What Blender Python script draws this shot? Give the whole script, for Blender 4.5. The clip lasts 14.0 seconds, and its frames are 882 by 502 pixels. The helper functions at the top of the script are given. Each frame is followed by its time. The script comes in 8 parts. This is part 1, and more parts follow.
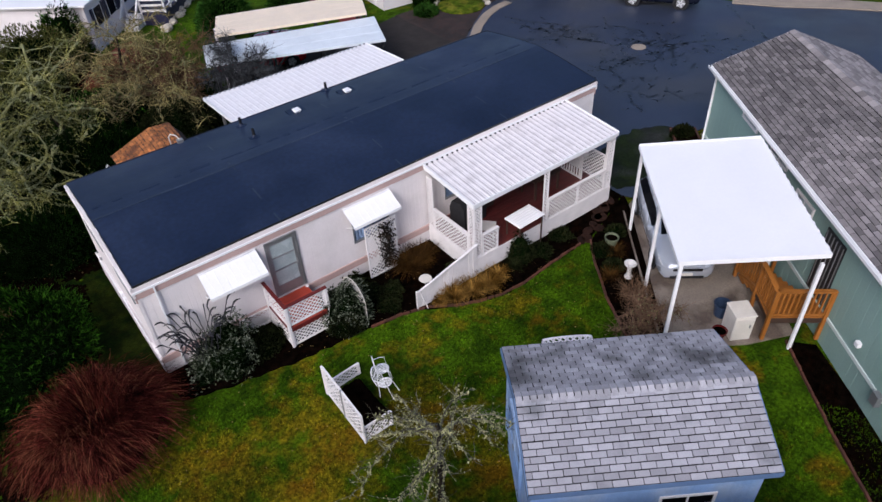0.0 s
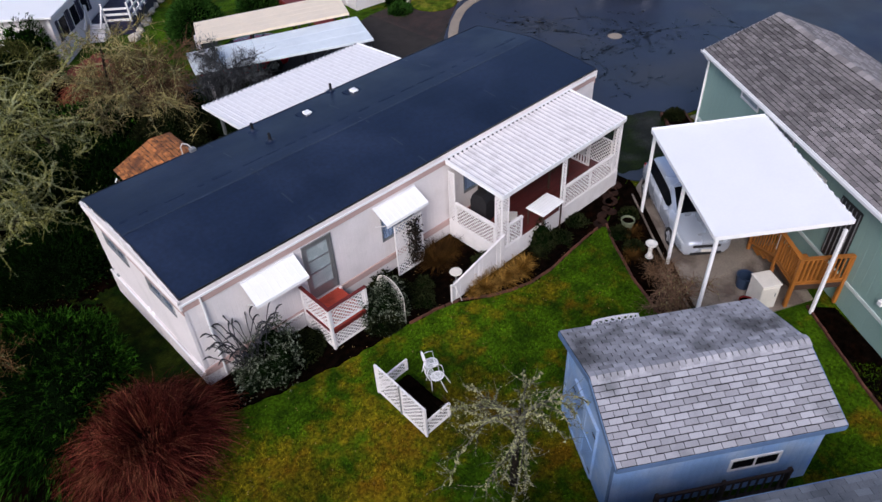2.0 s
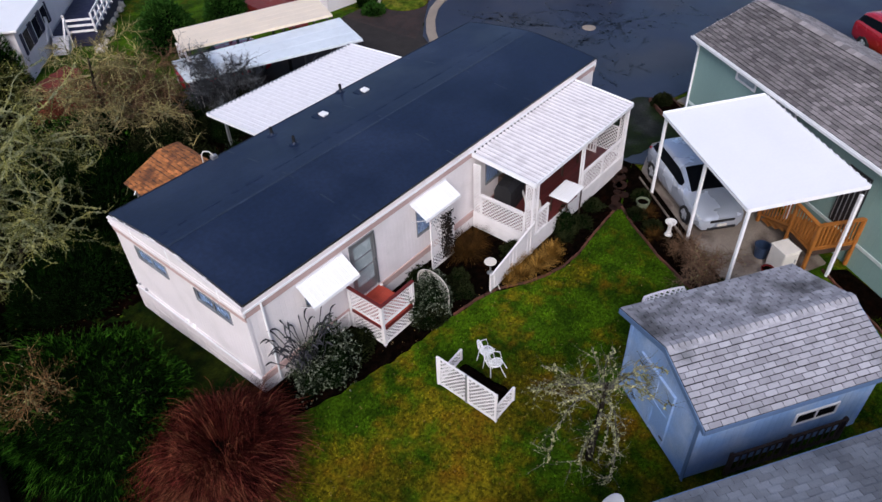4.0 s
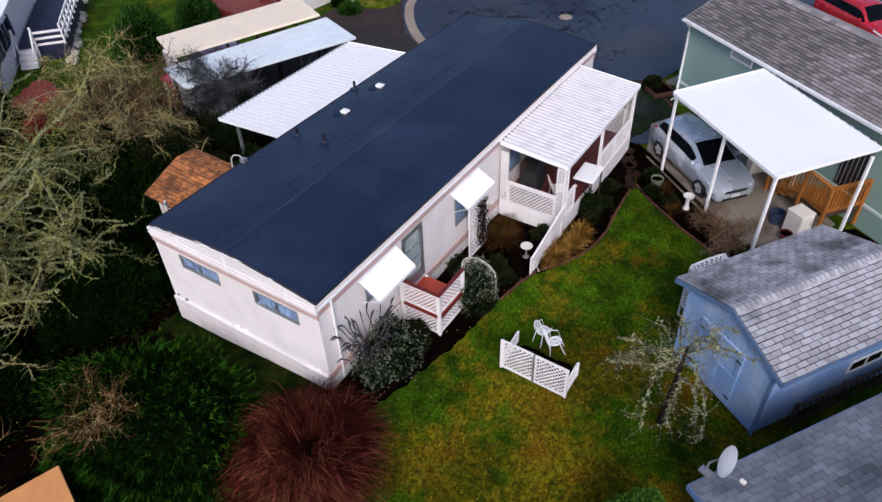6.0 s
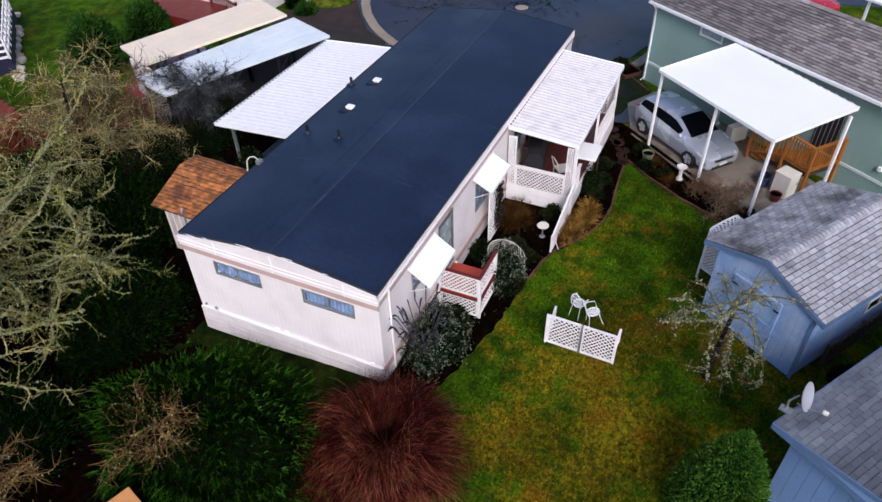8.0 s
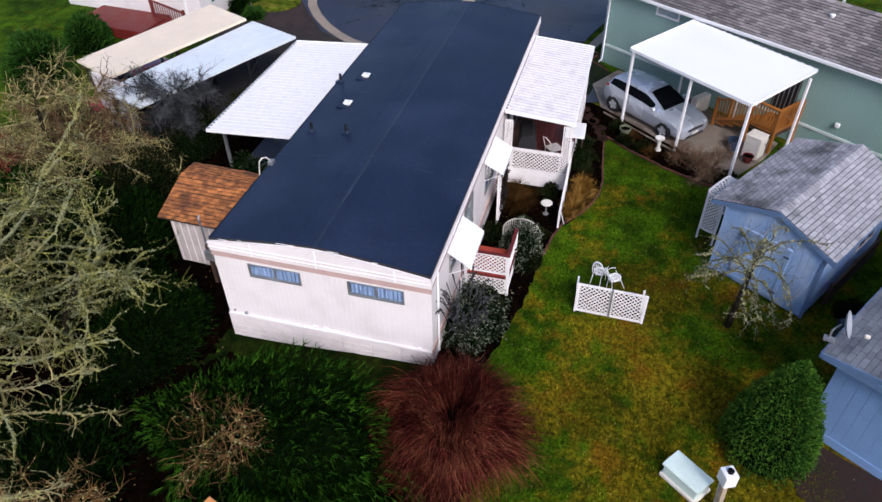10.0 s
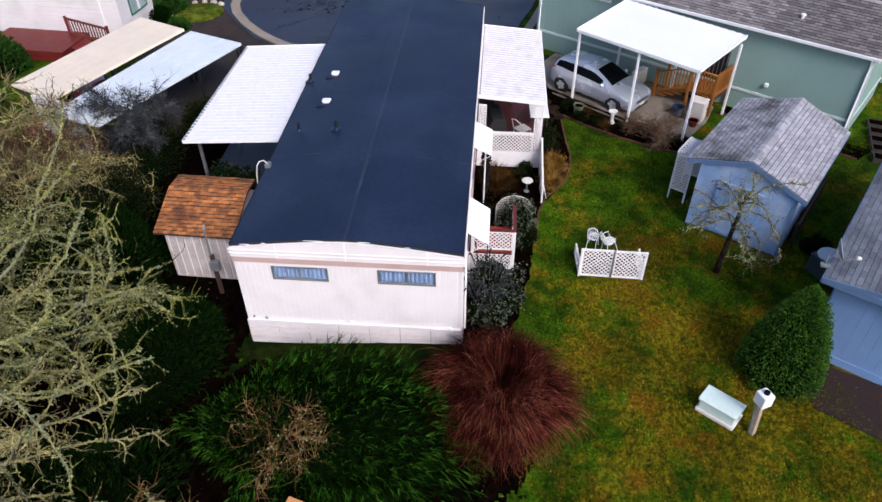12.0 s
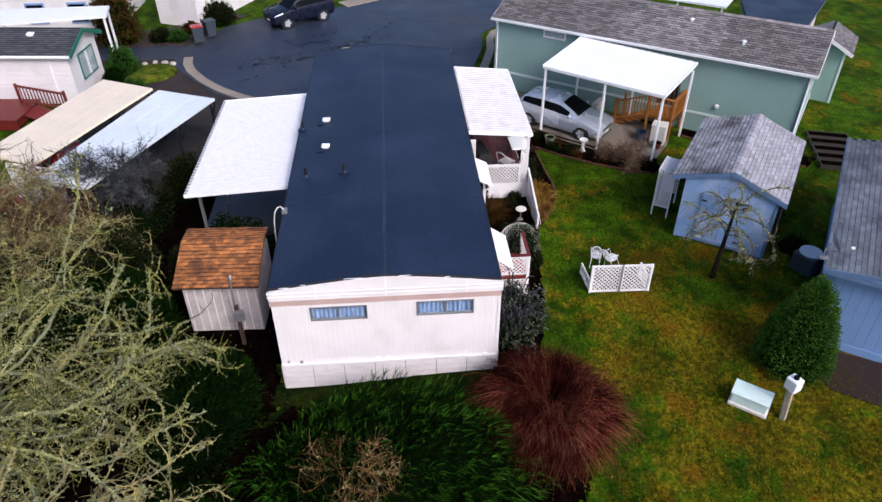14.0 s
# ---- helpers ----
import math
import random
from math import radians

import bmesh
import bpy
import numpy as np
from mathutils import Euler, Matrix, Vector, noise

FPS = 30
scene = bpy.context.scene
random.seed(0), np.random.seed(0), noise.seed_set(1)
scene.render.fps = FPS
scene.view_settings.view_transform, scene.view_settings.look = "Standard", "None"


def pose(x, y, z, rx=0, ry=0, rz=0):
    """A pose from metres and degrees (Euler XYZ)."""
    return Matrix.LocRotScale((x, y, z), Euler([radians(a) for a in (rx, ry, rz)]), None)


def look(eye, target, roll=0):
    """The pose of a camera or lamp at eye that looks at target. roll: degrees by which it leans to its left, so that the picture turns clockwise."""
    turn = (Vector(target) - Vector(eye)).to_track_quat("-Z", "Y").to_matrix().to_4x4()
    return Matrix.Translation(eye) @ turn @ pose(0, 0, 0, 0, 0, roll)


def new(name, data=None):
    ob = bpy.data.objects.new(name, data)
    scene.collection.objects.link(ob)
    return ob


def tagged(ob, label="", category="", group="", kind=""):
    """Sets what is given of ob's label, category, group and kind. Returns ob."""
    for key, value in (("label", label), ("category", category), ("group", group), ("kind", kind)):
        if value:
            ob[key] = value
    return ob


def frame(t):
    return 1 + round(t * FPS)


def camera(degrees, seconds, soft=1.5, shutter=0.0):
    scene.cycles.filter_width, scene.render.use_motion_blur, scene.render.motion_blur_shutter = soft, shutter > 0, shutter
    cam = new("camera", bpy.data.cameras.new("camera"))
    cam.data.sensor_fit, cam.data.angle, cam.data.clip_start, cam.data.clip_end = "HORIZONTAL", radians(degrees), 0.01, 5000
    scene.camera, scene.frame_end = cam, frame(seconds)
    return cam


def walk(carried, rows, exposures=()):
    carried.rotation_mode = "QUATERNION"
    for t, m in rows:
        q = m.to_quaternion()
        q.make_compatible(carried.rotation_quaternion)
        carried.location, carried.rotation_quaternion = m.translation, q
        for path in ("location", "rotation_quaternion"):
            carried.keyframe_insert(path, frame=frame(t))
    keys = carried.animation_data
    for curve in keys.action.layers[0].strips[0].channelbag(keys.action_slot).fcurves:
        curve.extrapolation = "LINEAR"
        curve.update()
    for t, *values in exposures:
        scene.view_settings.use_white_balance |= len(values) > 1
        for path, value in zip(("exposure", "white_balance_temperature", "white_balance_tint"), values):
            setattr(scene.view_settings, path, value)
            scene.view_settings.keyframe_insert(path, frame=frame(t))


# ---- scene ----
cam = camera(65.0, 14.0)
PATH = [
    (0, (0.97, -0.405, 14.53), (1.861, 0.845, 13.247), -3.3),
    (0.5, (0.467, -0.092, 14.562), (1.385, 1.136, 13.277), -3.5),
    (1, (-0.083, 0.279, 14.595), (0.865, 1.481, 13.308), -3.4),
    (1.5, (-0.687, 0.667, 14.623), (0.296, 1.839, 13.335), -3.0),
    (2, (-1.192, 1.08, 14.668), (-0.178, 2.221, 13.376), -3.2),
    (2.5, (-1.762, 1.518, 14.708), (-0.713, 2.624, 13.414), -3.2),
    (3, (-2.395, 1.999, 14.729), (-1.309, 3.07, 13.435), -2.9),
    (5.5, (-5.281, 4.776, 14.825), (-4.057, 5.673, 13.522), -2.4),
    (6, (-5.827, 5.357, 14.818), (-4.574, 6.213, 13.515), -2.3),
    (6.5, (-6.365, 5.99, 14.793), (-5.081, 6.798, 13.49), -2.0),
    (7, (-6.88, 6.652, 14.771), (-5.565, 7.408, 13.467), -1.9),
    (7.5, (-7.389, 7.338, 14.731), (-6.044, 8.041, 13.428), -1.6),
    (8, (-7.861, 8.014, 14.719), (-6.491, 8.665, 13.414), -1.5),
    (10.5, (-10.002, 11.649, 14.587), (-8.523, 12.001, 13.287), -0.8),
    (11, (-10.36, 12.456, 14.579), (-8.866, 12.741, 13.28), -0.7),
    (11.5, (-10.67, 13.213, 14.536), (-9.163, 13.425, 13.239), -0.5),
    (12, (-10.979, 13.993, 14.524), (-9.46, 14.117, 13.229), -0.4),
    (12.5, (-11.179, 14.784, 14.549), (-9.629, 14.83, 13.286), -0.4),
    (13, (-11.444, 15.533, 14.492), (-9.837, 15.516, 13.302), -0.4),
    (13.5, (-11.627, 16.288, 14.466), (-10.019, 16.215, 13.28), -0.3),
    (14, (-11.725, 17.027, 14.475), (-10.12, 16.916, 13.287), -0.3),
]
walk(cam, [(t, look(eye, target, roll)) for t, eye, target, roll in PATH], exposures=[(0.0, 0.03, 6250, 16), (7.0, 0.12, 6250, 16), (14.0, 0.31, 6250, 16)])

# ---- light: an overcast winter sky with a weak, very soft sun ----
world = bpy.data.worlds.new("overcast_sky")
scene.world = world
world.use_nodes = True
_wn, _wl = world.node_tree.nodes, world.node_tree.links
sky = _wn.new("ShaderNodeTexSky")
sky.sky_type = 'NISHITA'
sky.sun_disc = False
sky.sun_elevation = radians(40)
sky.sun_rotation = radians(238.5)
sky.air_density, sky.dust_density, sky.ozone_density = 1.0, 3.0, 2.5
_wn["Background"].inputs["Strength"].default_value = 0.14
_wl.new(sky.outputs[0], _wn["Background"].inputs["Color"])
sun_data = bpy.data.lights.new("sun", 'SUN')
sun_data.energy = 2.2
sun_data.angle = radians(25)
sun_data.color = (1.0, 0.97, 0.93)
sun = new("sun", sun_data)
sun.matrix_basis = look((-49, -30, 50), (0, 0, 0))

# ---- materials ----
def mat(name, colour, rough=0.7, metal=0.0, vary=0.12, scale=3.0, fine=40.0, bump=0.0, island=0.0, objvar=0.0, second=None,
        mix_scale=0.6, mix_lo=0.45, mix_hi=0.6, spec=0.5, rough_vary=0.1, coat=0.0, third=None, third_scale=0.15, patch=None):
    """A procedural surface: base colour broken up by two noises, an optional second and third tint in patches, and a fine bump."""
    m = bpy.data.materials.new(name)
    m.use_nodes = True
    n, l = m.node_tree.nodes, m.node_tree.links
    b = n["Principled BSDF"]
    geo = n.new("ShaderNodeNewGeometry")
    pos = geo.outputs["Position"]

    def nz(s, detail=4.0):
        t = n.new("ShaderNodeTexNoise")
        t.inputs["Scale"].default_value = s
        t.inputs["Detail"].default_value = detail
        l.new(pos, t.inputs["Vector"])
        return t.outputs["Fac"]

    def ramp(src, lo, hi, a=0.0, z=1.0):
        r = n.new("ShaderNodeMapRange")
        r.inputs["From Min"].default_value, r.inputs["From Max"].default_value = lo, hi
        r.inputs["To Min"].default_value, r.inputs["To Max"].default_value = a, z
        l.new(src, r.inputs["Value"])
        return r.outputs["Result"]

    def mixc(fac, a, c, blend='MIX'):
        x = n.new("ShaderNodeMix")
        x.data_type, x.blend_type = 'RGBA', blend
        for sock, val in ((x.inputs[0], fac), (x.inputs[6], a), (x.inputs[7], c)):
            if isinstance(val, (int, float)):
                sock.default_value = val
            elif isinstance(val, tuple):
                sock.default_value = (*val, 1)
            else:
                l.new(val, sock)
        return x.outputs[2]

    col = tuple(colour)
    if second:
        src = nz(mix_scale)
        if patch:
            far = n.new("ShaderNodeVectorMath")
            far.operation = 'DISTANCE'
            far.inputs[1].default_value = (patch[0], patch[1], 0)
            l.new(pos, far.inputs[0])
            add = n.new("ShaderNodeMath")
            add.operation = 'ADD'
            l.new(src, add.inputs[0])
            l.new(ramp(far.outputs["Value"], patch[2] * .3, patch[2], patch[3], 0.0), add.inputs[1])
            src = add.outputs[0]
        col = mixc(ramp(src, mix_lo, mix_hi), col, tuple(second))
    if third:
        col = mixc(ramp(nz(third_scale, 3.0), 0.45, 0.6), col, tuple(third))
    coarse, small = nz(scale), nz(fine, 6.0)
    col = mixc(1.0, col, mixc(ramp(coarse, 0.3, 0.7), (1 - vary,) * 3, (1 + vary,) * 3), 'MULTIPLY')
    col = mixc(1.0, col, mixc(ramp(small, 0.3, 0.7), (1 - vary * 0.8,) * 3, (1 + vary * 0.8,) * 3), 'MULTIPLY')
    if island:
        col = mixc(1.0, col, mixc(geo.outputs["Random Per Island"], (1 - island,) * 3, (1 + island,) * 3), 'MULTIPLY')
    if objvar:
        info = n.new("ShaderNodeObjectInfo")
        col = mixc(1.0, col, mixc(info.outputs["Random"], (1 - objvar,) * 3, (1 + objvar,) * 3), 'MULTIPLY')
    l.new(col, b.inputs["Base Color"])
    l.new(ramp(coarse, 0.3, 0.7, max(0.02, rough - rough_vary), min(1.0, rough + rough_vary)), b.inputs["Roughness"])
    b.inputs["Metallic"].default_value = metal
    b.inputs["Specular IOR Level"].default_value = spec
    b.inputs["Coat Weight"].default_value = coat
    if bump:
        bp = n.new("ShaderNodeBump")
        bp.inputs["Strength"].default_value = bump
        bp.inputs["Distance"].default_value = 0.02
        l.new(small, bp.inputs["Height"])
        l.new(bp.outputs[0], b.inputs["Normal"])
    return m


def glass(name, tint=(0.75, 0.82, 0.85), rough=0.03):
    m = bpy.data.materials.new(name)
    m.use_nodes = True
    b = m.node_tree.nodes["Principled BSDF"]
    b.inputs["Base Color"].default_value = (*tint, 1)
    b.inputs["Roughness"].default_value = rough
    b.inputs["Transmission Weight"].default_value = 1.0
    b.inputs["IOR"].default_value = 1.45
    return m


# ---- building helpers ----
class Geo:
    """Points and faces of one mesh, gathered piece by piece."""

    def __init__(self):
        self.v, self.f = [], []

    def add(self, verts, faces, m=None):
        k = len(self.v)
        self.v += [tuple(m @ Vector(p)) for p in verts] if m else [tuple(p) for p in verts]
        self.f += [tuple(i + k for i in f) for f in faces]
        return self

    def box(self, x0, y0, z0, x1, y1, z1, m=None, bevel=0.0):
        if bevel <= 0:
            v = [(x, y, z) for z in (z0, z1) for y in (y0, y1) for x in (x0, x1)]
            return self.add(v, [(0, 2, 3, 1), (4, 5, 7, 6), (0, 1, 5, 4), (2, 6, 7, 3), (0, 4, 6, 2), (1, 3, 7, 5)], m)
        e = bevel
        v = []
        for x, sx in ((x0, 1), (x1, -1)):
            for y, sy in ((y0, 1), (y1, -1)):
                for z, sz in ((z0, 1), (z1, -1)):
                    v += [(x, y + sy * e, z + sz * e), (x + sx * e, y, z + sz * e), (x + sx * e, y + sy * e, z)]
        bm = bmesh.new()
        for p in v:
            bm.verts.new(p)
        bmesh.ops.convex_hull(bm, input=bm.verts[:])
        bm.verts.index_update()
        vs = [q.co[:] for q in bm.verts]
        fs = [[q.index for q in f.verts] for f in bm.faces]
        bm.free()
        return self.add(vs, fs, m)

    def beam(self, a, b, w, d, up=(0, 0, 1)):
        """A square bar from a to b, w wide and d deep."""
        a, b, up = Vector(a), Vector(b), Vector(up)
        t = (b - a).normalized()
        s = t.cross(up)
        s = s.normalized() if s.length > 1e-4 else t.cross(Vector((1, 0, 0))).normalized()
        n = s.cross(t)
        v = [p + s * (i * w / 2) + n * (j * d / 2) for p in (a, b) for i, j in ((-1, -1), (1, -1), (1, 1), (-1, 1))]
        return self.add(v, [(0, 3, 2, 1), (4, 5, 6, 7), (0, 1, 5, 4), (1, 2, 6, 5), (2, 3, 7, 6), (3, 0, 4, 7)])

    def prism(self, profile, a, b, to3):
        """A closed profile of (p, q) drawn from a to b; to3(p, q, s) gives the point."""
        n = len(profile)
        v = [to3(p, q, s) for s in (a, b) for p, q in profile]
        f = [(i, (i + 1) % n, (i + 1) % n + n, i + n) for i in range(n)]
        return self.add(v, f + [tuple(range(n - 1, -1, -1)), tuple(range(n, 2 * n))])

    def tube(self, pts, radii, sides=6, cap=True):
        pts = [Vector(p) for p in pts]
        if not hasattr(radii, "__len__"):
            radii = [radii] * len(pts)
        k = len(self.v)
        ref = Vector((0.31, 0.17, 0.93))
        for i, p in enumerate(pts):
            t = (pts[min(i + 1, len(pts) - 1)] - pts[max(i - 1, 0)]).normalized()
            s = t.cross(ref)
            s = s.normalized() if s.length > 1e-3 else t.cross(Vector((1, 0, 0))).normalized()
            n = s.cross(t)
            for j in range(sides):
                a = 2 * math.pi * j / sides
                self.v.append(tuple(p + (s * math.cos(a) + n * math.sin(a)) * radii[i]))
        for i in range(len(pts) - 1):
            for j in range(sides):
                q = (j + 1) % sides
                self.f.append((k + i * sides + j, k + i * sides + q, k + (i + 1) * sides + q, k + (i + 1) * sides + j))
        if cap:
            e = k + (len(pts) - 1) * sides
            self.f += [tuple(range(k + sides - 1, k - 1, -1)), tuple(range(e, e + sides))]
        return self

    def lathe(self, profile, sides=20, at=(0, 0, 0)):
        """A turned body from (radius, height) pairs."""
        k = len(self.v)
        for r, z in profile:
            for j in range(sides):
                a = 2 * math.pi * j / sides
                self.v.append((at[0] + r * math.cos(a), at[1] + r * math.sin(a), at[2] + z))
        for i in range(len(profile) - 1):
            for j in range(sides):
                q = (j + 1) % sides
                self.f.append((k + i * sides + j, k + i * sides + q, k + (i + 1) * sides + q, k + (i + 1) * sides + j))
        e = k + (len(profile) - 1) * sides
        self.f += [tuple(range(k + sides - 1, k - 1, -1)), tuple(range(e, e + sides))]
        return self

    def mesh(self, name, material, smooth=False):
        me = bpy.data.meshes.new(name)
        me.from_pydata(self.v, [], self.f)
        me.materials.append(material)
        if smooth:
            me.polygons.foreach_set("use_smooth", [True] * len(me.polygons))
        me.update()
        return me


def thing(name, x, y, z=0.0, rz=0.0, label="", category="", group="", kind=""):
    """An Empty at a thing's base, which parents its parts."""
    ob = new(name)
    ob.empty_display_size = 0.2
    ob.matrix_basis = pose(x, y, z, 0, 0, rz)
    return tagged(ob, label, category, group, kind)


def weld(me):
    """Joins points that lie on one another, so that neighbouring strips are one surface."""
    bm = bmesh.new()
    bm.from_mesh(me)
    bmesh.ops.remove_doubles(bm, verts=bm.verts[:], dist=.0006)
    bm.to_mesh(me)
    bm.free()


def part(name, geo, material, parent, label="", smooth=False, m=None, kind="", join=False):
    ob = new(name, geo.mesh(name, material, smooth))
    if join:
        weld(ob.data)
    ob.parent = parent
    if m is not None:
        ob.matrix_basis = m
    return tagged(ob, label, kind=kind)


def single(name, geo, material, label="", category="", smooth=False, kind="", group="", m=None):
    ob = new(name, geo.mesh(name, material, smooth))
    if m is not None:
        ob.matrix_basis = m
    return tagged(ob, label, category, group, kind)


def lattice(geo, w, h, to3, gap=0.14, strip=0.043, thick=0.008):
    """Two crossed layers of diagonal slats, w by h, in the plane that to3(p, q, depth) gives."""
    for sgn, dep in ((1, 0.0), (-1, thick)):
        c = -h + gap * 0.3 if sgn > 0 else gap * 0.3
        top = w if sgn > 0 else w + h
        while c < top:
            if sgn > 0:
                p0, p1 = max(0.0, c), min(w, c + h)
                a, b = (p0, p0 - c), (p1, p1 - c)
            else:
                p0, p1 = max(0.0, c - h), min(w, c)
                a, b = (p0, c - p0), (p1, c - p1)
            if p1 - p0 > 0.02:
                o = strip * 0.3536
                n = (-o, o) if sgn > 0 else (o, o)
                quad = [(a[0] - n[0], a[1] - n[1]), (b[0] - n[0], b[1] - n[1]), (b[0] + n[0], b[1] + n[1]), (a[0] + n[0], a[1] + n[1])]
                quad = [(min(max(p, 0), w), min(max(q, 0), h)) for p, q in quad]
                v = [to3(p, q, d) for d in (dep, dep + thick) for p, q in quad]
                geo.add(v, [(0, 3, 2, 1), (4, 5, 6, 7), (0, 1, 5, 4), (1, 2, 6, 5), (2, 3, 7, 6), (3, 0, 4, 7)])
            c += gap
    return geo


def sheet(name, outline, z, material, label, category, thick=0.06, rough=0.0):
    """A flat slab of ground with the outline given, its top at z; rough breaks up its edge."""
    if rough:
        fine = []
        for (x0, y0), (x1, y1) in zip(outline, outline[1:] + outline[:1]):
            k = max(1, int(math.hypot(x1 - x0, y1 - y0) / .12))
            for i in range(k):
                x, y = x0 + (x1 - x0) * i / k, y0 + (y1 - y0) * i / k
                fine.append((x + rough * noise.noise(Vector((x * 2.3, y * 2.3, 1))), y + rough * noise.noise(Vector((x * 3.1, y * 3.1, 7)))))
        outline = fine
    n = len(outline)
    g = Geo().add([(x, y, z) for x, y in outline] + [(x, y, z - thick) for x, y in outline],
                  [tuple(range(n))] + [(i, i + n, (i + 1) % n + n, (i + 1) % n) for i in range(n)])
    return single(name, g, material, label, category, kind="structure")


def frame_rail(geo, w, h, to3, bar=0.06, thick=0.03):
    """Four bars round a panel."""
    for p0, q0, p1, q1 in ((0, 0, w, bar), (0, h - bar, w, h), (0, bar, bar, h - bar), (w - bar, bar, w, h - bar)):
        v = [to3(p, q, d) for d in (-thick / 2, thick / 2 + 0.016) for p, q in ((p0, q0), (p1, q0), (p1, q1), (p0, q1))]
        geo.add(v, [(0, 3, 2, 1), (4, 5, 6, 7), (0, 1, 5, 4), (1, 2, 6, 5), (2, 3, 7, 6), (3, 0, 4, 7)])
    return geo


def shingles(parent, origin, along, up, length, slope, material, tab=0.305, row=0.143, pieces=300, near=None, thick=0.012, jitter=0.008, gap=0.014, line=0.006):
    """Courses of overlapping tabs on a roof plane: those within reach of near are pieces, the rest one mesh."""
    rnd = random.Random(7)
    o, a, u = Vector(origin), Vector(along).normalized(), Vector(up).normalized()
    n = a.cross(u).normalized()
    if n.z < 0:
        n = -n
    flip = a.cross(u).dot(n) < 0
    e = gap / 2
    # line bares black felt to draw a shadow line under each course
    box = [(e, 0.006, 0.016), (tab - e, 0.006, 0.016), (tab - e, 0.006, 0.016 + thick), (e, 0.006, 0.016 + thick),
           (e, row - line, 0.003), (tab - e, row - line, 0.003), (tab - e, row - line, 0.009), (e, row - line, 0.009)]
    faces = [(0, 1, 2, 3), (3, 2, 6, 7), (0, 3, 7, 4), (1, 5, 6, 2)]
    if flip:
        faces = [f[::-1] for f in faces]
    base = Matrix((a, u, n)).transposed().to_4x4()
    spots = []
    for r in range(int(slope / row)):
        x = -(r % 2) * tab / 2 - rnd.random() * 0.02
        while x < length - 0.01:
            lo, hi = max(x, 0.0), min(x + tab, length)
            if hi - lo > 0.05:
                spots.append((lo, hi, r * row, rnd.random()))
            x += tab
    if near:
        spots.sort(key=lambda s: (o + a * s[0] + u * s[2] - Vector(near)).length)
    shared = Geo().add(box, faces).mesh("shingle", material)
    rest = Geo()
    for i, (lo, hi, q, j) in enumerate(spots):
        m = Matrix.Translation(o + a * lo + u * (q + (j - 0.5) * jitter) + n * (j * 0.004)) @ base @ Matrix.Diagonal(((hi - lo) / tab, 1, 1, 1))
        if i < pieces:
            ob = new("shingle", shared)
            ob.parent = parent
            ob.matrix_basis = m
        else:
            rest.add(box, faces, m)
    if rest.f:
        part("shingle_course", rest, material, parent, kind="stuff")

WHITE = mat("white_painted_siding", (0.80, 0.75, 0.75), 0.5, vary=0.035, scale=1.2, fine=25, bump=0.03, second=(0.70, 0.66, 0.65), mix_scale=0.9, mix_lo=0.5, mix_hi=0.75)
WHITE_METAL = mat("white_enamelled_metal", (0.86, 0.86, 0.87), 0.4, vary=0.02, scale=1.5, fine=18)
BRIGHT_PAN = mat("clean_white_roof_pan", (0.88, 0.88, 0.885), 0.45, vary=0.015, scale=0.8, fine=12)
WHITE_STAINED = mat("weathered_white_roof_pan", (0.82, 0.80, 0.81), 0.5, vary=0.04, scale=5.0, fine=22, island=0.05, second=(0.70, 0.67, 0.68), mix_scale=6, mix_lo=0.56, mix_hi=0.8)
PORCH_PAN = mat("grimy_white_porch_pan", (0.76, 0.725, 0.73), 0.5, vary=0.05, scale=4.0, fine=20, island=0.1, second=(0.58, 0.545, 0.545), mix_scale=2.5, mix_lo=0.5, mix_hi=0.8)
RIB_GRIME = mat("dirty_rib_seam", (0.42, 0.39, 0.39), 0.6, vary=0.3, scale=6)
WHITE_WOOD = mat("white_painted_wood", (0.80, 0.77, 0.77), 0.55, vary=0.06, scale=3, fine=30, bump=0.05)
GRUBBY = mat("grubby_white_skirting", (0.79, 0.73, 0.73), 0.6, vary=0.06, scale=2.5, fine=25, bump=0.05, second=(0.70, 0.64, 0.63), mix_scale=2.2, mix_lo=0.52, mix_hi=0.75)
PINK = mat("dusty_pink_trim", (0.52, 0.36, 0.33), 0.55, vary=0.08, scale=2, fine=30)
MEMBRANE = mat("dark_roof_membrane", (0.0095, 0.0175, 0.042), 0.42, vary=0.22, scale=0.5, fine=8, bump=0.03, second=(0.016, 0.026, 0.056), mix_scale=0.35, spec=0.3, rough_vary=0.14)
SEAM = mat("scuffed_membrane_seam", (0.020, 0.030, 0.054), 0.5, vary=0.4, scale=3.0, fine=12)
BLACK = mat("black_metal_edge", (0.012, 0.013, 0.016), 0.4, vary=0.15)
GREEN = mat("sage_green_siding", (0.235, 0.36, 0.325), 0.6, vary=0.05, scale=0.8, fine=20, bump=0.03)
GREEN_TRIM = mat("pale_green_trim", (0.60, 0.68, 0.66), 0.5, vary=0.05)
BLUE = mat("blue_painted_boards", (0.21, 0.35, 0.60), 0.6, vary=0.1, scale=2, fine=30, bump=0.05, second=(0.34, 0.45, 0.63), mix_scale=1.3, mix_lo=.42, mix_hi=.66)
BLUE_DARK = mat("dark_blue_trim", (0.10, 0.17, 0.30), 0.55, vary=0.1)
BLUE_HOUSE = mat("steel_blue_siding", (0.17, 0.29, 0.52), 0.6, vary=0.07, scale=1.5, fine=25)
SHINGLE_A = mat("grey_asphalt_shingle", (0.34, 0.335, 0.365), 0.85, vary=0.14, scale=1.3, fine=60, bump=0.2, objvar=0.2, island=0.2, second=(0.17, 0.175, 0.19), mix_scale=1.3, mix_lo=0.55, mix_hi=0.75)
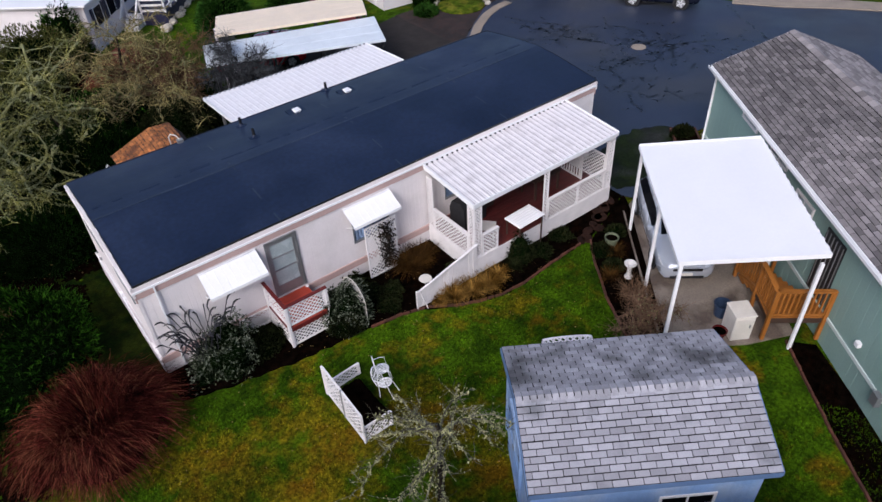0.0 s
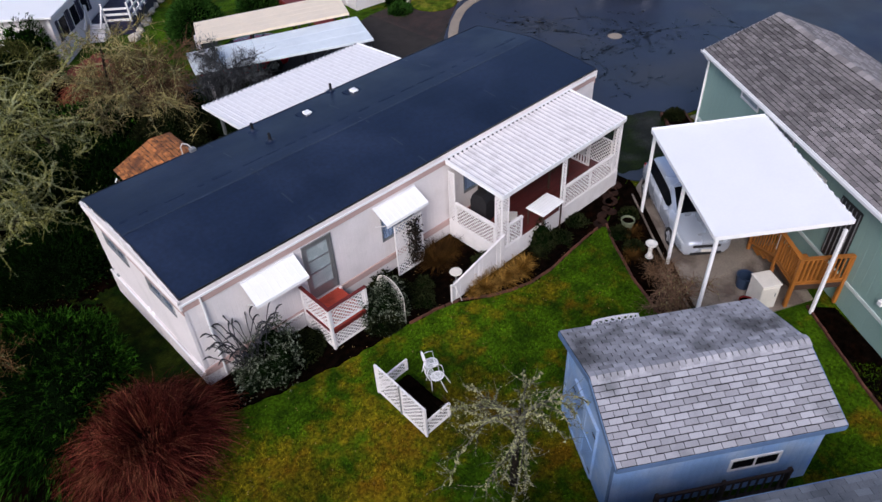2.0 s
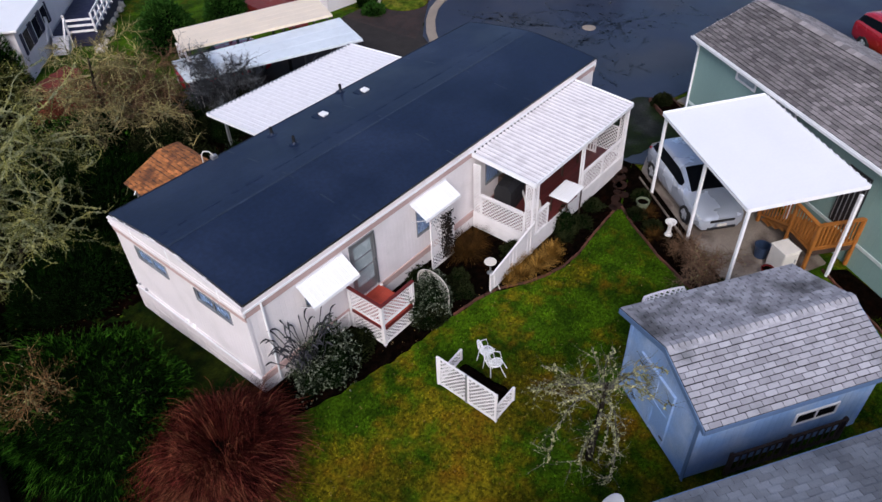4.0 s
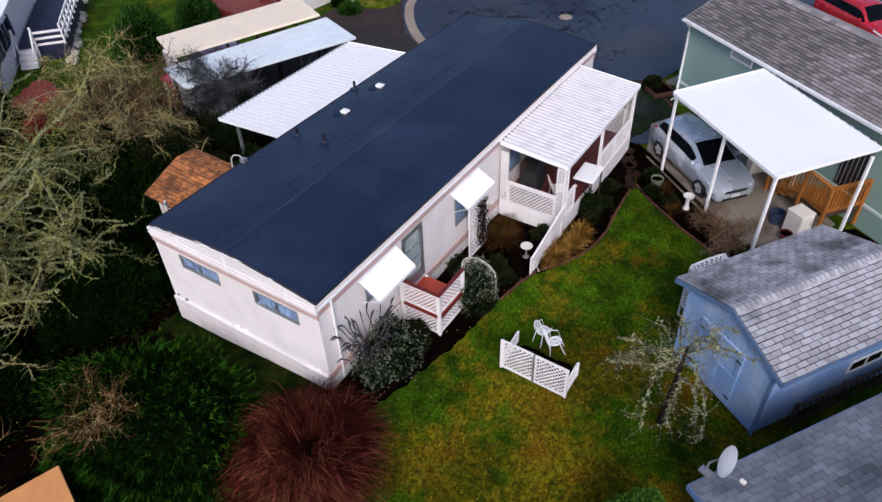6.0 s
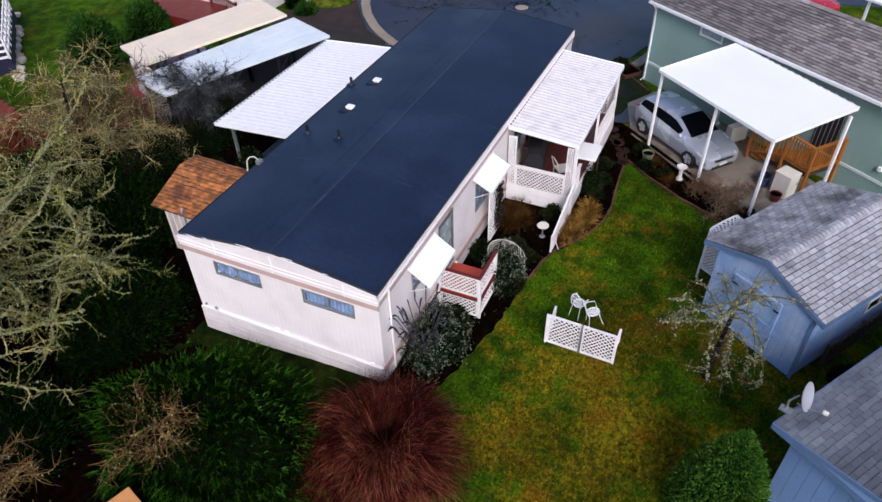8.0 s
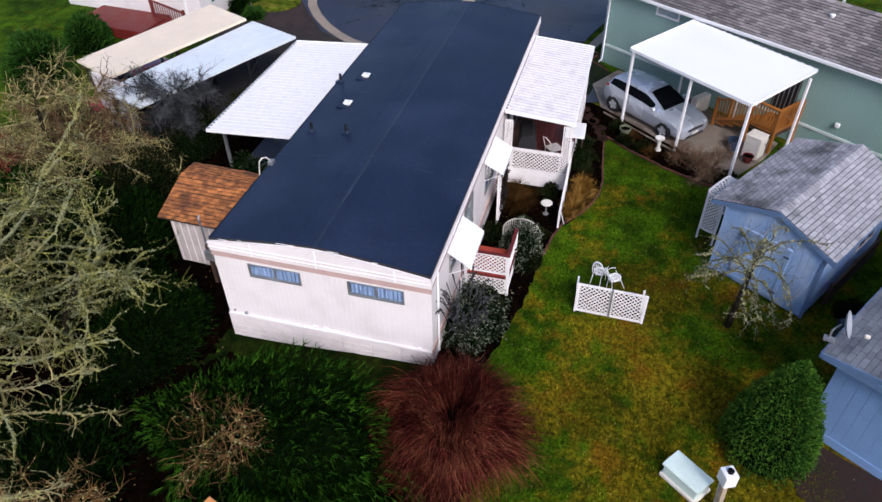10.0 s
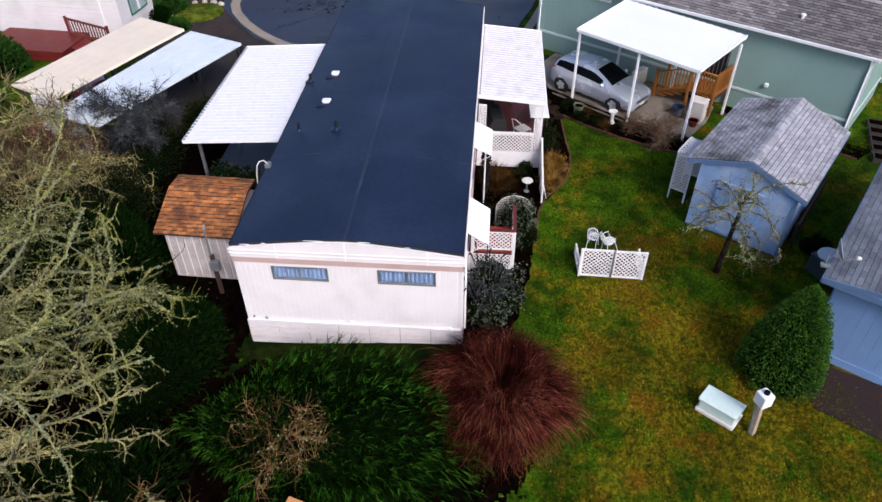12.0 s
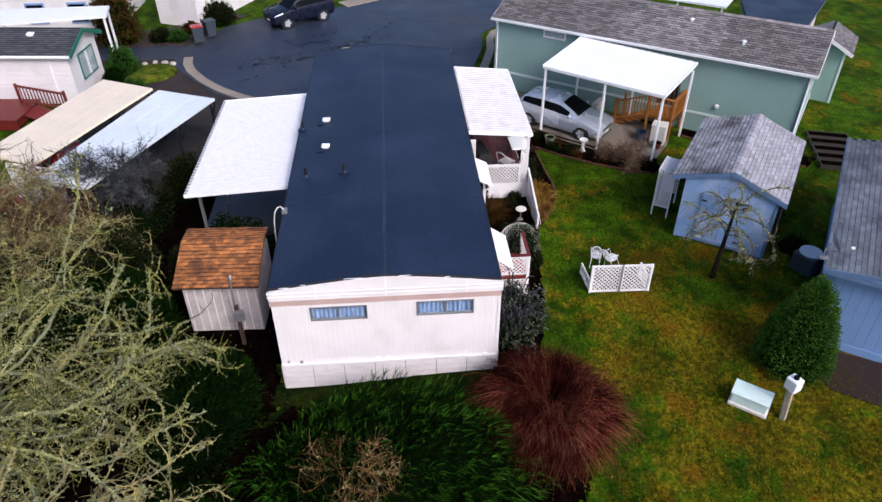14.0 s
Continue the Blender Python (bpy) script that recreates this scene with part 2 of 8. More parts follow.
# black stains over a base grey darkened for the slope's shade
SHINGLE_DIM = mat("stained_shade_shingle", (0.25, 0.25, 0.275), 0.85, vary=0.18, scale=2.5, fine=60, bump=0.2, objvar=0.2, island=0.25, second=(0.075, 0.075, 0.08), mix_scale=1.1, mix_lo=0.48, mix_hi=0.66)
MAROON = mat("dark_maroon_paint", (0.13, 0.014, 0.012), 0.5, vary=0.2, scale=4, fine=30)
FELT = mat("black_roof_felt", (0.016, 0.016, 0.018), 0.9, vary=0.3, spec=0.1)
SHINGLE_B = mat("mixed_grey_brown_shingle", (0.205, 0.185, 0.185), 0.85, vary=0.12, scale=1.0, fine=120, bump=0.2, objvar=0.4, island=0.4)
SHINGLE_C = mat("blue_grey_shingle", (0.122, 0.136, 0.162), 0.85, vary=0.2, scale=0.9, fine=60, bump=0.2, objvar=0.22, island=0.22, second=(0.066, 0.077, 0.097), mix_scale=0.8, mix_lo=.5, mix_hi=.66)
CEDAR = mat("orange_cedar_shingle", (0.33, 0.12, 0.034), 0.7, vary=0.3, scale=6, fine=40, bump=0.15, objvar=0.38, island=0.38, second=(0.14, 0.05, 0.018), mix_scale=1.6, mix_lo=.5, mix_hi=.68)


def lawn(name, gain, island=0.0, bump=0.0):
    """Winter turf: green grass and yellow-brown moss in broken patches at three sizes, with dark gaps between tufts."""
    m = bpy.data.materials.new(name)
    m.use_nodes = True
    n, l = m.node_tree.nodes, m.node_tree.links
    b = n["Principled BSDF"]
    geo = n.new("ShaderNodeNewGeometry")

    def nz(scale, detail=3.0, rough=0.55):
        t = n.new("ShaderNodeTexNoise")
        t.inputs["Scale"].default_value, t.inputs["Detail"].default_value, t.inputs["Roughness"].default_value = scale, detail, rough
        l.new(geo.outputs["Position"], t.inputs["Vector"])
        return t.outputs["Fac"]

    def math2(op, a, c):
        x = n.new("ShaderNodeMath")
        x.operation = op
        for sock, val in zip(x.inputs, (a, c)):
            if isinstance(val, (int, float)):
                sock.default_value = val
            else:
                l.new(val, sock)
        return x.outputs[0]

    def ramp(src, lo, hi, a=0.0, z=1.0):
        r = n.new("ShaderNodeMapRange")
        for key, val in (("From Min", lo), ("From Max", hi), ("To Min", a), ("To Max", z)):
            r.inputs[key].default_value = val
        l.new(src, r.inputs["Value"])
        return r.outputs["Result"]

    def mixc(fac, a, c, blend='MIX'):
        x = n.new("ShaderNodeMix")
        x.data_type, x.blend_type = 'RGBA', blend
        for sock, val in ((x.inputs[0], fac), (x.inputs[6], a), (x.inputs[7], c)):
            if isinstance(val, (int, float)):
                sock.default_value = val
            elif isinstance(val, tuple):
                sock.default_value = (*val, 1)
            else:
                l.new(val, sock)
        return x.outputs[2]

    # yellow moss share peaks near (1.0, 7.9) and drops above y 9.8
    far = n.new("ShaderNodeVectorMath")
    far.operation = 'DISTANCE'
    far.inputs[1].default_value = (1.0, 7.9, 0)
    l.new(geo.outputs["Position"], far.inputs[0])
    moss_bias = ramp(far.outputs["Value"], 2.0, 9.0, .085, -.045)
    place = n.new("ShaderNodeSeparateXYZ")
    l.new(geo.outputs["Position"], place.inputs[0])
    moss_bias = math2('ADD', moss_bias, ramp(place.outputs[1], 9.8, 12.2, 0.0, -.035))
    moss = math2('ADD', math2('ADD', math2('MULTIPLY', nz(.5), .6), math2('MULTIPLY', nz(2.4, 4.0), .4)), moss_bias)
    g = mixc(ramp(nz(1.4, 4.0), .4, .62), (.023 * gain, .055 * gain, .001 * gain), (.055 * gain, .117 * gain, .002 * gain))
    y = mixc(ramp(nz(5.0, 4.0), .38, .64), (.072 * gain, .066 * gain, .0025 * gain), (.195 * gain, .150 * gain, .005 * gain))
    y = mixc(ramp(nz(.8, 3.0), .52, .64), y, (.150 * gain, .082 * gain, .004 * gain))
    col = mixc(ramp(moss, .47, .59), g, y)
    col = mixc(1.0, col, mixc(ramp(nz(.38, 2.0), .36, .62), (.62, .66, .62), (1.22, 1.22, 1.22)), 'MULTIPLY')
    tuft = nz(11.0, 5.0, .7)
    col = mixc(1.0, col, mixc(ramp(tuft, .36, .62), (.42, .42, .42), (1.35, 1.35, 1.35)), 'MULTIPLY')
    if island:
        col = mixc(1.0, col, mixc(geo.outputs["Random Per Island"], (1 - island,) * 3, (1 + island,) * 3), 'MULTIPLY')
    l.new(col, b.inputs["Base Color"])
    b.inputs["Roughness"].default_value = .9
    b.inputs["Specular IOR Level"].default_value = .06
    if bump:
        bp = n.new("ShaderNodeBump")
        bp.inputs["Strength"].default_value, bp.inputs["Distance"].default_value = bump, .04
        l.new(tuft, bp.inputs["Height"])
        l.new(bp.outputs[0], b.inputs["Normal"])
    return m


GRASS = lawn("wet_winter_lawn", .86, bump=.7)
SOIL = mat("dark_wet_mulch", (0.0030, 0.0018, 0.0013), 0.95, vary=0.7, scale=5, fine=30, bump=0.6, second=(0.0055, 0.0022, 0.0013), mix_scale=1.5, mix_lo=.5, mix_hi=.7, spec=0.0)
ASPHALT = mat("wet_asphalt", (0.021, 0.030, 0.056), 0.5, vary=0.25, scale=0.35, fine=30, bump=0.08, second=(0.030, 0.036, 0.050), mix_scale=0.18, rough_vary=0.16)
CONCRETE = mat("damp_concrete", (0.27, 0.225, 0.185), 0.55, vary=0.25, scale=0.9, fine=25, bump=0.08, second=(0.10, 0.075, 0.06), mix_scale=0.9, mix_lo=0.46, mix_hi=0.62, rough_vary=0.25)
KERB = mat("kerb_concrete", (0.28, 0.23, 0.18), 0.7, vary=0.15, scale=1.5, fine=30, bump=0.1)
REDDECK = mat("red_brown_deck_paint", (0.10, 0.020, 0.018), 0.45, vary=0.2, scale=2.5, fine=20, objvar=0.12)
REDSTOOP = mat("brick_red_deck_paint", (0.40, 0.05, 0.024), 0.45, vary=0.15, scale=3, fine=25, objvar=0.1)
BRICK = mat("red_brown_edging", (0.085, 0.028, 0.016), 0.8, vary=0.25, scale=6, fine=40, bump=0.15, objvar=0.35)
ORANGE_WOOD = mat("orange_stained_wood", (0.34, 0.12, 0.018), 0.55, vary=0.15, scale=3, fine=40, objvar=0.12)
BROWN_WOOD = mat("brown_timber", (0.05, 0.026, 0.017), 0.75, vary=0.25, scale=5, fine=40)
PLY = mat("orange_plywood", (0.60, 0.26, 0.085), 0.6, vary=0.1, scale=2, fine=30)
BEIGE_METAL = mat("cream_roof_pan", (0.80, 0.68, 0.53), 0.45, vary=0.05, scale=1.2, fine=20)
PALE_METAL = mat("pale_blue_white_roof_pan", (0.70, 0.76, 0.80), 0.4, vary=0.05, scale=1.2, fine=20, second=(0.67, 0.73, 0.77), mix_scale=3)
GREY_METAL = mat("dull_grey_metal", (0.30, 0.31, 0.32), 0.4, metal=0.6, vary=0.1)
# near-black colour stands in for unlit interiors and shaded gaps
DARK = mat("near_black_shade", (0.012, 0.011, 0.012), 0.8, vary=0.2)
CURTAIN = mat("pale_blue_curtain", (0.24, 0.31, 0.48), 0.8, vary=0.1, scale=8, fine=40)
GLASS = glass("window_glass")
DARKGLASS = mat("dark_reflective_glass", (0.004, 0.005, 0.007), 0.18, vary=0.1, spec=0.05)
PALEGLASS = mat("frosted_door_glass", (0.36, 0.42, 0.43), 0.25, vary=0.12, scale=2)
# turf colour darkened to stand in for shade by the end wall
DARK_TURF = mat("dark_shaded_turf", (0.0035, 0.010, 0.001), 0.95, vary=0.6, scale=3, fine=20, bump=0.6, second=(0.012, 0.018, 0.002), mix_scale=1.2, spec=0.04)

# ---- ground ----
def ground_sheet():
    """One sheet out to the horizon, finely cut and slightly uneven in the yard."""
    xs = [-2500, -400, -80, -30] + [-16 + i * .1 for i in range(320)] + [16 + i for i in range(30)] + [60, 110, 400, 2500]
    ys = [-2500, -400, -80, -30] + [-12 + i for i in range(20)] + [8 + i * .09 for i in range(366)] + [41 + i for i in range(10)] + [65, 110, 400, 2500]
    g = Geo()
    g.v = [(x, y, slope_z(x, y) - 0.012 + 0.018 * noise.noise(Vector((x * 0.45, y * 0.45, 0)))) for y in ys for x in xs]
    w = len(xs)
    g.f = [(j * w + i, j * w + i + 1, (j + 1) * w + i + 1, (j + 1) * w + i) for j in range(len(ys) - 1) for i in range(w - 1)]
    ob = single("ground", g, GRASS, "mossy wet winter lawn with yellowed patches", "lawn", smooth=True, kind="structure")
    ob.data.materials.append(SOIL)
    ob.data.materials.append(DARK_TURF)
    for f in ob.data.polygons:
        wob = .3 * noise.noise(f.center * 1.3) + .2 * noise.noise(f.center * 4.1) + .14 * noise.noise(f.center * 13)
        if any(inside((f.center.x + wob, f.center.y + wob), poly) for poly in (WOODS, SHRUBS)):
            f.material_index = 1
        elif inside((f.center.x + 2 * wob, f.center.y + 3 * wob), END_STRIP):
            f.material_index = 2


def inside(p, poly):
    c, n = False, len(poly)
    for i in range(n):
        (x0, y0), (x1, y1) = poly[i], poly[i - 1]
        if (y0 > p[1]) != (y1 > p[1]) and p[0] < (x1 - x0) * (p[1] - y0) / (y1 - y0) + x0:
            c = not c
    return c


def slope_z(x, y):
    """The ground falls a little towards the trees at the near end of the home."""
    s = lambda t: max(0.0, min(1.0, t)) ** 2 * (3 - 2 * max(0.0, min(1.0, t)))
    return -0.32 * s((y - 14.3) / 6.0) * s((6.5 - x) / 4.5)


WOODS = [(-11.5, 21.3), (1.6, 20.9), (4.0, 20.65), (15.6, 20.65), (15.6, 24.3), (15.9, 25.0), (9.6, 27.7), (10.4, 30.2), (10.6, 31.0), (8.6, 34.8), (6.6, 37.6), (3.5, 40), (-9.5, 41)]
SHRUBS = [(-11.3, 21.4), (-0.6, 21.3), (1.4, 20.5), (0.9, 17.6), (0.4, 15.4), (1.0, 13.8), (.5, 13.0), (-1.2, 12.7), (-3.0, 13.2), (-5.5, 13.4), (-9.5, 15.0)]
# END_STRIP outlines the ground that gets the shade-darkened turf colour
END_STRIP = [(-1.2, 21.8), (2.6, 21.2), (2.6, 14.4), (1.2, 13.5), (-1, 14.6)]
ground_sheet()
BED = [(1.9, 14.6), (2.1, 13.3), (3.0, 13.0), (4.8, 12.6), (6.1, 12.42), (7.4, 12.3), (8.4, 12.16), (9.1, 11.95), (9.8, 11.45), (10.5, 11.1),
       (11.2, 10.9), (12.0, 10.85), (13.0, 10.95), (14.0, 11.02), (14.75, 11.05), (15.1, 10.96), (17.9, 12.0), (17.9, 14.6)]
sheet("flower_bed_home", BED, 0.022, SOIL, "dark mulched flower bed along the mobile home", "flower bed", rough=.15)
BED2 = [(15.1, 10.95), (14.45, 10.2), (13.95, 9.45), (13.5, 8.85), (13.1, 8.1), (12.72, 7.4), (12.5, 6.6), (12.9, 5.9), (13.5, 6.35), (17.35, 11.1), (17.9, 12.0)]
sheet("flower_bed_neighbour", BED2, 0.022, SOIL, "dark planting strip beside the carport slab", "flower bed")
sheet("mulch_bed_house", [(0.55, 5.4), (-1.6, 2.2), (0.6, 1.8), (2.2, 5.0), (1.8, 5.6)], 0.02,
      mat("red_bark_mulch", (0.018, 0.006, 0.004), 0.9, vary=0.5, scale=5, fine=25, bump=0.5), "reddish bark mulch beside the blue house", "mulch")

ROAD = [(19.0, 9.9), (20.4, 12.0), (22.6, 13.2), (25.0, 12.6), (26.9, 12.0), (28.5, 11.7), (29.9, 11.6), (32.5, 9.5), (34.4, 4.5), (36, -2), (38, -20), (46, -20), (44.0, 0), (42.6, 10), (41.2, 14.2),
        (38.5, 17.0), (36.4, 19.4), (35.6, 21.4), (34.9, 23.4), (34.0, 25.5), (32.6, 27.3), (30.6, 28.6), (29.3, 29.0), (29.2, 40), (27.2, 40), (27.2, 29.4), (25.9, 29.0),
        (24.0, 27.65), (22.1, 26.15), (21.1, 24.5), (19.9, 24.3), (15.5, 24.3), (8.6, 24.2), (8.6, 20.6), (18.9, 20.6), (18.9, 14.4), (17.8, 14.3), (17.8, 12.0)]
sheet("road", ROAD, 0.03, ASPHALT, "wet blue-black cracked asphalt turning circle", "road")


def strip(name, line, width, z0, z1, material, label, category):
    """A raised band along a line."""
    g = Geo()
    pts = [Vector((*p, 0)) for p in line]
    rows = []
    for i, p in enumerate(pts):
        t = (pts[min(i + 1, len(pts) - 1)] - pts[max(i - 1, 0)]).normalized()
        s = Vector((-t.y, t.x, 0)) * width / 2
        rows.append((p - s, p + s))
    for (a, b), (c, d) in zip(rows, rows[1:]):
        v = [(q.x, q.y, z) for z in (z0, z1) for q in (a, b, d, c)]
        g.add(v, [(4, 5, 6, 7), (0, 1, 5, 4), (1, 2, 6, 5), (2, 3, 7, 6), (3, 0, 4, 7)])
    return single(name, g, material, label, category, kind="structure")


strip("kerb_west", [(27.3, 28.6), (26.3, 28.45), (25.2, 28.0), (23.9, 27.15), (22.7, 26.1), (21.9, 25.2), (21.2, 24.2), (20.6, 22.6), (20.4, 21.0)], 0.5, 0.0, 0.075, KERB,
      "tan concrete gutter band round the turning circle", "kerb")
BROWN_BED = mat("brown_planting_soil", (.032, .017, .014), .9, vary=.5, scale=4, fine=25, bump=.5, second=(.016, .010, .008), mix_scale=1.2)
sheet("island_bed", [(21.6, 26.2), (23.9, 27.5), (25.9, 28.8), (27.15, 29.5), (27.15, 34), (24.15, 34), (24.15, 31.5), (21.5, 31.5)], .028, BROWN_BED, "brown planted island beside the turning circle", "flower bed")
sheet("roadside_bed", [(29.35, 29.1), (30.9, 28.9), (33.2, 27.6), (34.6, 26.4), (36.2, 28.5), (32.4, 31), (31.5, 36), (29.35, 36)], .028, BROWN_BED, "dark planted bed beyond the drive", "flower bed")
ISLE_TURF = mat("mossy_island_turf", (.055, .085, .006), .95, vary=.5, scale=3, fine=20, bump=.5, second=(.10, .10, .012), mix_scale=1.5, spec=.05)
single("island_turf", Geo().lathe([(1.35, .02), (1.3, .10), (1.0, .16), (.02, .2)], 28, (25.1, 30.1, 0)), ISLE_TURF, "mossy raised round of turf on the planted island", "turf", smooth=True, kind="structure")
strip("kerb_east", [(23.2, 12.5), (25.2, 11.9), (27.2, 11.4), (29.0, 11.2), (30.1, 10.8), (31.6, 9.2)], 0.45, 0.0, 0.08, KERB, "curved concrete kerb by the green house", "kerb")
strip("kerb_far", [(42.2, 8.0), (41.3, 13.6), (39.6, 16.0), (37.6, 18.3), (36.3, 20.3)], 1.2, 0.0, 0.09, KERB, "pale concrete pavement across the turning circle", "pavement")


def crack(points, w=0.075):
    g = Geo()
    rnd = random.Random(int(points[0][0] * 100))
    for a, b in zip(points, points[1:]):
        n = 7
        for i in range(n):
            p, q = (Vector((*a, 0)).lerp(Vector((*b, 0)), j / n) for j in (i, i + 1))
            p += Vector((rnd.uniform(-.08, .08), rnd.uniform(-.08, .08), 0))
            q += Vector((rnd.uniform(-.08, .08), rnd.uniform(-.08, .08), 0))
            s = (q - p).cross(Vector((0, 0, 1))).normalized() * w * rnd.uniform(0.45, 1.25)
            g.add([(v.x, v.y, 0.034) for v in (p - s, q - s, q + s, p + s)], [(0, 1, 2, 3)])
    return g


TAR = mat("black_crack_filler", (0.006, 0.007, 0.009), 0.3, vary=0.3)
_cr = Geo()
for line, w in (([(25.8, 27.2), (26.2, 25.7), (26.8, 25.0), (27.3, 23.6), (28.7, 22.5), (29.2, 22.0), (29.1, 20.3)], .05), ([(25.5, 26.4), (25.8, 24.5), (26.2, 23.0), (26.6, 22.1), (27.0, 21.3)], .07),
                ([(23.3, 25.4), (24.4, 24.2), (25.6, 23.1), (26.8, 22.0), (27.1, 20.7), (27.9, 20.3), (28.5, 19.6)], .07), ([(22.3, 23.3), (22.3, 22.1), (22.7, 21.5)], .05),
                ([(28.4, 20.6), (28.6, 19.2), (30.1, 18.3), (32.0, 17.3), (32.8, 15.6), (32.2, 13.4), (31.5, 10.9)], .06), ([(35.6, 20.3), (34.2, 18.0), (33.0, 15.9)], .05),
                ([(29.6, 23.5), (28.8, 22.6), (29.2, 21.7), (29.5, 20.9), (28.7, 19.9)], .05), ([(24.2, 19.6), (25.0, 19.0), (25.9, 19.1), (27.0, 19.05), (28.1, 18.8), (29.6, 18.3)], .06),
                ([(25.0, 19.0), (24.9, 18.6), (24.6, 17.8), (23.9, 17.5), (23.4, 17.55)], .05), ([(23.8, 16.8), (23.3, 16.2), (23.0, 15.4)], .045)):
    c = crack(line, w)
    _cr.add(c.v, c.f)
_rnd = random.Random(4)
for cx, cy, ex, ey, k in ((26.4, 23.2, .6, 1.2, 60), (28.6, 19.3, .9, 1.1, 90), (26.0, 19.3, .8, .5, 30), (24.6, 16.2, .9, 1.0, 26), (31.5, 17.3, 1.2, .7, 26)):
    for _ in range(k):
        x, y = _rnd.gauss(cx, ex), _rnd.gauss(cy, ey)
        a = _rnd.uniform(0, 6.3)
        c = crack([(x, y), (x + math.cos(a) * _rnd.uniform(.25, .9), y + math.sin(a) * _rnd.uniform(.25, .9))], .03)
        _cr.add(c.v, c.f)
single("road_cracks", _cr, TAR, "black filled cracks in the asphalt", "crack", kind="stuff")
single("manhole_cover", Geo().lathe([(0.36, 0.03), (0.36, 0.042), (0.33, 0.046), (0.02, 0.046)], 20, (27.88, 19.73, 0)), KERB, "round pale manhole cover in the asphalt", "manhole")


def edging(name, line, label):
    """A row of bricks set on edge along the beds."""
    root = thing(name, 0, 0, 0, label=label, category="garden edging", kind="structure")
    me = Geo().box(-0.1, -0.03, 0, 0.1, 0.03, 0.085, bevel=0.006).mesh("brick", BRICK)
    rnd = random.Random(2)
    for a, b in zip(line, line[1:]):
        d = math.hypot(b[0] - a[0], b[1] - a[1])
        n = max(1, round(d / 0.215))
        for i in range(n):
            t = (i + .5) / n
            ob = new("brick", me)
            ob.parent = root
            ob.matrix_basis = pose(a[0] + (b[0] - a[0]) * t, a[1] + (b[1] - a[1]) * t, rnd.uniform(-.02, .01), rnd.uniform(-4, 4), rnd.uniform(-3, 3),
                                   math.degrees(math.atan2(b[1] - a[1], b[0] - a[0])) + rnd.uniform(-4, 4))


edging("bed_edging_home", BED[5:15], "red-brown brick edging of the curved flower bed")
edging("bed_edging_neighbour", BED2[:7], "red-brown brick edging of the planting strip")
sheet("bark_patch", [(6.6, 34.4), (7.9, 33.9), (9.3, 37.6), (9.1, 38.6), (7.0, 37.6)], .03, mat("red_bark_chips", (.15, .024, .015), .9, vary=.4, scale=5, fine=25, bump=.4), "red bark chips in front of the far house", "mulch", rough=.3)
sheet("gravel_patch", [(1.5, 41), (4.8, 39.8), (6.2, 43.5), (3.2, 46), (-2, 45)], .03, mat("pale_grey_gravel", (.30, .30, .31), .85, vary=.25, scale=3, fine=40, bump=.3), "pale grey gravel beside the far house", "gravel")
rr = random.Random(12)
STONEPATH = mat("brown_stepping_stone", (.020, .009, .006), .8, vary=.4, scale=5, fine=30, objvar=.4, spec=.1)
sp = thing("stepping_path", 16, 11.6, 0, 0, "path of brown stepping stones to the porch end", "path", kind="structure")
for i in range(11):
    t = i / 10
    x, y = 14.9 + 2.4 * t + rr.uniform(-.2, .2) - 16, 11.1 + 1.0 * t + rr.uniform(-.18, .18) - 11.6
    part("stone", Geo().lathe([(.22, 0), (.23, .05), (.2, .06), (.01, .06)], 9), STONEPATH, sp, m=pose(x, y, .0, 0, 0, rr.uniform(0, 90)) @ Matrix.Diagonal((rr.uniform(.8, 1.2), rr.uniform(.6, 1), 1, 1)))

# ---- the mobile home ----
HX0, HX1, HY0, HY1, EAVE, RIDGE = 2.15, 18.72, 14.5, 20.5, 3.19, 3.51
OV = 0.0
roof_z = lambda y: EAVE + 0.03 + (RIDGE - EAVE) * (1 - abs((y - HY0 + OV) / (HY1 - HY0 + 2 * OV) * 2 - 1) ** 1.35)
home = thing("mobile_home", (HX0 + HX1) / 2, (HY0 + HY1) / 2, 0, label="long white ribbed mobile home with dark flat-pitched roof", category="mobile home")
_hc = Matrix.Translation((-(HX0 + HX1) / 2, -(HY0 + HY1) / 2, 0))


def ribbed(axis, a, b, z0, z1, at, out, pitch=0.15, holes=()):
    """Siding with narrow upright grooves, with holes cut through it; out is the side it faces."""
    cuts = sorted({a, b} | {c for h in holes for c in h[:2]})
    g = Geo()
    for p, q in zip(cuts, cuts[1:]):
        hs = [h for h in holes if h[0] <= p + 1e-6 and h[1] >= q - 1e-6]
        spans, z = [], z0
        for h in sorted(hs, key=lambda h: h[2]):
            spans.append((z, h[2]))
            z = h[3]
        spans.append((z, z1))
        n = max(1, round((q - p) / pitch))
        for i in range(n):
            s0, s1 = p + (q - p) * i / n, p + (q - p) * (i + 1) / n
            gr = min(0.018, (s1 - s0) * 0.2)
            prof = [(s0, 0.0), (s1 - gr * 1.2, 0.0), (s1 - gr * .9, -0.0035), (s1 - gr * 0.3, -0.0035), (s1, 0.0)]
            for lo, hi in spans:
                if hi - lo < 0.01:
                    continue
                v = []
                for s, d in prof:
                    for zz in (lo, hi):
                        v.append((s, at + out * d, zz) if axis == 'x' else (at + out * d, s, zz))
                g.add(v, [(2 * k, 2 * k + 2, 2 * k + 3, 2 * k + 1) for k in range(len(prof) - 1)])
    return g


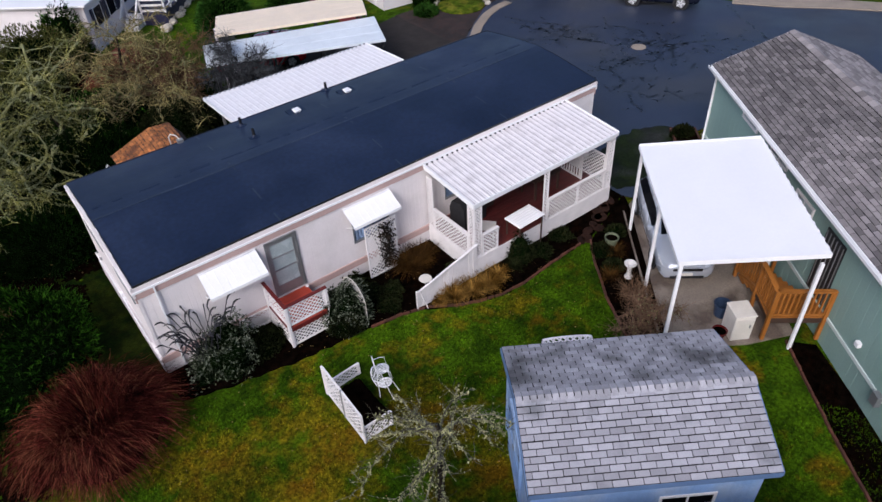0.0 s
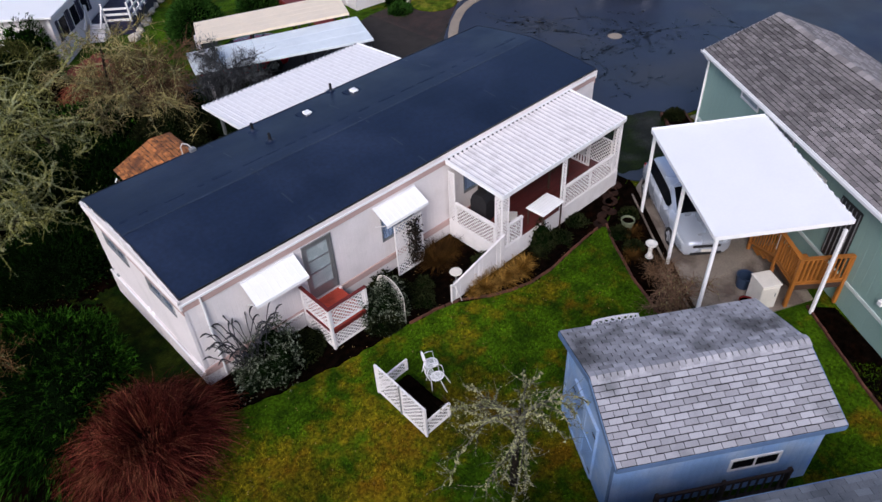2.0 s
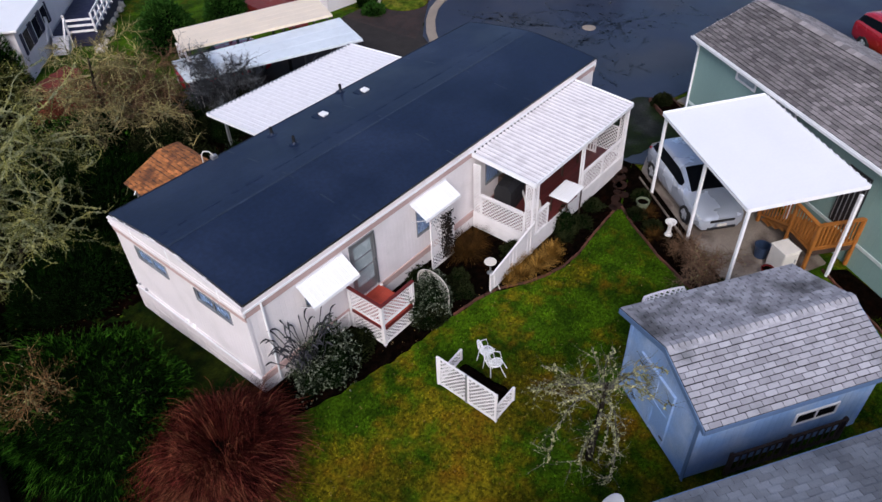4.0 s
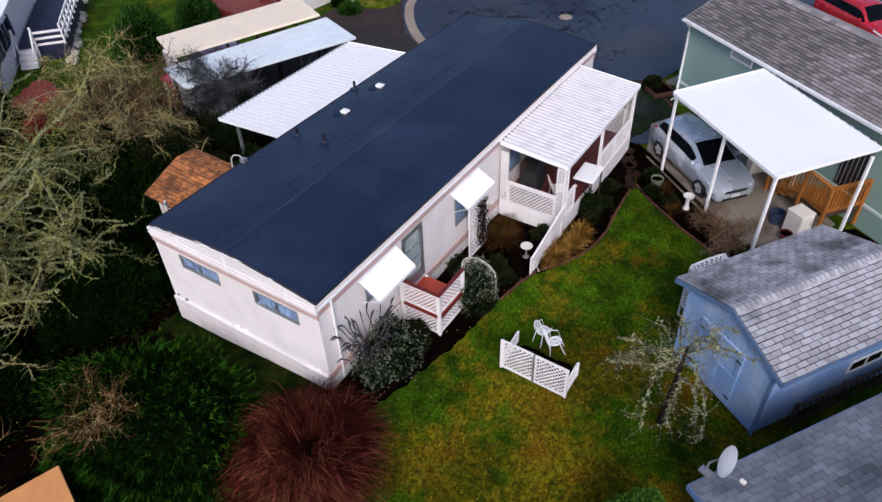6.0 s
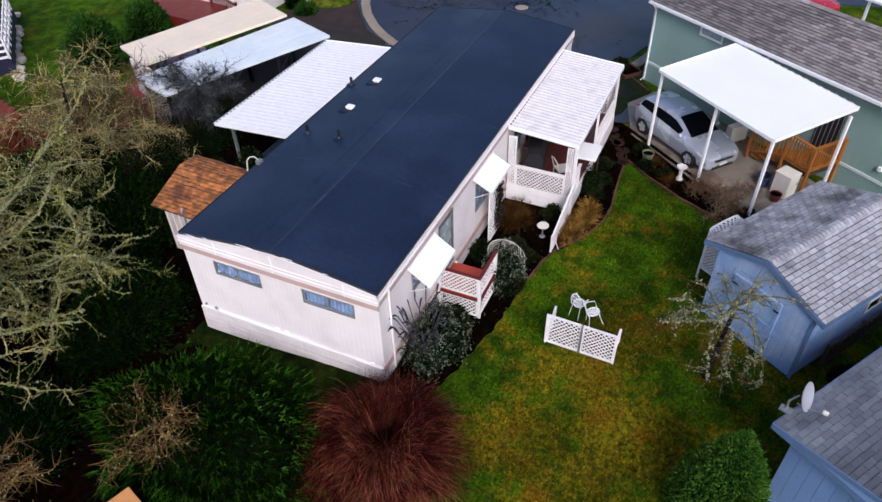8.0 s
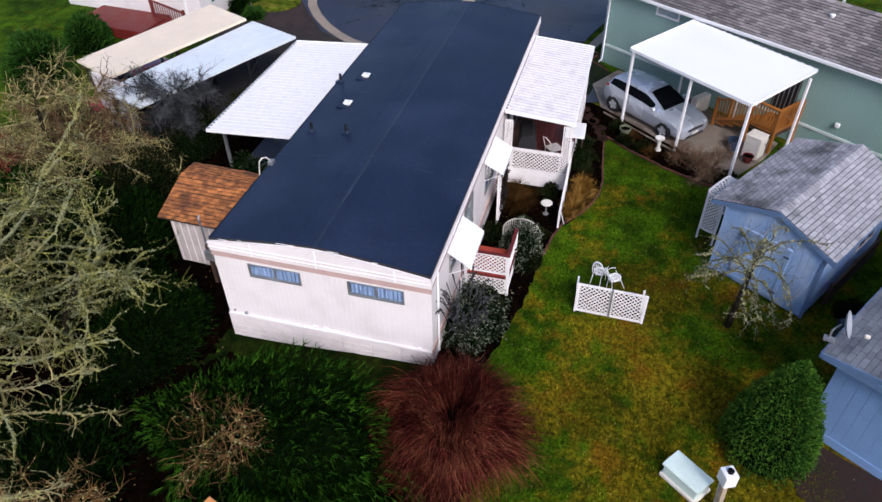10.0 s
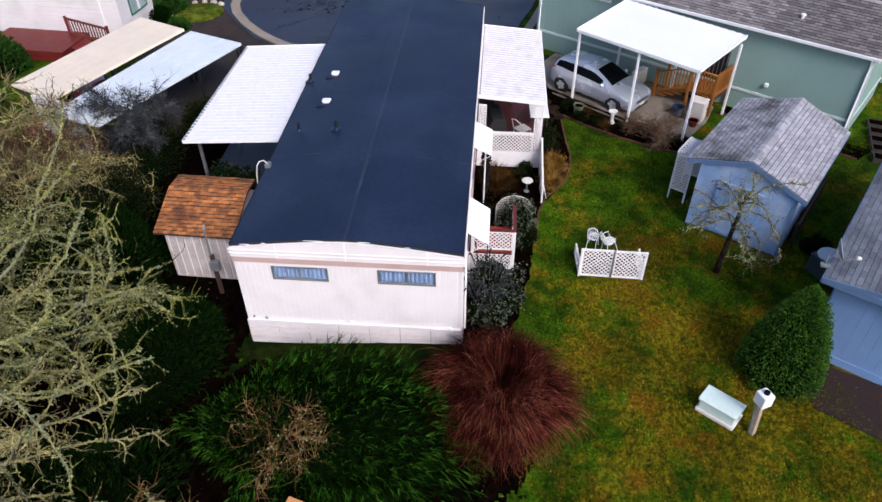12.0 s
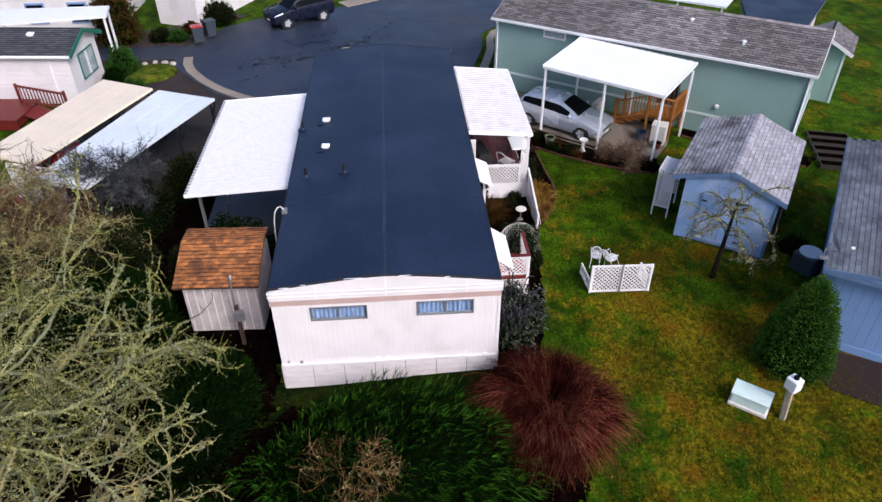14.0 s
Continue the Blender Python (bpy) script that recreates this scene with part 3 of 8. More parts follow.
END_WINDOWS = [(18.05, 19.5, 2.13, 2.55), (15.22, 16.7, 2.14, 2.57)]
SIDE_WINDOWS = [(3.95, 5.2, 1.75, 2.35), (8.4, 9.65, 1.3, 2.3)]
DOOR = (5.68, 6.55, 0.74, 2.66)
side_holes = SIDE_WINDOWS + [DOOR, (13.2, 15.0, 0.82, 2.6), (11.9, 12.7, 1.3, 2.5)]
part("wall", ribbed('x', HX0, HX1, 0.62, 3.06, HY0, -1, holes=side_holes), WHITE, home, m=_hc, join=True)
part("wall", ribbed('y', HY0, HY1, 0.5, 3.06, HX0, -1, holes=END_WINDOWS), WHITE, home, m=_hc, join=True)
part("wall", ribbed('x', HX0, HX1, 0.5, 3.06, HY1, 1), WHITE, home, m=_hc, join=True)
part("wall", ribbed('y', HY0, HY1, 0.5, 3.06, HX1, 1), WHITE, home, m=_hc, join=True)
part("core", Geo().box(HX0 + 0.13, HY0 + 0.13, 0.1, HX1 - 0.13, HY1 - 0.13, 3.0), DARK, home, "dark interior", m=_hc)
# skirting: long horizontal boards
g = Geo()
for x0, y0, x1, y1 in ((HX0 - .03, HY0 - .03, HX1 + .03, HY0 + .05), (HX0 - .03, HY1 - .05, HX1 + .03, HY1 + .03), (HX0 - .03, HY0 + .05, HX0 + .05, HY1 - .05), (HX1 - .05, HY0 + .05, HX1 + .03, HY1 - .05)):
    g.box(x0, y0, -0.4, x1, y1, 0.5)
part("skirting", g, WHITE, home, "grubby white skirting panels", m=_hc)
part("skirting_rail", Geo().box(HX0 - .085, HY0 + .02, .5, HX0, HY1 - .02, .56), WHITE, home, m=_hc)
_sk = random.Random(41)
for i in range(7):
    a, b = HY0 + .86 * i, min(HY0 + .86 * (i + 1), HY1)
    for k, (z0, z1) in enumerate(((-.36, -.13), (-.1, .075), (.105, .275), (.305, .495))):
        lo = z0 + (_sk.uniform(0, .1) if k == 0 else 0)
        d = .072 + _sk.uniform(0, .01)
        part("skirting_panel", Geo().add([(x, y, z) for x0, x1, z in ((HX0 - d, HX0 - .046, lo), (HX0 - d + .006, HX0 - .046, z1)) for x in (x0, x1) for y in (a + .007, b - .007)],
                                         [(0, 1, 5, 4), (0, 2, 3, 1), (4, 5, 7, 6), (0, 4, 6, 2), (1, 3, 7, 5)]), GRUBBY, home, m=_hc)
# near-black sheet draws the shade lines between the panels
part("skirting_back", Geo().box(HX0 - .045, HY0 + .01, -.3, HX0 - .032, HY1 - .01, .495), DARK, home, "near-black sheet painted for shade between the skirting panels", m=_hc)
g = Geo().box(HX0 - .035, HY0 - .042, 0.42, HX1 + .03, HY0 - .002, 0.64)
part("trim_band", g, PINK, home, "dusty pink lower trim band", m=_hc)
# pink band and white fascia under the roof, following the low gable at the ends
ym = (HY0 + HY1) / 2


def gable_fascia(x, out, zlo, th):
    """White boarding of the gable end, its top edge bowed like the roof."""
    prof = [(HY0 - .05, zlo), (HY1 + .02, zlo), (HY1 + .02, roof_z(HY1) - .05)]
    prof += [(y, roof_z(y) - .05) for y in [HY1 - (HY1 - HY0) * i / 16 for i in range(17)]] + [(HY0 - .05, roof_z(HY0) - .05)]
    a, b = sorted((x, x + out * th))
    return Geo().prism(prof, a, b, lambda p, q, s: (s, p, q))


for x, out in ((HX0, -1), (HX1, 1)):
    part("trim_band", Geo().box(min(x, x + out * .03), HY0 - .03, 2.68, max(x, x + out * .03), HY1 + .03, 2.87), PINK, home, "dusty pink upper trim band", m=_hc)
    part("fascia", gable_fascia(x, out, 2.874, 0.06), WHITE, home, m=_hc)
    for z in (2.99, 3.11):
        part("fascia_strip", Geo().box(min(x, x + out * .078), HY0 - .05, z, max(x, x + out * .078), HY1 + .05, z + .022), WHITE, home, m=_hc)
    for y in (ym, HY0 + .9, HY1 - 1.2):
        part("fascia_joint", Geo().box(min(x, x + out * .07), y - .02, 2.88, max(x, x + out * .07), y + .02, roof_z(y) - .06), WHITE_METAL, home, m=_hc)
for y, out in ((HY0, -1), (HY1, 1)):
    y0, y1 = sorted((y, y + out * 0.03))
    part("trim_band", Geo().box(HX0 - .03, y0, 2.79, HX1 + .03, y1, 2.965), PINK, home, "dusty pink upper trim band", m=_hc)
    y0, y1 = sorted((y, y + out * .034))
    part("fascia", Geo().box(HX0 - .05, y0, 2.97, HX1 + .05, y1, 3.17 if out < 0 else 3.1), WHITE, home, m=_hc)
# roof: low gable with rolled edge
N = 16
prof = [(HY0 - OV + (HY1 - HY0 + 2 * OV) * i / N, EAVE + 0.03 + (RIDGE - EAVE) * (1 - abs(i / N * 2 - 1) ** 1.35)) for i in range(N + 1)]
prof += [(y, z - 0.07) for y, z in reversed(prof)]
part("roof", Geo().prism(prof, HX0 + 0.03, HX1 + 0.05, lambda p, q, s: (s, p, q)), MEMBRANE, home, "blue-black membrane roof", smooth=False, m=_hc)
g = Geo()
rnd = random.Random(3)
x = HX0
while x < HX1 - .3:
    L = rnd.uniform(.4, 1.3)
    g.box(x, ym - 0.03 - rnd.uniform(0, .03), RIDGE + 0.02, min(x + L, HX1), ym + 0.025 + rnd.uniform(0, .03), RIDGE + 0.034)
    x += L + rnd.uniform(-.005, .03)
part("roof_seam", g, SEAM, home, "scuffed grey ridge seam", m=_hc)
g = Geo()
x = HX0 + .2
while x < HX1 - .5:
    L = rnd.uniform(.2, .7)
    y = ym + 0.55
    g.box(x, y, roof_z(y) - .002, x + L, y + rnd.uniform(.04, .12), roof_z(y) + 0.006)
    x += L + rnd.uniform(0.1, .6)
part("roof_patch", g, MEMBRANE, home, "dark tar dabs beside the ridge", m=_hc, kind="stuff")
for xs in (HX0 + 4.1, HX0 + 8.2, HX0 + 12.4):
    g = Geo()
    for y0, y1 in ((HY0, ym - .1), (ym + .1, HY1)):
        g.add([(xs + dx, y, roof_z(y) + 0.004) for y in (y0, (y0 + y1) / 2, y1) for dx in (0, .05)], [(0, 1, 3, 2), (2, 3, 5, 4)])
    part("roof_lap", g, mat("membrane_lap", (0.018, 0.025, 0.042), 0.45, vary=0.2), home, m=_hc)
g = Geo()
for y, o in ((HY0 - OV, -1), (HY1 + OV, 1)):
    part("roof_edge", Geo().box(HX0 + .02, min(y, y + o * .02), EAVE - .07, HX1 + .06, max(y, y + o * .02), EAVE + .045), BLACK, home, "black metal drip edge", m=_hc)
part("gutter", Geo().box(HX0 - .06, HY0 - .062, 2.98, HX1 + .04, HY0 - .036, 3.06, bevel=.01), WHITE_METAL, home, "white eave gutter", m=_hc)
for xe, o in ((HX0 + .03, -1), (HX1 + .05, 1)):
    g = Geo()
    for i in range(N):
        (y0, z0), (y1, z1) = prof[i], prof[i + 1]
        a, b = sorted((xe, xe + o * .02))
        g.add([(s, y, z + dz) for s in (a, b) for y, z, dz in ((y0, z0, -.05), (y1, z1, -.05), (y1, z1, .01), (y0, z0, .01))],
              [(0, 3, 2, 1), (4, 5, 6, 7), (0, 1, 5, 4), (1, 2, 6, 5), (2, 3, 7, 6), (3, 0, 4, 7)])
    part("roof_edge", g, BLACK, home, "black metal drip edge", m=_hc, join=True)
for y, L in ((20.1, .25), (19.6, .12), (18.3, .5), (17.0, .3), (15.9, .14)):
    part("edge_clip", Geo().box(HX0 - .002, y - L / 2, roof_z(y) - .035, HX0 + .008, y + L / 2, roof_z(y) - .018), WHITE_METAL, home, "small white patch on the roof edge", m=_hc)
# cap and downspout at the near corner
part("corner_trim", Geo().box(HX0 - .02, HY0 - .02, 0.5, HX0 + .06, HY0 + .0, 2.78).box(HX0 - .02, HY0, 0.5, HX0, HY0 + .06, 2.66), WHITE, home, m=_hc)
part("downspout", Geo().beam((2.62, HY0 - .06, 0.1), (2.62, HY0 - .06, 2.98), .05, .04), WHITE_METAL, home, m=_hc)
part("utility_pipe", Geo().tube([(HX0 - .07, 20.3, .58), (HX0 - .07, 18.2, .56), (HX0 - .07, 15.3, .6)], .022, 6), WHITE_METAL, home, m=_hc)
for y, z, s, m_ in ((20.3, .66, .03, GREY_METAL), (19.95, .62, .045, GREY_METAL), (17.85, .6, .06, WHITE_METAL), (17.55, .6, .06, WHITE_METAL), (14.85, .55, .06, WHITE_METAL)):
    part("outlet_box", Geo().box(HX0 - .06, y - s, z - s, HX0, y + s, z + s, bevel=.01), m_, home, "small outlet box", m=_hc)


def sliding_window(parent, axis, a, b, z0, z1, at, out, panes=2, dark=True, curtain=True):
    """A slim framed window with panes and a curtain behind; out is the way it faces."""
    to = (lambda s, d, z: (s, at + out * d, z)) if axis == 'x' else (lambda s, d, z: (at + out * d, s, z))

    def bar(g, s0, s1, q0, q1, d0, d1):
        v = [to(s, d, q) for d in (d0, d1) for s, q in ((s0, q0), (s1, q0), (s1, q1), (s0, q1))]
        g.add(v, [(0, 3, 2, 1), (4, 5, 6, 7), (0, 1, 5, 4), (1, 2, 6, 5), (2, 3, 7, 6), (3, 0, 4, 7)])
        return g
    g = Geo()
    t = 0.022
    for s0, s1, q0, q1 in ((a - t, b + t, z0 - t, z0), (a - t, b + t, z1, z1 + t), (a - t, a, z0, z1), (b, b + t, z0, z1)):
        bar(g, s0, s1, q0, q1, -0.02, 0.028)
    w = part("window", g, GREY_METAL if dark else WHITE_METAL, parent, "slim window frame", m=_hc)
    step = (b - a) / panes
    for i in range(panes):
        p, q = a + i * step, a + (i + 1) * step
        part("sash", bar(bar(bar(bar(Geo(), p, p + .025, z0, z1, -.03, 0), q - .025, q, z0, z1, -.03, 0), p + .025, q - .025, z0, z0 + .03, -.03, 0), p + .025, q - .025, z1 - .03, z1, -.03, 0),
             GREY_METAL if dark else WHITE_METAL, w)
        pane = part("pane", bar(Geo(), p + .02, q - .02, z0 + .02, z1 - .02, -.02, -.014), GLASS, w, "window glass")
        pane.visible_shadow = False
        pb_ = bmesh.new()
        pb_.from_mesh(pane.data)
        bmesh.ops.recalc_face_normals(pb_, faces=pb_.faces[:])
        pb_.to_mesh(pane.data)
        pb_.free()
    if curtain:
        g = Geo()
        n = int((b - a) / 0.035)
        v = []
        for i in range(n + 1):
            s = a + (b - a) * i / n
            d = -0.055 + 0.016 * math.sin(i * 1.9) + 0.012 * math.sin(i * 0.7)
            v += [to(s, d, z0), to(s, d, z1)]
        g.add(v, [(2 * i, 2 * i + 2, 2 * i + 3, 2 * i + 1) for i in range(n) if i % 21 != 20])
        part("curtain", g, CURTAIN, w, "gathered pale curtain")
    return w


for a, b, z0, z1 in END_WINDOWS:
    sliding_window(home, 'y', a, b, z0, z1, HX0, -1, 2, dark=True)
for a, b, z0, z1 in SIDE_WINDOWS:
    sliding_window(home, 'x', a, b, z0, z1, HY0, -1, 2)
sliding_window(home, 'x', 13.2, 15.0, 0.82, 2.6, HY0, -1, 2, curtain=False)
sliding_window(home, 'x', 11.9, 12.7, 1.3, 2.5, HY0, -1, 1)

# storm door
a, b, z0, z1 = DOOR
g = Geo()
for s0, s1, q0, q1 in ((a - .06, a, z0, z1 + .06), (b, b + .06, z0, z1 + .06), (a, b, z1, z1 + .06)):
    g.box(s0, HY0 - .035, q0, s1, HY0 + .08, q1)
door = part("door", g, GREY_METAL, home, "grey metal storm door with glass panes", m=_hc)
g = Geo()
for s0, s1, q0, q1 in ((a, a + .09, z0, z1), (b - .09, b, z0, z1), (a + .09, b - .09, z0, z0 + .35), (a + .09, b - .09, z1 - .1, z1), (a + .09, b - .09, 1.62, 1.67), (a + .09, b - .09, 2.08, 2.12)):
    g.box(s0, HY0 - .02, q0, s1, HY0 + .02, q1)
part("door_leaf", g, GREY_METAL, door)
for q0, q1 in ((z0 + .35, 1.62), (1.67, 2.08), (2.12, z1 - .1)):
    part("pane", Geo().box(a + .085, HY0 - .004, q0 - .005, b - .085, HY0 + .004, q1 + .005), PALEGLASS, door, "pale reflective glass pane")
part("handle", Geo().box(b - .07, HY0 - .07, 1.66, b - .04, HY0 - .02, 1.8, bevel=.006), GREY_METAL, door)

# things on the roof
def roof_vent(x, y):
    v = thing("roof_vent", x, y, roof_z(y), label="square white roof vent with a low lid", category="roof vent", group="white roof vents")
    part("curb", Geo().box(-.1, -.1, -.05, .1, .1, .05), WHITE_METAL, v)
    part("lid", Geo().box(-.125, -.14, .05, .125, .14, .1, bevel=.02), WHITE_METAL, v)
    part("flashing", Geo().box(-.3, -.3, -.03, .3, .3, .012), MEMBRANE, v)


def vent_pipe(x, y):
    v = thing("vent_pipe", x, y, roof_z(y), label="short black plumbing vent pipe", category="vent pipe", group="black vent pipes")
    part("pipe", Geo().lathe([(.05, -.05), (.05, .3), (.038, .3), (.038, .08)], 12), BLACK, v, smooth=False)
    part("flashing", Geo().lathe([(.2, -.03), (.19, .012), (.09, .04), (.06, .1)], 14), MEMBRANE, v)


roof_vent(11.56, 19.56), roof_vent(9.5, 19.46)
for x, y in ((7.6, 18.75), (7.68, 19.97), (11.15, 20.38)):
    vent_pipe(x, y)


def awning(x0, x1, zt, zb, depth):
    """A sloping metal window awning with rolled ribs and side arms."""
    r = thing("window_awning", (x0 + x1) / 2, HY0 - .012, 0, label="white metal window awning", category="awning", group="window awnings")
    w = (x1 - x0) / 2
    g = Geo()
    n = 8
    for i in range(n):
        s0, s1 = -w + 2 * w * i / n, -w + 2 * w * (i + 1) / n
        v = []
        for y, z in ((0, zt), (-depth, zb), (-depth - .01, zb - .09)):
            v += [(s0, y, z), (s1 - .02, y, z), (s1 - .01, y, z + .012), (s1, y, z)]
        g.add(v, [(a + 4 * k, a + 1 + 4 * k, a + 5 + 4 * k, a + 4 + 4 * k) for k in range(2) for a in range(3)])
    part("canopy", g, WHITE_METAL, r)
    for s in (-w + .02, w - .02):
        part("arm", Geo().beam((s, -.01, zb - .35), (s, -depth + .04, zb - .02), .025, .012), WHITE_METAL, r)
    part("hinge_rail", Geo().box(-w, -.03, zt - .01, w, .0, zt + .03), WHITE_METAL, r)


awning(3.72, 5.38, 2.7, 2.28, 0.62), awning(8.15, 9.8, 2.66, 2.35, 0.6)

# ---- covered porch ----
PX0, PX1, PY0, PY1, DZ = 11.15, 17.2, 12.12, 14.43, 0.66
porch = thing("covered_porch", (PX0 + PX1) / 2, (PY0 + PY1) / 2, 0, label="white lattice porch with red-brown deck and ribbed roof", category="porch")
_pm = Matrix.Translation((-(PX0 + PX1) / 2, -(PY0 + PY1) / 2, 0))


def plank_row(parent, x0, x1, y0, y1, z, width, material, along='x', th=0.035):
    """A deck of boards, each one a piece."""
    n = max(1, round((y1 - y0 if along == 'x' else x1 - x0) / width))
    for i in range(n):
        g = Geo()
        if along == 'x':
            p, q = y0 + (y1 - y0) * i / n, y0 + (y1 - y0) * (i + 1) / n
            g.box(x0, p + .003, z - th, x1, q - .003, z)
        else:
            p, q = x0 + (x1 - x0) * i / n, x0 + (x1 - x0) * (i + 1) / n
            g.box(p + .003, y0, z - th, q - .003, y1, z)
        part("board", g, material, parent)


floor_root = part("deck_frame", Geo().box(PX0 + .05, PY0 + .05, 0.3, PX1 - .05, PY1, DZ - .04), BROWN_WOOD, porch, m=_pm)
plank_row(floor_root, PX0, PX1, PY0, PY1, DZ, 0.14, REDDECK)
# board skirt below the deck
g = Geo()
for z0, z1 in ((0.0, .2), (.205, .42), (.425, DZ - .005)):
    g.box(PX0 - .01, PY0 - .03, z0, PX1 + .01, PY0 - .004, z1)
part("deck_skirt", g, WHITE_WOOD, porch, m=_pm)
g = Geo()
for z0, z1 in ((0.0, .2), (.205, .42), (.425, DZ - .005)):
    g.box(PX0 - .03, PY0, z0, PX0 - .004, PY1, z1)
part("deck_skirt", g, WHITE_WOOD, porch, m=_pm)
# ribbed pan roof
ZI, ZO = 2.98, 2.78
def pan_roof(parent, x0, x1, y0, y1, z0, z1, material, m, rib=0.2, th=0.05, lip=0.12, rib_h=0.028, grime=None):
    """Roof pans running from y0 (height z0) to y1 (height z1), with upright ribs, a front gutter lip and a back rail."""
    g = Geo()
    n = round((x1 - x0) / rib)
    for i in range(n):
        a, b = x0 + (x1 - x0) * i / n, x0 + (x1 - x0) * (i + 1) / n
        k = rib * 0.12
        prof = [(a, 0.0), (a + k, rib_h), (a + 2 * k, rib_h), (a + 3 * k, 0.0), (b, 0.0)]
        v = [(s, y, z + d) for y, z in ((y0, z0), (y1, z1)) for s, d in prof]
        g.add(v, [(j, j + 1, j + 6, j + 5) for j in range(4)])
    v = [(s, y, z - 0.012) for y, z in ((y0, z0), (y1, z1)) for s in (x0, x1)]
    g.add(v, [(0, 2, 3, 1)])
    part("roof_pan", g, material, parent, m=m, join=True)
    if grime:
        g = Geo()
        for i in range(n):
            s = x0 + (x1 - x0) * i / n + rib * .4
            g.add([(s + d, y, z + .003) for y, z in ((y0, z0), (y1, z1)) for d in (0, .022)], [(0, 1, 3, 2)])
        part("rib_grime", g, grime, parent, "dark grime along the ribs", m=m, kind="stuff")
    g = Geo()
    for s in (x0, x1):
        g.add([(s + dx, y, z + dz) for dx in (-.02, .02) for y, z, dz in ((y0, z0, -lip), (y1, z1, -lip), (y1, z1, .035), (y0, z0, .035))],
              [(0, 3, 2, 1), (4, 5, 6, 7), (0, 1, 5, 4), (1, 2, 6, 5), (2, 3, 7, 6), (3, 0, 4, 7)])
    for y, z in ((y0, z0), (y1, z1)):
        g.box(x0 + .02, y - .02, z - lip, x1 - .02, y + .02, z + .004)
    part("roof_edge", g, WHITE_METAL, parent, m=m)


pan_roof(porch, PX0 - .08, PX1 + .02, PY0 - .08, PY1, ZO, ZI, PORCH_PAN, _pm, rib_h=.015, grime=RIB_GRIME)
g = Geo()
for i in range(31):
    x = PX0 + i * .197
    g.box(x, PY1 - .06, ZI - .0, x + .06, PY1 - .02, ZI + .035)
part("roof_clip", g, BLACK, porch, "dark closure strips along the house wall", m=_pm, kind="stuff")
part("roof_beam", Geo().box(PX0, PY0 - .04, ZO - .2, PX1, PY0 + .05, ZO - .02), WHITE_WOOD, porch, m=_pm)


def lattice_panel(parent, w, h, m, bar=0.045, gap=0.14, name="lattice_panel", material=None):
    """A framed lattice panel, w along local x and h up, as two meshes."""
    to3 = lambda p, q, d: (p, d, q)
    ob = part(name, frame_rail(Geo(), w, h, to3, bar), material or WHITE_WOOD, parent, m=m)
    part("lattice", lattice(Geo(), w - 2 * bar, h - 2 * bar, lambda p, q, d: (p + bar, d, q + bar), gap), material or WHITE_WOOD, ob)
    return ob


H = ZO - .2 - DZ
for x, y, rz, w in ((PX0, PY0, 0, .3), (PX0, PY0, 90, .28), (PX0, PY1 - .3, 90, .28), (PX1 - .3, PY0, 0, .3), (PX1, PY0, 90, .3), (14.0, PY0, 0, .2), (PX1, PY1 - .3, 90, .28)):
    lattice_panel(porch, w, H, _pm @ pose(x, y, DZ, 0, 0, rz), bar=.035, gap=.115)
RH = 0.8
for x0, x1 in ((PX0 + .32, PX0 + 0.95), (14.22, 15.6), (15.6, PX1 - .31)):
    lattice_panel(porch, x1 - x0, RH, _pm @ pose(x0, PY0, DZ - .03, 0, 0, 0))
lattice_panel(porch, PY1 - PY0 - .6, RH, _pm @ pose(PX0, PY0 + .29, DZ - .03, 0, 0, 90))
lattice_panel(porch, PY1 - PY0 - .6, RH + .3, _pm @ pose(PX1, PY0 + .3, DZ - .03, 0, 0, 90))
for x0, x1 in ((PX0 + .3, PX0 + .95), (14.2, PX1 - .3)):
    part("rail_cap", Geo().box(x0, PY0 - .05, DZ + RH - .03, x1, PY0 + .06, DZ + RH + .012), WHITE_WOOD, porch, m=_pm)
part("rail_cap", Geo().box(PX0 - .05, PY0 + .28, DZ + RH - .03, PX0 + .06, PY1 - .3, DZ + RH + .012), WHITE_WOOD, porch, m=_pm)
part("back_wall", Geo().box(PX1 - .02, PY1 - .9, DZ, PX1 + .02, PY1, ZI - .2), WHITE_WOOD, porch, m=_pm)

# white table board on the porch rail
tb = thing("potting_table", 13.2, 12.12, 1.27, 2, label="white slatted potting table at the porch edge", category="table")
part("tray", Geo().box(-.55, -.36, 0, .55, .36, .045, bevel=.012), WHITE_METAL, tb)
g = Geo()
for i in range(6):
    g.box(-.5, -.31 + i * .105, .045, .5, -.235 + i * .105, .062)
part("slat_top", g, WHITE_METAL, tb)
for sx in (-.48, .48):
    part("leg", Geo().box(sx - .02, .27, DZ - 1.27, sx + .02, .31, 0), BROWN_WOOD, tb)
    part("leg", Geo().box(sx - .02, -.31, -1.26, sx + .02, -.27, 0), BROWN_WOOD, tb)

# sloping white board fence from the porch corner into the garden
bf = thing("board_fence", 10.1, 12.06, 0, label="white board fence panel with sloping top", category="fence")
n = 14
for i in range(n):
    a, b = -1.18 + 2.28 * i / n, -1.18 + 2.28 * (i + 1) / n
    h0, h1 = .62 + .62 * i / n, .62 + .62 * (i + 1) / n
    ya = -.02 * math.sin(i)
    v = [(s, ya + d, z) for d in (0, .022) for s, z in ((a + .003, .02), (b - .003, .02), (b - .003, h1), (a + .003, h0))]
    part("board", Geo().add(v, [(0, 3, 2, 1), (4, 5, 6, 7), (0, 1, 5, 4), (1, 2, 6, 5), (2, 3, 7, 6), (3, 0, 4, 7)][::1]), WHITE_WOOD, bf)
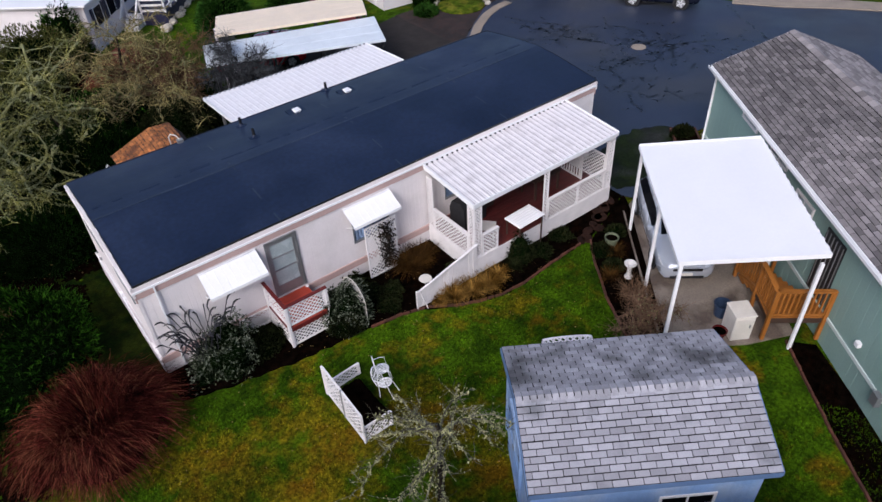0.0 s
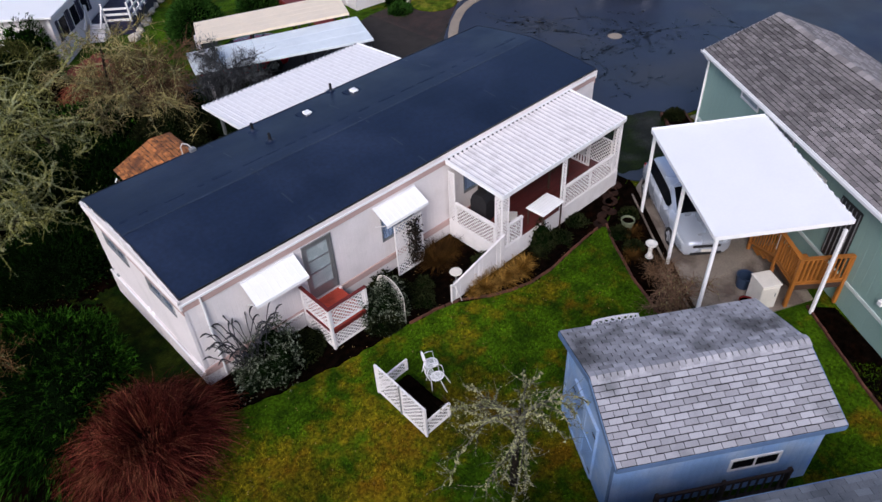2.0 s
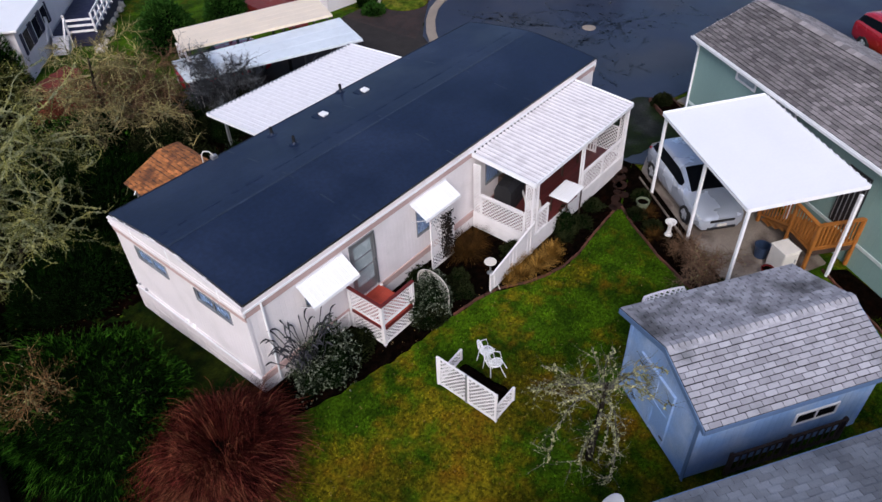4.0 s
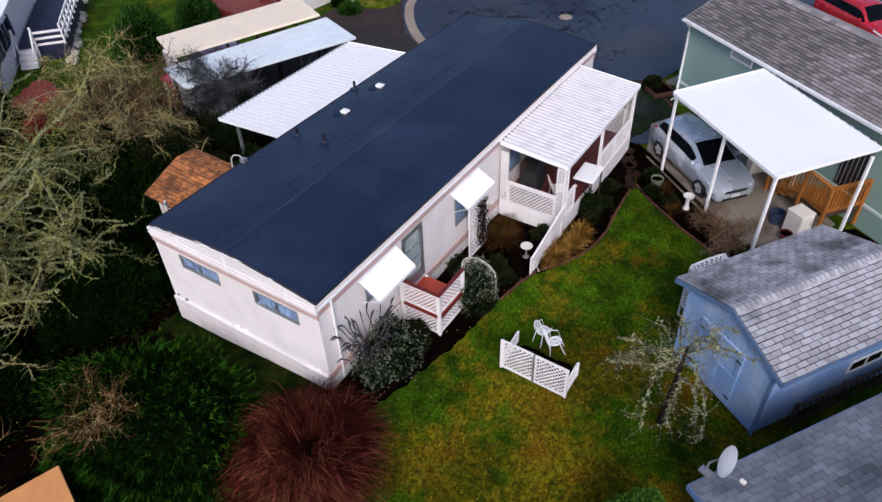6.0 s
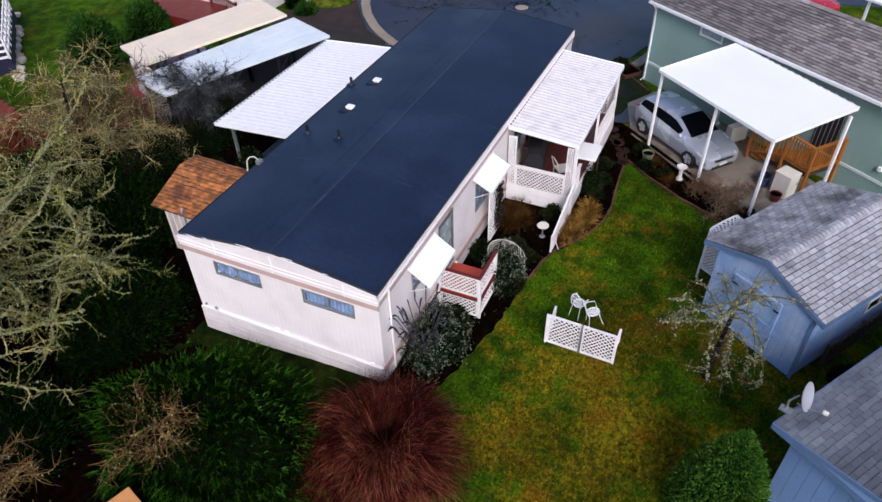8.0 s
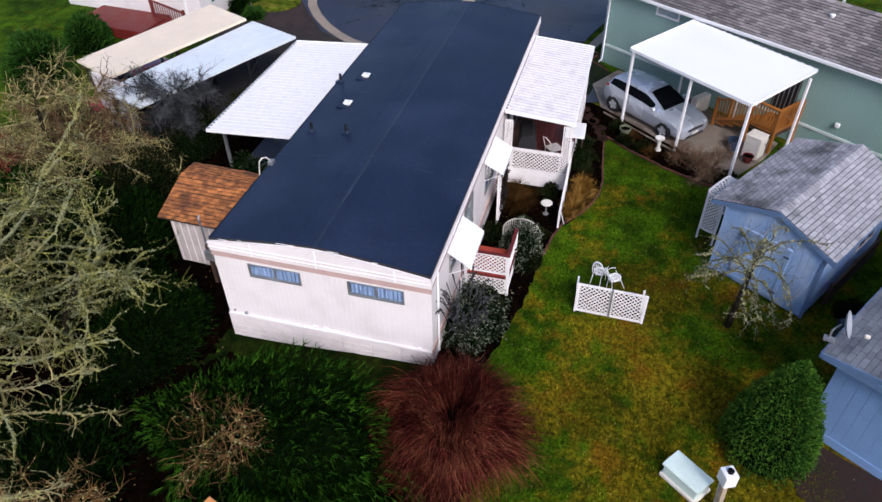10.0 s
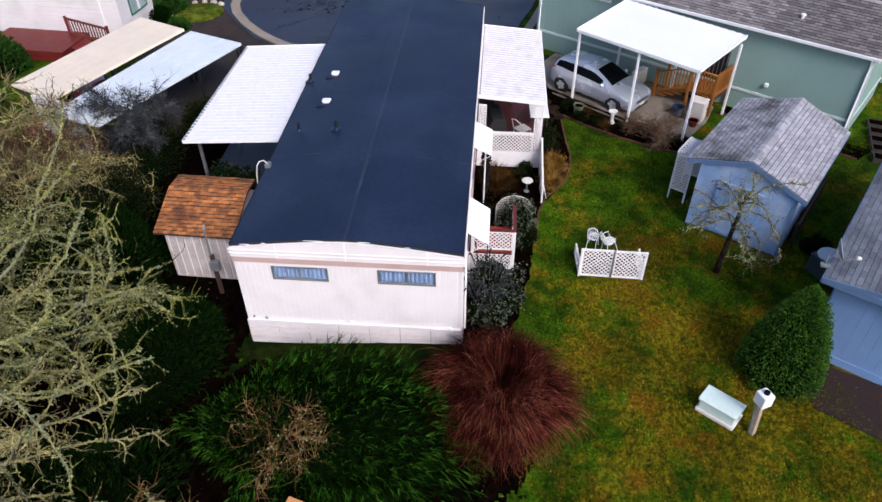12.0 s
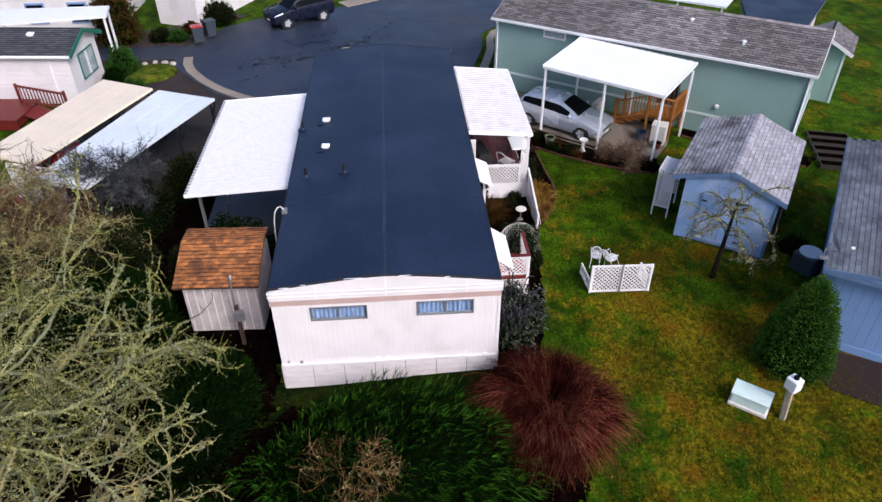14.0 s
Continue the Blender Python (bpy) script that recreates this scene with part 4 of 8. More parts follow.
part("top_rail", Geo().beam((-1.2, 0, .62), (1.12, 0, 1.25), .06, .05), WHITE_WOOD, bf)
part("stake", Geo().beam((-.95, -.18, 0), (-1.1, -.02, .7), .03, .02), WHITE_WOOD, bf)
part("stake", Geo().beam((-1.19, 0, 0), (-1.19, 0, .7), .06, .06), WHITE_WOOD, bf)

# ---- door stoop ----
SX0, SX1, SY0, SY1, SZ = 5.3, 6.55, 13.1, 14.42, 0.72
stoop = thing("door_stoop", 6.0, 13.76, 0, label="small red wooden stoop with white lattice rails", category="stoop")
_sm = Matrix.Translation((-6.0, -13.76, 0))
fr = part("deck_frame", Geo().box(SX0 + .04, SY0 + .04, .4, SX1 - .04, SY1, SZ - .04), BROWN_WOOD, stoop, m=_sm)
plank_row(fr, SX0, SX1, SY0, SY1, SZ, .14, REDSTOOP)
for x, y in ((SX0, SY0), (SX1, SY0), (SX0, SY1 - .06), (SX1, SY1 - .06)):
    part("post", Geo().box(x - .045, y - .045, 0, x + .045, y + .045, SZ + (.82 if (x, y) != (SX1, SY1 - .06) else .02), bevel=.008), WHITE_WOOD, stoop, m=_sm)
lattice_panel(stoop, SY1 - SY0 - .12, .7, _sm @ pose(SX0, SY0 + .04, SZ + .1, 0, 0, 90))
lattice_panel(stoop, SX1 - SX0 - .1, .7, _sm @ pose(SX0 + .05, SY0, SZ + .1, 0, 0, 0))
lattice_panel(stoop, SY1 - SY0 - .12, .6, _sm @ pose(SX0, SY0 + .04, .05, 0, 0, 90))
lattice_panel(stoop, SX1 - SX0 - .1, .6, _sm @ pose(SX0 + .05, SY0, .05, 0, 0, 0))
part("rail_cap", Geo().box(SX0 - .05, SY0 - .05, SZ + .82, SX1 + .05, SY0 + .05, SZ + .855), MAROON, stoop, "maroon painted rail cap", m=_sm)
part("rail_cap", Geo().box(SX0 - .05, SY0 + .05, SZ + .82, SX0 + .05, SY1, SZ + .855), MAROON, stoop, "maroon painted rail cap", m=_sm)
part("edge_board", Geo().box(SX0 - .03, SY0 - .03, SZ - .12, SX1 + .03, SY0 - .002, SZ + .01).box(SX0 - .03, SY0, SZ - .12, SX0 - .002, SY1, SZ + .01), MAROON, stoop, m=_sm)

# lattice skirt on the wall either side of the stoop, and the trellis under the second awning
for x0, w, h, nm in ((4.35, .9, .55, "lattice_skirt"), (8.55, 1.1, 1.95, "wall_trellis")):
    r = thing(nm, x0, HY0 - (.075 if h < 1 else .42), 0.0, label="white diagonal lattice against the house wall", category="trellis", group="wall lattices")
    lattice_panel(r, w, h, pose(0, 0, .04), bar=.04)

# ---- neighbour's green house and its carport ----
CP = math.degrees(math.atan2(-.767, -.642))
green = thing("green_house", 22.05, 11.85, 0, math.degrees(math.atan2(-.821, -.570)), label="sage green manufactured house with grey shingle roof", category="house")
GL, GW, GE, GR = 14.3, 4.75, 3.62, 4.62
# local x runs along the house, local y away from the yard (+y is left of x, so the depth is +y)
def board_wall(L, z0, z1, y, out, pitch=0.3):
    g = Geo()
    n = round(L / pitch)
    for i in range(n):
        a, b = L * i / n, L * (i + 1) / n
        prof = [(a, 0), (b - .024, 0), (b - .02, -.004), (b - .004, -.004), (b, 0)]
        v = [(s, y + out * d, z) for s, d in prof for z in (z0, z1)]
        g.add(v, [(2 * k, 2 * k + 2, 2 * k + 3, 2 * k + 1) for k in range(4)])
    return g


part("wall", board_wall(GL, 0, GE, 0, -1), GREEN, green, join=True)
part("wall", board_wall(GL, 0, GE, GW, 1), GREEN, green, join=True)
for s in (0.0, GL):
    a, b = (s, s + .12) if s == 0 else (s - .12, s)
    part("gable_wall", Geo().prism([(.01, 0), (GW - .01, 0), (GW - .01, GE), (GW / 2, GR - .05), (.01, GE)], a, b, lambda p, q, t: (t, p, q)), GREEN, green)
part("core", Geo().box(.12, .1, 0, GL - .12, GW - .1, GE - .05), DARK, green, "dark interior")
part("trim_band", Geo().box(-.02, -.03, .82, GL + .02, -.002, .93), GREEN_TRIM, green, "pale horizontal trim band")
for s in (0.0, GL):
    part("corner_trim", Geo().box(s - .06, -.035, 0, s + .06, -.002, GE), GREEN_TRIM, green)
part("trim_band", Geo().box(GL + .002, .0, .82, GL + .03, GW, .93), GREEN_TRIM, green)
ro = .2
sl = math.hypot(GW / 2 + ro, (GR - GE) * (1 + ro / (GW / 2)))
ez = GE - (GR - GE) * ro / (GW / 2)
prof = [(-ro, ez - .03), (GW / 2, GR - .03), (GW + ro, ez - .03), (GW + ro, ez + .03), (GW / 2, GR + .03), (-ro, ez + .03)]
roof = part("roof", Geo().prism(prof, -.2, GL + .2, lambda p, q, s: (s, p, q)), FELT, green, "weathered grey-brown shingle roof")
shingles(roof, (-.2, -ro, ez + .03), (1, 0, 0), (0, GW / 2 + ro, GR - ez), GL + .4, sl, SHINGLE_B, tab=.3, row=.145, pieces=280, near=(8.0, 1.0, 3.8))
shingles(roof, (-.2, GW + ro, ez + .03), (1, 0, 0), (0, -(GW / 2 + ro), GR - ez), GL + .4, sl, SHINGLE_B, tab=.3, row=.145, pieces=0)
g = Geo()
for i in range(int((GL + .4) / .3)):
    x = -.2 + i * .3
    g.prism([(GW / 2 - .16, GR + .0), (GW / 2, GR + .065), (GW / 2 + .16, GR + .0)], x + .004, x + .296, lambda p, q, s: (s, p, q))
part("ridge_cap", g, SHINGLE_B, roof)
part("gutter", Geo().prism([(-ro - .12, ez + .03), (-ro - .11, ez - .07), (-ro - .02, ez - .09), (-ro, ez + .03), (-ro - .02, ez + .02), (-ro - .03, ez - .06), (-ro - .095, ez - .05), (-ro - .105, ez + .03)], -.22, GL + .22, lambda p, q, s: (s, p, q)), WHITE_METAL, green, "white gutter")
for s, o in ((-.2, -1), (GL + .2, 1)):
    g = Geo()
    for p0, q0, p1, q1 in ((-ro, ez, GW / 2, GR), (GW + ro, ez, GW / 2, GR)):
        a, b = sorted((s, s + o * .025))
        g.add([(t, p, q + d) for t in (a, b) for p, q, d in ((p0, q0, -.12), (p1, q1, -.12), (p1, q1, .03), (p0, q0, .03))], [(0, 3, 2, 1), (4, 5, 6, 7), (0, 1, 5, 4), (1, 2, 6, 5), (2, 3, 7, 6), (3, 0, 4, 7)])
    part("barge_board", g, WHITE_WOOD, green)
for s in (.06, GL - .05):
    part("downspout", Geo().tube([(s, -ro - .06, ez - .08), (s, -.06, ez - .35), (s, -.06, .15), (s + .02, -.3, .08)], .035, 8), WHITE_METAL, green, smooth=True)


def house_window(parent, x, z, w, h, sash=1):
    g = Geo()
    t = .07
    for a, b, c, d in ((x - t, x + w + t, z - t, z), (x - t, x + w + t, z + h, z + h + t), (x - t, x, z, z + h), (x + w, x + w + t, z, z + h)):
        g.box(a, -.05, c, b, -.003, d)
    for i in range(1, sash):
        g.box(x + w * i / sash - .02, -.045, z, x + w * i / sash + .02, -.004, z + h)
    ob = part("window", g, WHITE_WOOD, parent, "white framed window")
    part("pane", Geo().box(x, -.02, z, x + w, -.006, z + h), PALEGLASS, ob)


house_window(green, 2.55, 3.07, 1.0, .26, 1), house_window(green, 4.7, 3.07, 1.0, .26, 2), house_window(green, 6.6, 2.0, .9, .9, 2)
part("house_door", Geo().box(8.35, -.04, 1.0, 9.25, -.003, 3.0), BLACK, green, "dark barred storm door")
g = Geo()
for i in range(6):
    g.box(8.4 + i * .16, -.06, 1.05, 8.425 + i * .16, -.04, 2.95)
part("door_bars", g, GREY_METAL, green)
part("meter_box", Geo().box(10.9, -.12, 1.3, 11.05, -.003, 1.45, bevel=.01), WHITE_METAL, green)
part("meter_box", Geo().box(12.1, -.16, .65, 12.35, -.003, 1.0, bevel=.01), GREY_METAL, green)
for x, y, h in ((8.84, 1.62, .1), (11.3, .78, .14)):
    part("roof_vent", Geo().lathe([(.06, -.05), (.06, h), (.1, h), (.1, h + .05), (.02, h + .08)], 10, (x, y, ez + (GR - ez) * (y + ro) / (GW / 2 + ro))), WHITE_METAL, green, smooth=False)
# rear wing behind the far end, with its own low gable
part("rear_link", Geo().box(11.0, GW, 0, 14.1, 6.4, 2.7), GREEN, green)
part("rear_wing", Geo().prism([(13.3, 0), (15.2, 0), (15.2, 2.62), (14.3, 3.1), (13.3, 2.62)], 6.35, 8.6, lambda p, q, s: (p, s, q)), GREEN, green)
rw = part("wing_roof", Geo().prism([(13.0, 2.5), (14.3, 3.14), (15.5, 2.5), (15.5, 2.57), (14.3, 3.22), (13.0, 2.57)], 6.05, 8.8, lambda p, q, s: (p, s, q)), FELT, green, "grey-brown shingle wing roof")
shingles(rw, (15.5, 8.8, 2.57), (0, -1, 0), (-1.2, 0, .65), 2.75, 1.36, SHINGLE_B, pieces=0)
shingles(rw, (13.0, 6.05, 2.57), (0, 1, 0), (1.3, 0, .65), 2.75, 1.45, SHINGLE_B, pieces=0)
for p0, p1 in ((12.98, 14.3), (15.52, 14.3)):
    part("wing_barge", Geo().beam((p0, 6.02, 2.5), (p1, 6.02, 3.15), .04, .15), WHITE_WOOD, green)
part("wing_trim", Geo().box(15.12, 6.32, 0, 15.22, 6.348, 2.6), GREEN_TRIM, green)

# carport: local x along the drive (towards the garden), local y towards the house
cport = thing("carport", 16.507, 10.52, 0, CP, label="white metal carport with slender posts", category="carport")
pan_roof(cport, -.08, 5.36, -.1, 3.45, 3.22, 3.44, BRIGHT_PAN, Matrix(), rib=.3, lip=.1, rib_h=.001)
g = Geo()
for i in range(17):
    g.box(.05 + i * .31, 3.44, 3.43, .17 + i * .31, 3.48, 3.462)
part("roof_clip", g, WHITE_METAL, cport, kind="stuff")
for x, y in ((0.02, 0), (2.8, 0), (5.27, 0), (5.27, 3.38), (.02, 3.38), (2.8, 3.38)):
    part("post", Geo().box(x - .045, y - .045, 0, x + .045, y + .045, 3.08, bevel=.01), WHITE_METAL, cport)
part("beam", Geo().box(-.02, -.05, 3.06, 5.3, .05, 3.2), WHITE_METAL, cport)
sheet("carport_slab", [(17.55, 11.45), (13.6, 6.7), (13.5, 6.2), (15.0, 5.1), (16.3, 4.5), (20.3, 9.3), (21.2, 11.0), (19.5, 12.0)], 0.05, CONCRETE, "damp stained concrete carport slab", "driveway")
sheet("wall_bed", [(15.9, 4.5), (14.0, 2.1), (12.5, 0), (13.2, -.8), (15.2, 1.9), (16.4, 3.9)], .02, SOIL, "narrow dark bed along the green house", "flower bed")
edging("wall_bed_edging", [(15.9, 4.5), (14.0, 2.1), (12.5, 0)], "red-brown edging along the green house bed")
MOSS = mat("mossy_wet_asphalt", (.010, .017, .005), .8, vary=.6, scale=1.5, fine=20, second=(.02, .022, .02), mix_scale=.7, spec=.1)
sheet("moss_verge", [(17.9, 12.3), (18.6, 12.1), (20.9, 11.3), (22.2, 12.1), (23.2, 13.3), (22.6, 14.2), (21.6, 14.7), (20.0, 14.6), (18.3, 14.2)], .036, MOSS, "mossy green verge of the asphalt", "verge", rough=.15)
edging("verge_edging", [(23.2, 13.55), (20.95, 11.42)], "red-brown edging between the green house and the verge")

# ---- blue garden shed ----
# local x along the front from the tall side to the low side, local y from the door back
SW, SL = 2.93, 4.8
shed = thing("garden_shed", 8.08, 7.2, 0, math.degrees(math.atan2(-.836, -.55)), label="blue board garden shed with grey shingle roof", category="shed")
LZ, RZ, TZ, XM = 2.6, 2.44, 3.04, 1.42


def shed_top(x):
    return LZ + (TZ - LZ) * x / XM if x < XM else TZ - (TZ - RZ) * (x - XM) / (SW - XM)


def shed_front(name, y0, y1):
    back = part(name, Geo().prism([(.01, .06), (SW - .01, .06), (SW - .01, RZ - .05), (XM, TZ - .05), (.01, LZ - .05)], y0 + .015, y1 - .015, lambda p, q, s: (p, s, q)), BLUE, shed)
    n = 15
    for i in range(n):
        g = Geo()
        a, b = SW * i / n, SW * (i + 1) / n
        xs = [a + .004] + ([XM] if a + .004 < XM < b - .004 else []) + [b - .004]
        for p, q in zip(xs, xs[1:]):
            v = [(s, y, z) for y in (y0, y1) for s, z in ((p, .08), (q, .08), (q, shed_top(q) - .04), (p, shed_top(p) - .04))]
            g.add(v, [(0, 1, 2, 3), (7, 6, 5, 4), (4, 5, 1, 0), (5, 6, 2, 1), (6, 7, 3, 2), (7, 4, 0, 3)])
        part("board", g, BLUE, back)


shed_front("front_wall", 0, .04)
shed_front("back_wall", SL - .04, SL)
for x, h in ((0, LZ), (SW, RZ)):
    n = 24
    sw = part("side_wall", Geo().box(x - (.03 if x else -.01), .03, .06, x + (-.01 if x else .03), SL - .03, h - .05), BLUE, shed)
    for i in range(n):
        a, b = .04 + (SL - .08) * i / n, .04 + (SL - .08) * (i + 1) / n
        part("board", Geo().box(x - (.04 if x else 0), a + .004, .08, x + (0 if x else .04), b - .004, h - .04), BLUE, sw)
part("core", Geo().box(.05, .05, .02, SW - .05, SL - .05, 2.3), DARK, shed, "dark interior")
o, ol = .27, .5
lz = LZ - (TZ - LZ) * ol / XM
rz = RZ - (TZ - RZ) * o / (SW - XM)
prof = [(-ol, lz - .04), (XM, TZ - .04), (SW + o, rz - .04), (SW + o, rz + .02), (XM, TZ + .02), (-ol, lz + .02)]
sroof = part("roof", Geo().prism(prof, -.09, SL + .1, lambda p, q, s: (p, s, q)), FELT, shed, "weathered grey shingle roof")
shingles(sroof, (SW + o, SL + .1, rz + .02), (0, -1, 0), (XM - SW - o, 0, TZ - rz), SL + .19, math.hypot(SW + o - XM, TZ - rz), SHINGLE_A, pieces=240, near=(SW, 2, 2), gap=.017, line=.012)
shingles(sroof, (-ol, -.09, lz + .02), (0, 1, 0), (XM + ol, 0, TZ - lz), SL + .19, math.hypot(XM + ol, TZ - lz), SHINGLE_DIM, pieces=60, near=(0, 0, 2.4), gap=.022, line=.023)
for i in range(33):
    y = -.09 + i * .1525
    part("ridge_tab", Geo().prism([(XM - .16, TZ + .0), (XM - .15, TZ + .02), (XM, TZ + .055), (XM + .14, TZ - .015), (XM + .15, TZ - .04)], y + .01, y + .138, lambda p, q, s: (p, s, q)), SHINGLE_A, sroof)
for y, d in ((-.09, -.025), (SL + .1, .025)):
    a, b = sorted((y, y + d))
    g = Geo()
    for p0, q0, p1, q1 in ((-ol, lz, XM, TZ), (XM, TZ, SW + o, rz)):
        g.add([(p, t, q + e) for t in (a, b) for p, q, e in ((p0, q0, -.13), (p1, q1, -.13), (p1, q1, .015), (p0, q0, .015))], [(0, 1, 2, 3), (7, 6, 5, 4), (4, 5, 1, 0), (5, 6, 2, 1), (6, 7, 3, 2), (7, 4, 0, 3)])
    part("barge_board", g, BLUE_DARK, shed)
part("fascia", Geo().box(SW + o - .02, -.08, rz - .14, SW + o + .012, SL + .09, rz + .01), BLUE_DARK, shed)
part("fascia", Geo().box(-ol - .012, -.08, lz - .14, -ol + .02, SL + .09, lz + .01), BLUE_DARK, shed)
for x in (0, SW):
    part("corner_trim", Geo().box(x - .05, -.025, .05, x + .05, -.003, (LZ if x == 0 else RZ) - .05), BLUE_DARK if x else BLUE, shed)
# double door
for a, b in ((.62, 1.34), (1.36, 2.08)):
    d = part("door", Geo().box(a, -.045, .2, b, -.003, 2.05), BLUE, shed, "blue plank shed door")
    g = Geo().box(a, -.065, .2, a + .09, -.047, 2.05).box(b - .09, -.065, .2, b, -.047, 2.05).box(a + .09, -.065, .2, b - .09, -.047, .3).box(a + .09, -.065, 1.95, b - .09, -.047, 2.05).box(a + .09, -.065, 1.1, b - .09, -.047, 1.2)
    g.beam((a + .1, -.056, .32), (b - .1, -.056, 1.08), .08, .016, (0, 1, 0))
    part("brace", g, BLUE, d)
    for z in (.42, 1.75):
        part("hinge", Geo().box(a if a < 1 else b - .16, -.075, z, a + .16 if a < 1 else b, -.066, z + .05), BLACK, d)
part("latch", Geo().box(1.28, -.09, 1.2, 1.42, -.067, 1.25, bevel=.006), GREY_METAL, shed)
w = part("window", Geo().box(SW + .003, 2.7, .95, SW + .03, 3.9, 1.01).box(SW + .003, 2.7, 1.33, SW + .03, 3.9, 1.39).box(SW + .003, 2.7, 1.01, SW + .03, 2.76, 1.33).box(SW + .003, 3.84, 1.01, SW + .03, 3.9, 1.33).box(SW + .003, 3.28, 1.01, SW + .03, 3.32, 1.33), WHITE_WOOD, shed, "white framed slider window")
part("pane", Geo().box(SW + .001, 2.76, 1.01, SW + .012, 3.84, 1.33), DARKGLASS, w)

# ---- yard things ----
TERRACOTTA = mat("dark_red_glaze", (0.12, 0.015, 0.015), 0.25, vary=0.15)
STONE_WHITE = mat("pale_cast_stone", (0.72, 0.70, 0.67), 0.6, vary=0.08, scale=6, fine=40)
PALE_GREEN = mat("pale_green_enamel", (0.60, 0.73, 0.68), 0.45, vary=0.06, scale=2, fine=20)
POSTWOOD = mat("weathered_post_wood", (0.42, 0.33, 0.24), 0.75, vary=0.2, scale=5, fine=40)
CREAM = mat("cream_plastic", (0.68, 0.64, 0.58), 0.5, vary=0.07)

# lattice planting enclosure with a raised bed
enc = thing("lattice_enclosure", 5.16, 10.07, 0, label="low white lattice screen round a planting bed", category="lattice screen")
lattice_panel(enc, .95, 1.06, pose(.03, .95, .02, 0, 0, -91.5)); lattice_panel(enc, .93, 1.06, pose(0, -.01, .02, 0, 0, -91.5))
lattice_panel(enc, 1.0, .42, pose(.05, .95, .02, 0, 0, 3)); lattice_panel(enc, .8, .52, pose(0, -.93, .02, 0, 0, 1))
for x, y, h in ((.02, .97, 1.1), (0, 0, 1.09), (-.02, -.95, 1.08), (1.05, 1.01, .43), (.8, -.92, .53)):
    part("post", Geo().box(x - .03, y - .03, 0, x + .03, y + .03, h, bevel=.006), WHITE_WOOD if h != 1.09 else GREY_METAL, enc)
g = Geo()
n = 14
rnd = random.Random(5)
for i in range(n + 1):
    for j in range(n + 1):
        e = 0 if i in (0, n) or j in (0, n) else .14 + rnd.uniform(0, .1)
        g.v.append((5.24 + .85 * i / n, 9.22 + 1.7 * j / n, .02 + e))
g.f = [(i * (n + 1) + j, (i + 1) * (n + 1) + j, (i + 1) * (n + 1) + j + 1, i * (n + 1) + j + 1) for i in range(n) for j in range(n)]
single("planting_mound", g, SOIL, "dark turned soil inside the lattice screen", "soil heap", smooth=True)


def garden_chair(x, y, rz, tilt=0, lab="white scrolled metal garden chair on the lawn"):
    """An open metal bistro chair: hoop back with bars, slatted seat, four bent legs."""
    c = thing("garden_chair", x, y, 0, rz, lab, "chair", "white garden chairs")
    c.matrix_basis = pose(x, y, .03 if tilt else 0, tilt, 0, rz) @ Matrix.Diagonal((.72, .8, 1, 1))
    arc = [(-.22, .2, .44)] + [(.24 * math.cos(math.pi - math.pi * i / 10), .24 + .03 * math.sin(math.pi * i / 10), .68 + .26 * math.sin(math.pi * i / 10)) for i in range(11)] + [(.22, .2, .44)]
    part("back_hoop", Geo().tube(arc, .017, 6), WHITE_METAL, c)
    for i in range(5):
        s = -.15 + i * .075
        part("back_bar", Geo().tube([(s * .8, .2, .44), (s * 1.05, .235, .7), (s, .255, .68 + .24 * math.sqrt(max(0, 1 - (s / .24) ** 2)))], .01, 5), WHITE_METAL, c)
    for z in (.62, .76):
        part("back_rail", Geo().tube([(-.225, .22, z), (0, .25, z), (.225, .22, z)], .01, 5), WHITE_METAL, c)
    part("seat_ring", Geo().tube([(.23 * math.cos(a * math.pi / 8), .23 * math.sin(a * math.pi / 8), .44) for a in range(17)], .016, 6), WHITE_METAL, c)
    for i in range(6):
        s = -.17 + i * .068
        w = math.sqrt(.225 ** 2 - s * s)
        part("seat_slat", Geo().box(s - .018, -w, .435, s + .018, w, .447), WHITE_METAL, c)
    for sx in (-1, 1):
        part("front_leg", Geo().tube([(sx * .17, -.16, .44), (sx * .2, -.2, .22), (sx * .22, -.25, 0)], .014, 6), WHITE_METAL, c)
        part("rear_leg", Geo().tube([(sx * .18, .17, .44), (sx * .2, .22, .22), (sx * .22, .28, 0)], .014, 6), WHITE_METAL, c)
        part("arm", Geo().tube([(sx * .23, .22, .66), (sx * .29, .05, .66), (sx * .28, -.16, .63), (sx * .2, -.18, .44)], .012, 6), WHITE_METAL, c)


garden_chair(6.6, 10.5, 70), garden_chair(6.45, 9.95, 30, -14, lab="white scrolled metal garden chair beside the lattice screen")

# white lattice arbor beside the shed
arb = thing("garden_arbor", 9.92, 7.02, 0, math.degrees(math.atan2(-.547, .837)), label="white lattice garden arbor with arched top", category="arbor")
for sy in (-.28, .28):
    for sx in (-.6, .6):
        part("post", Geo().box(sx - .025, sy - .025, 0, sx + .025, sy + .025, 1.85), WHITE_WOOD, arb)
for sx in (-.6, .6):
    part("side_lattice", lattice(Geo(), .52, 1.35, lambda p, q, d, sx=sx: (sx + d, -.26 + p, .45 + q), gap=.13, strip=.05), WHITE_WOOD, arb)
    for z in (.42, 1.78):
        part("side_rail", Geo().box(sx - .02, -.26, z, sx + .02, .26, z + .05), WHITE_WOOD, arb)


def arch3(p, q, d):
    a = math.pi * p / 1.55
    return (-.6 * math.cos(a) * (1 + d), -.28 + q, 1.87 + (.06 + d) * math.sin(a))


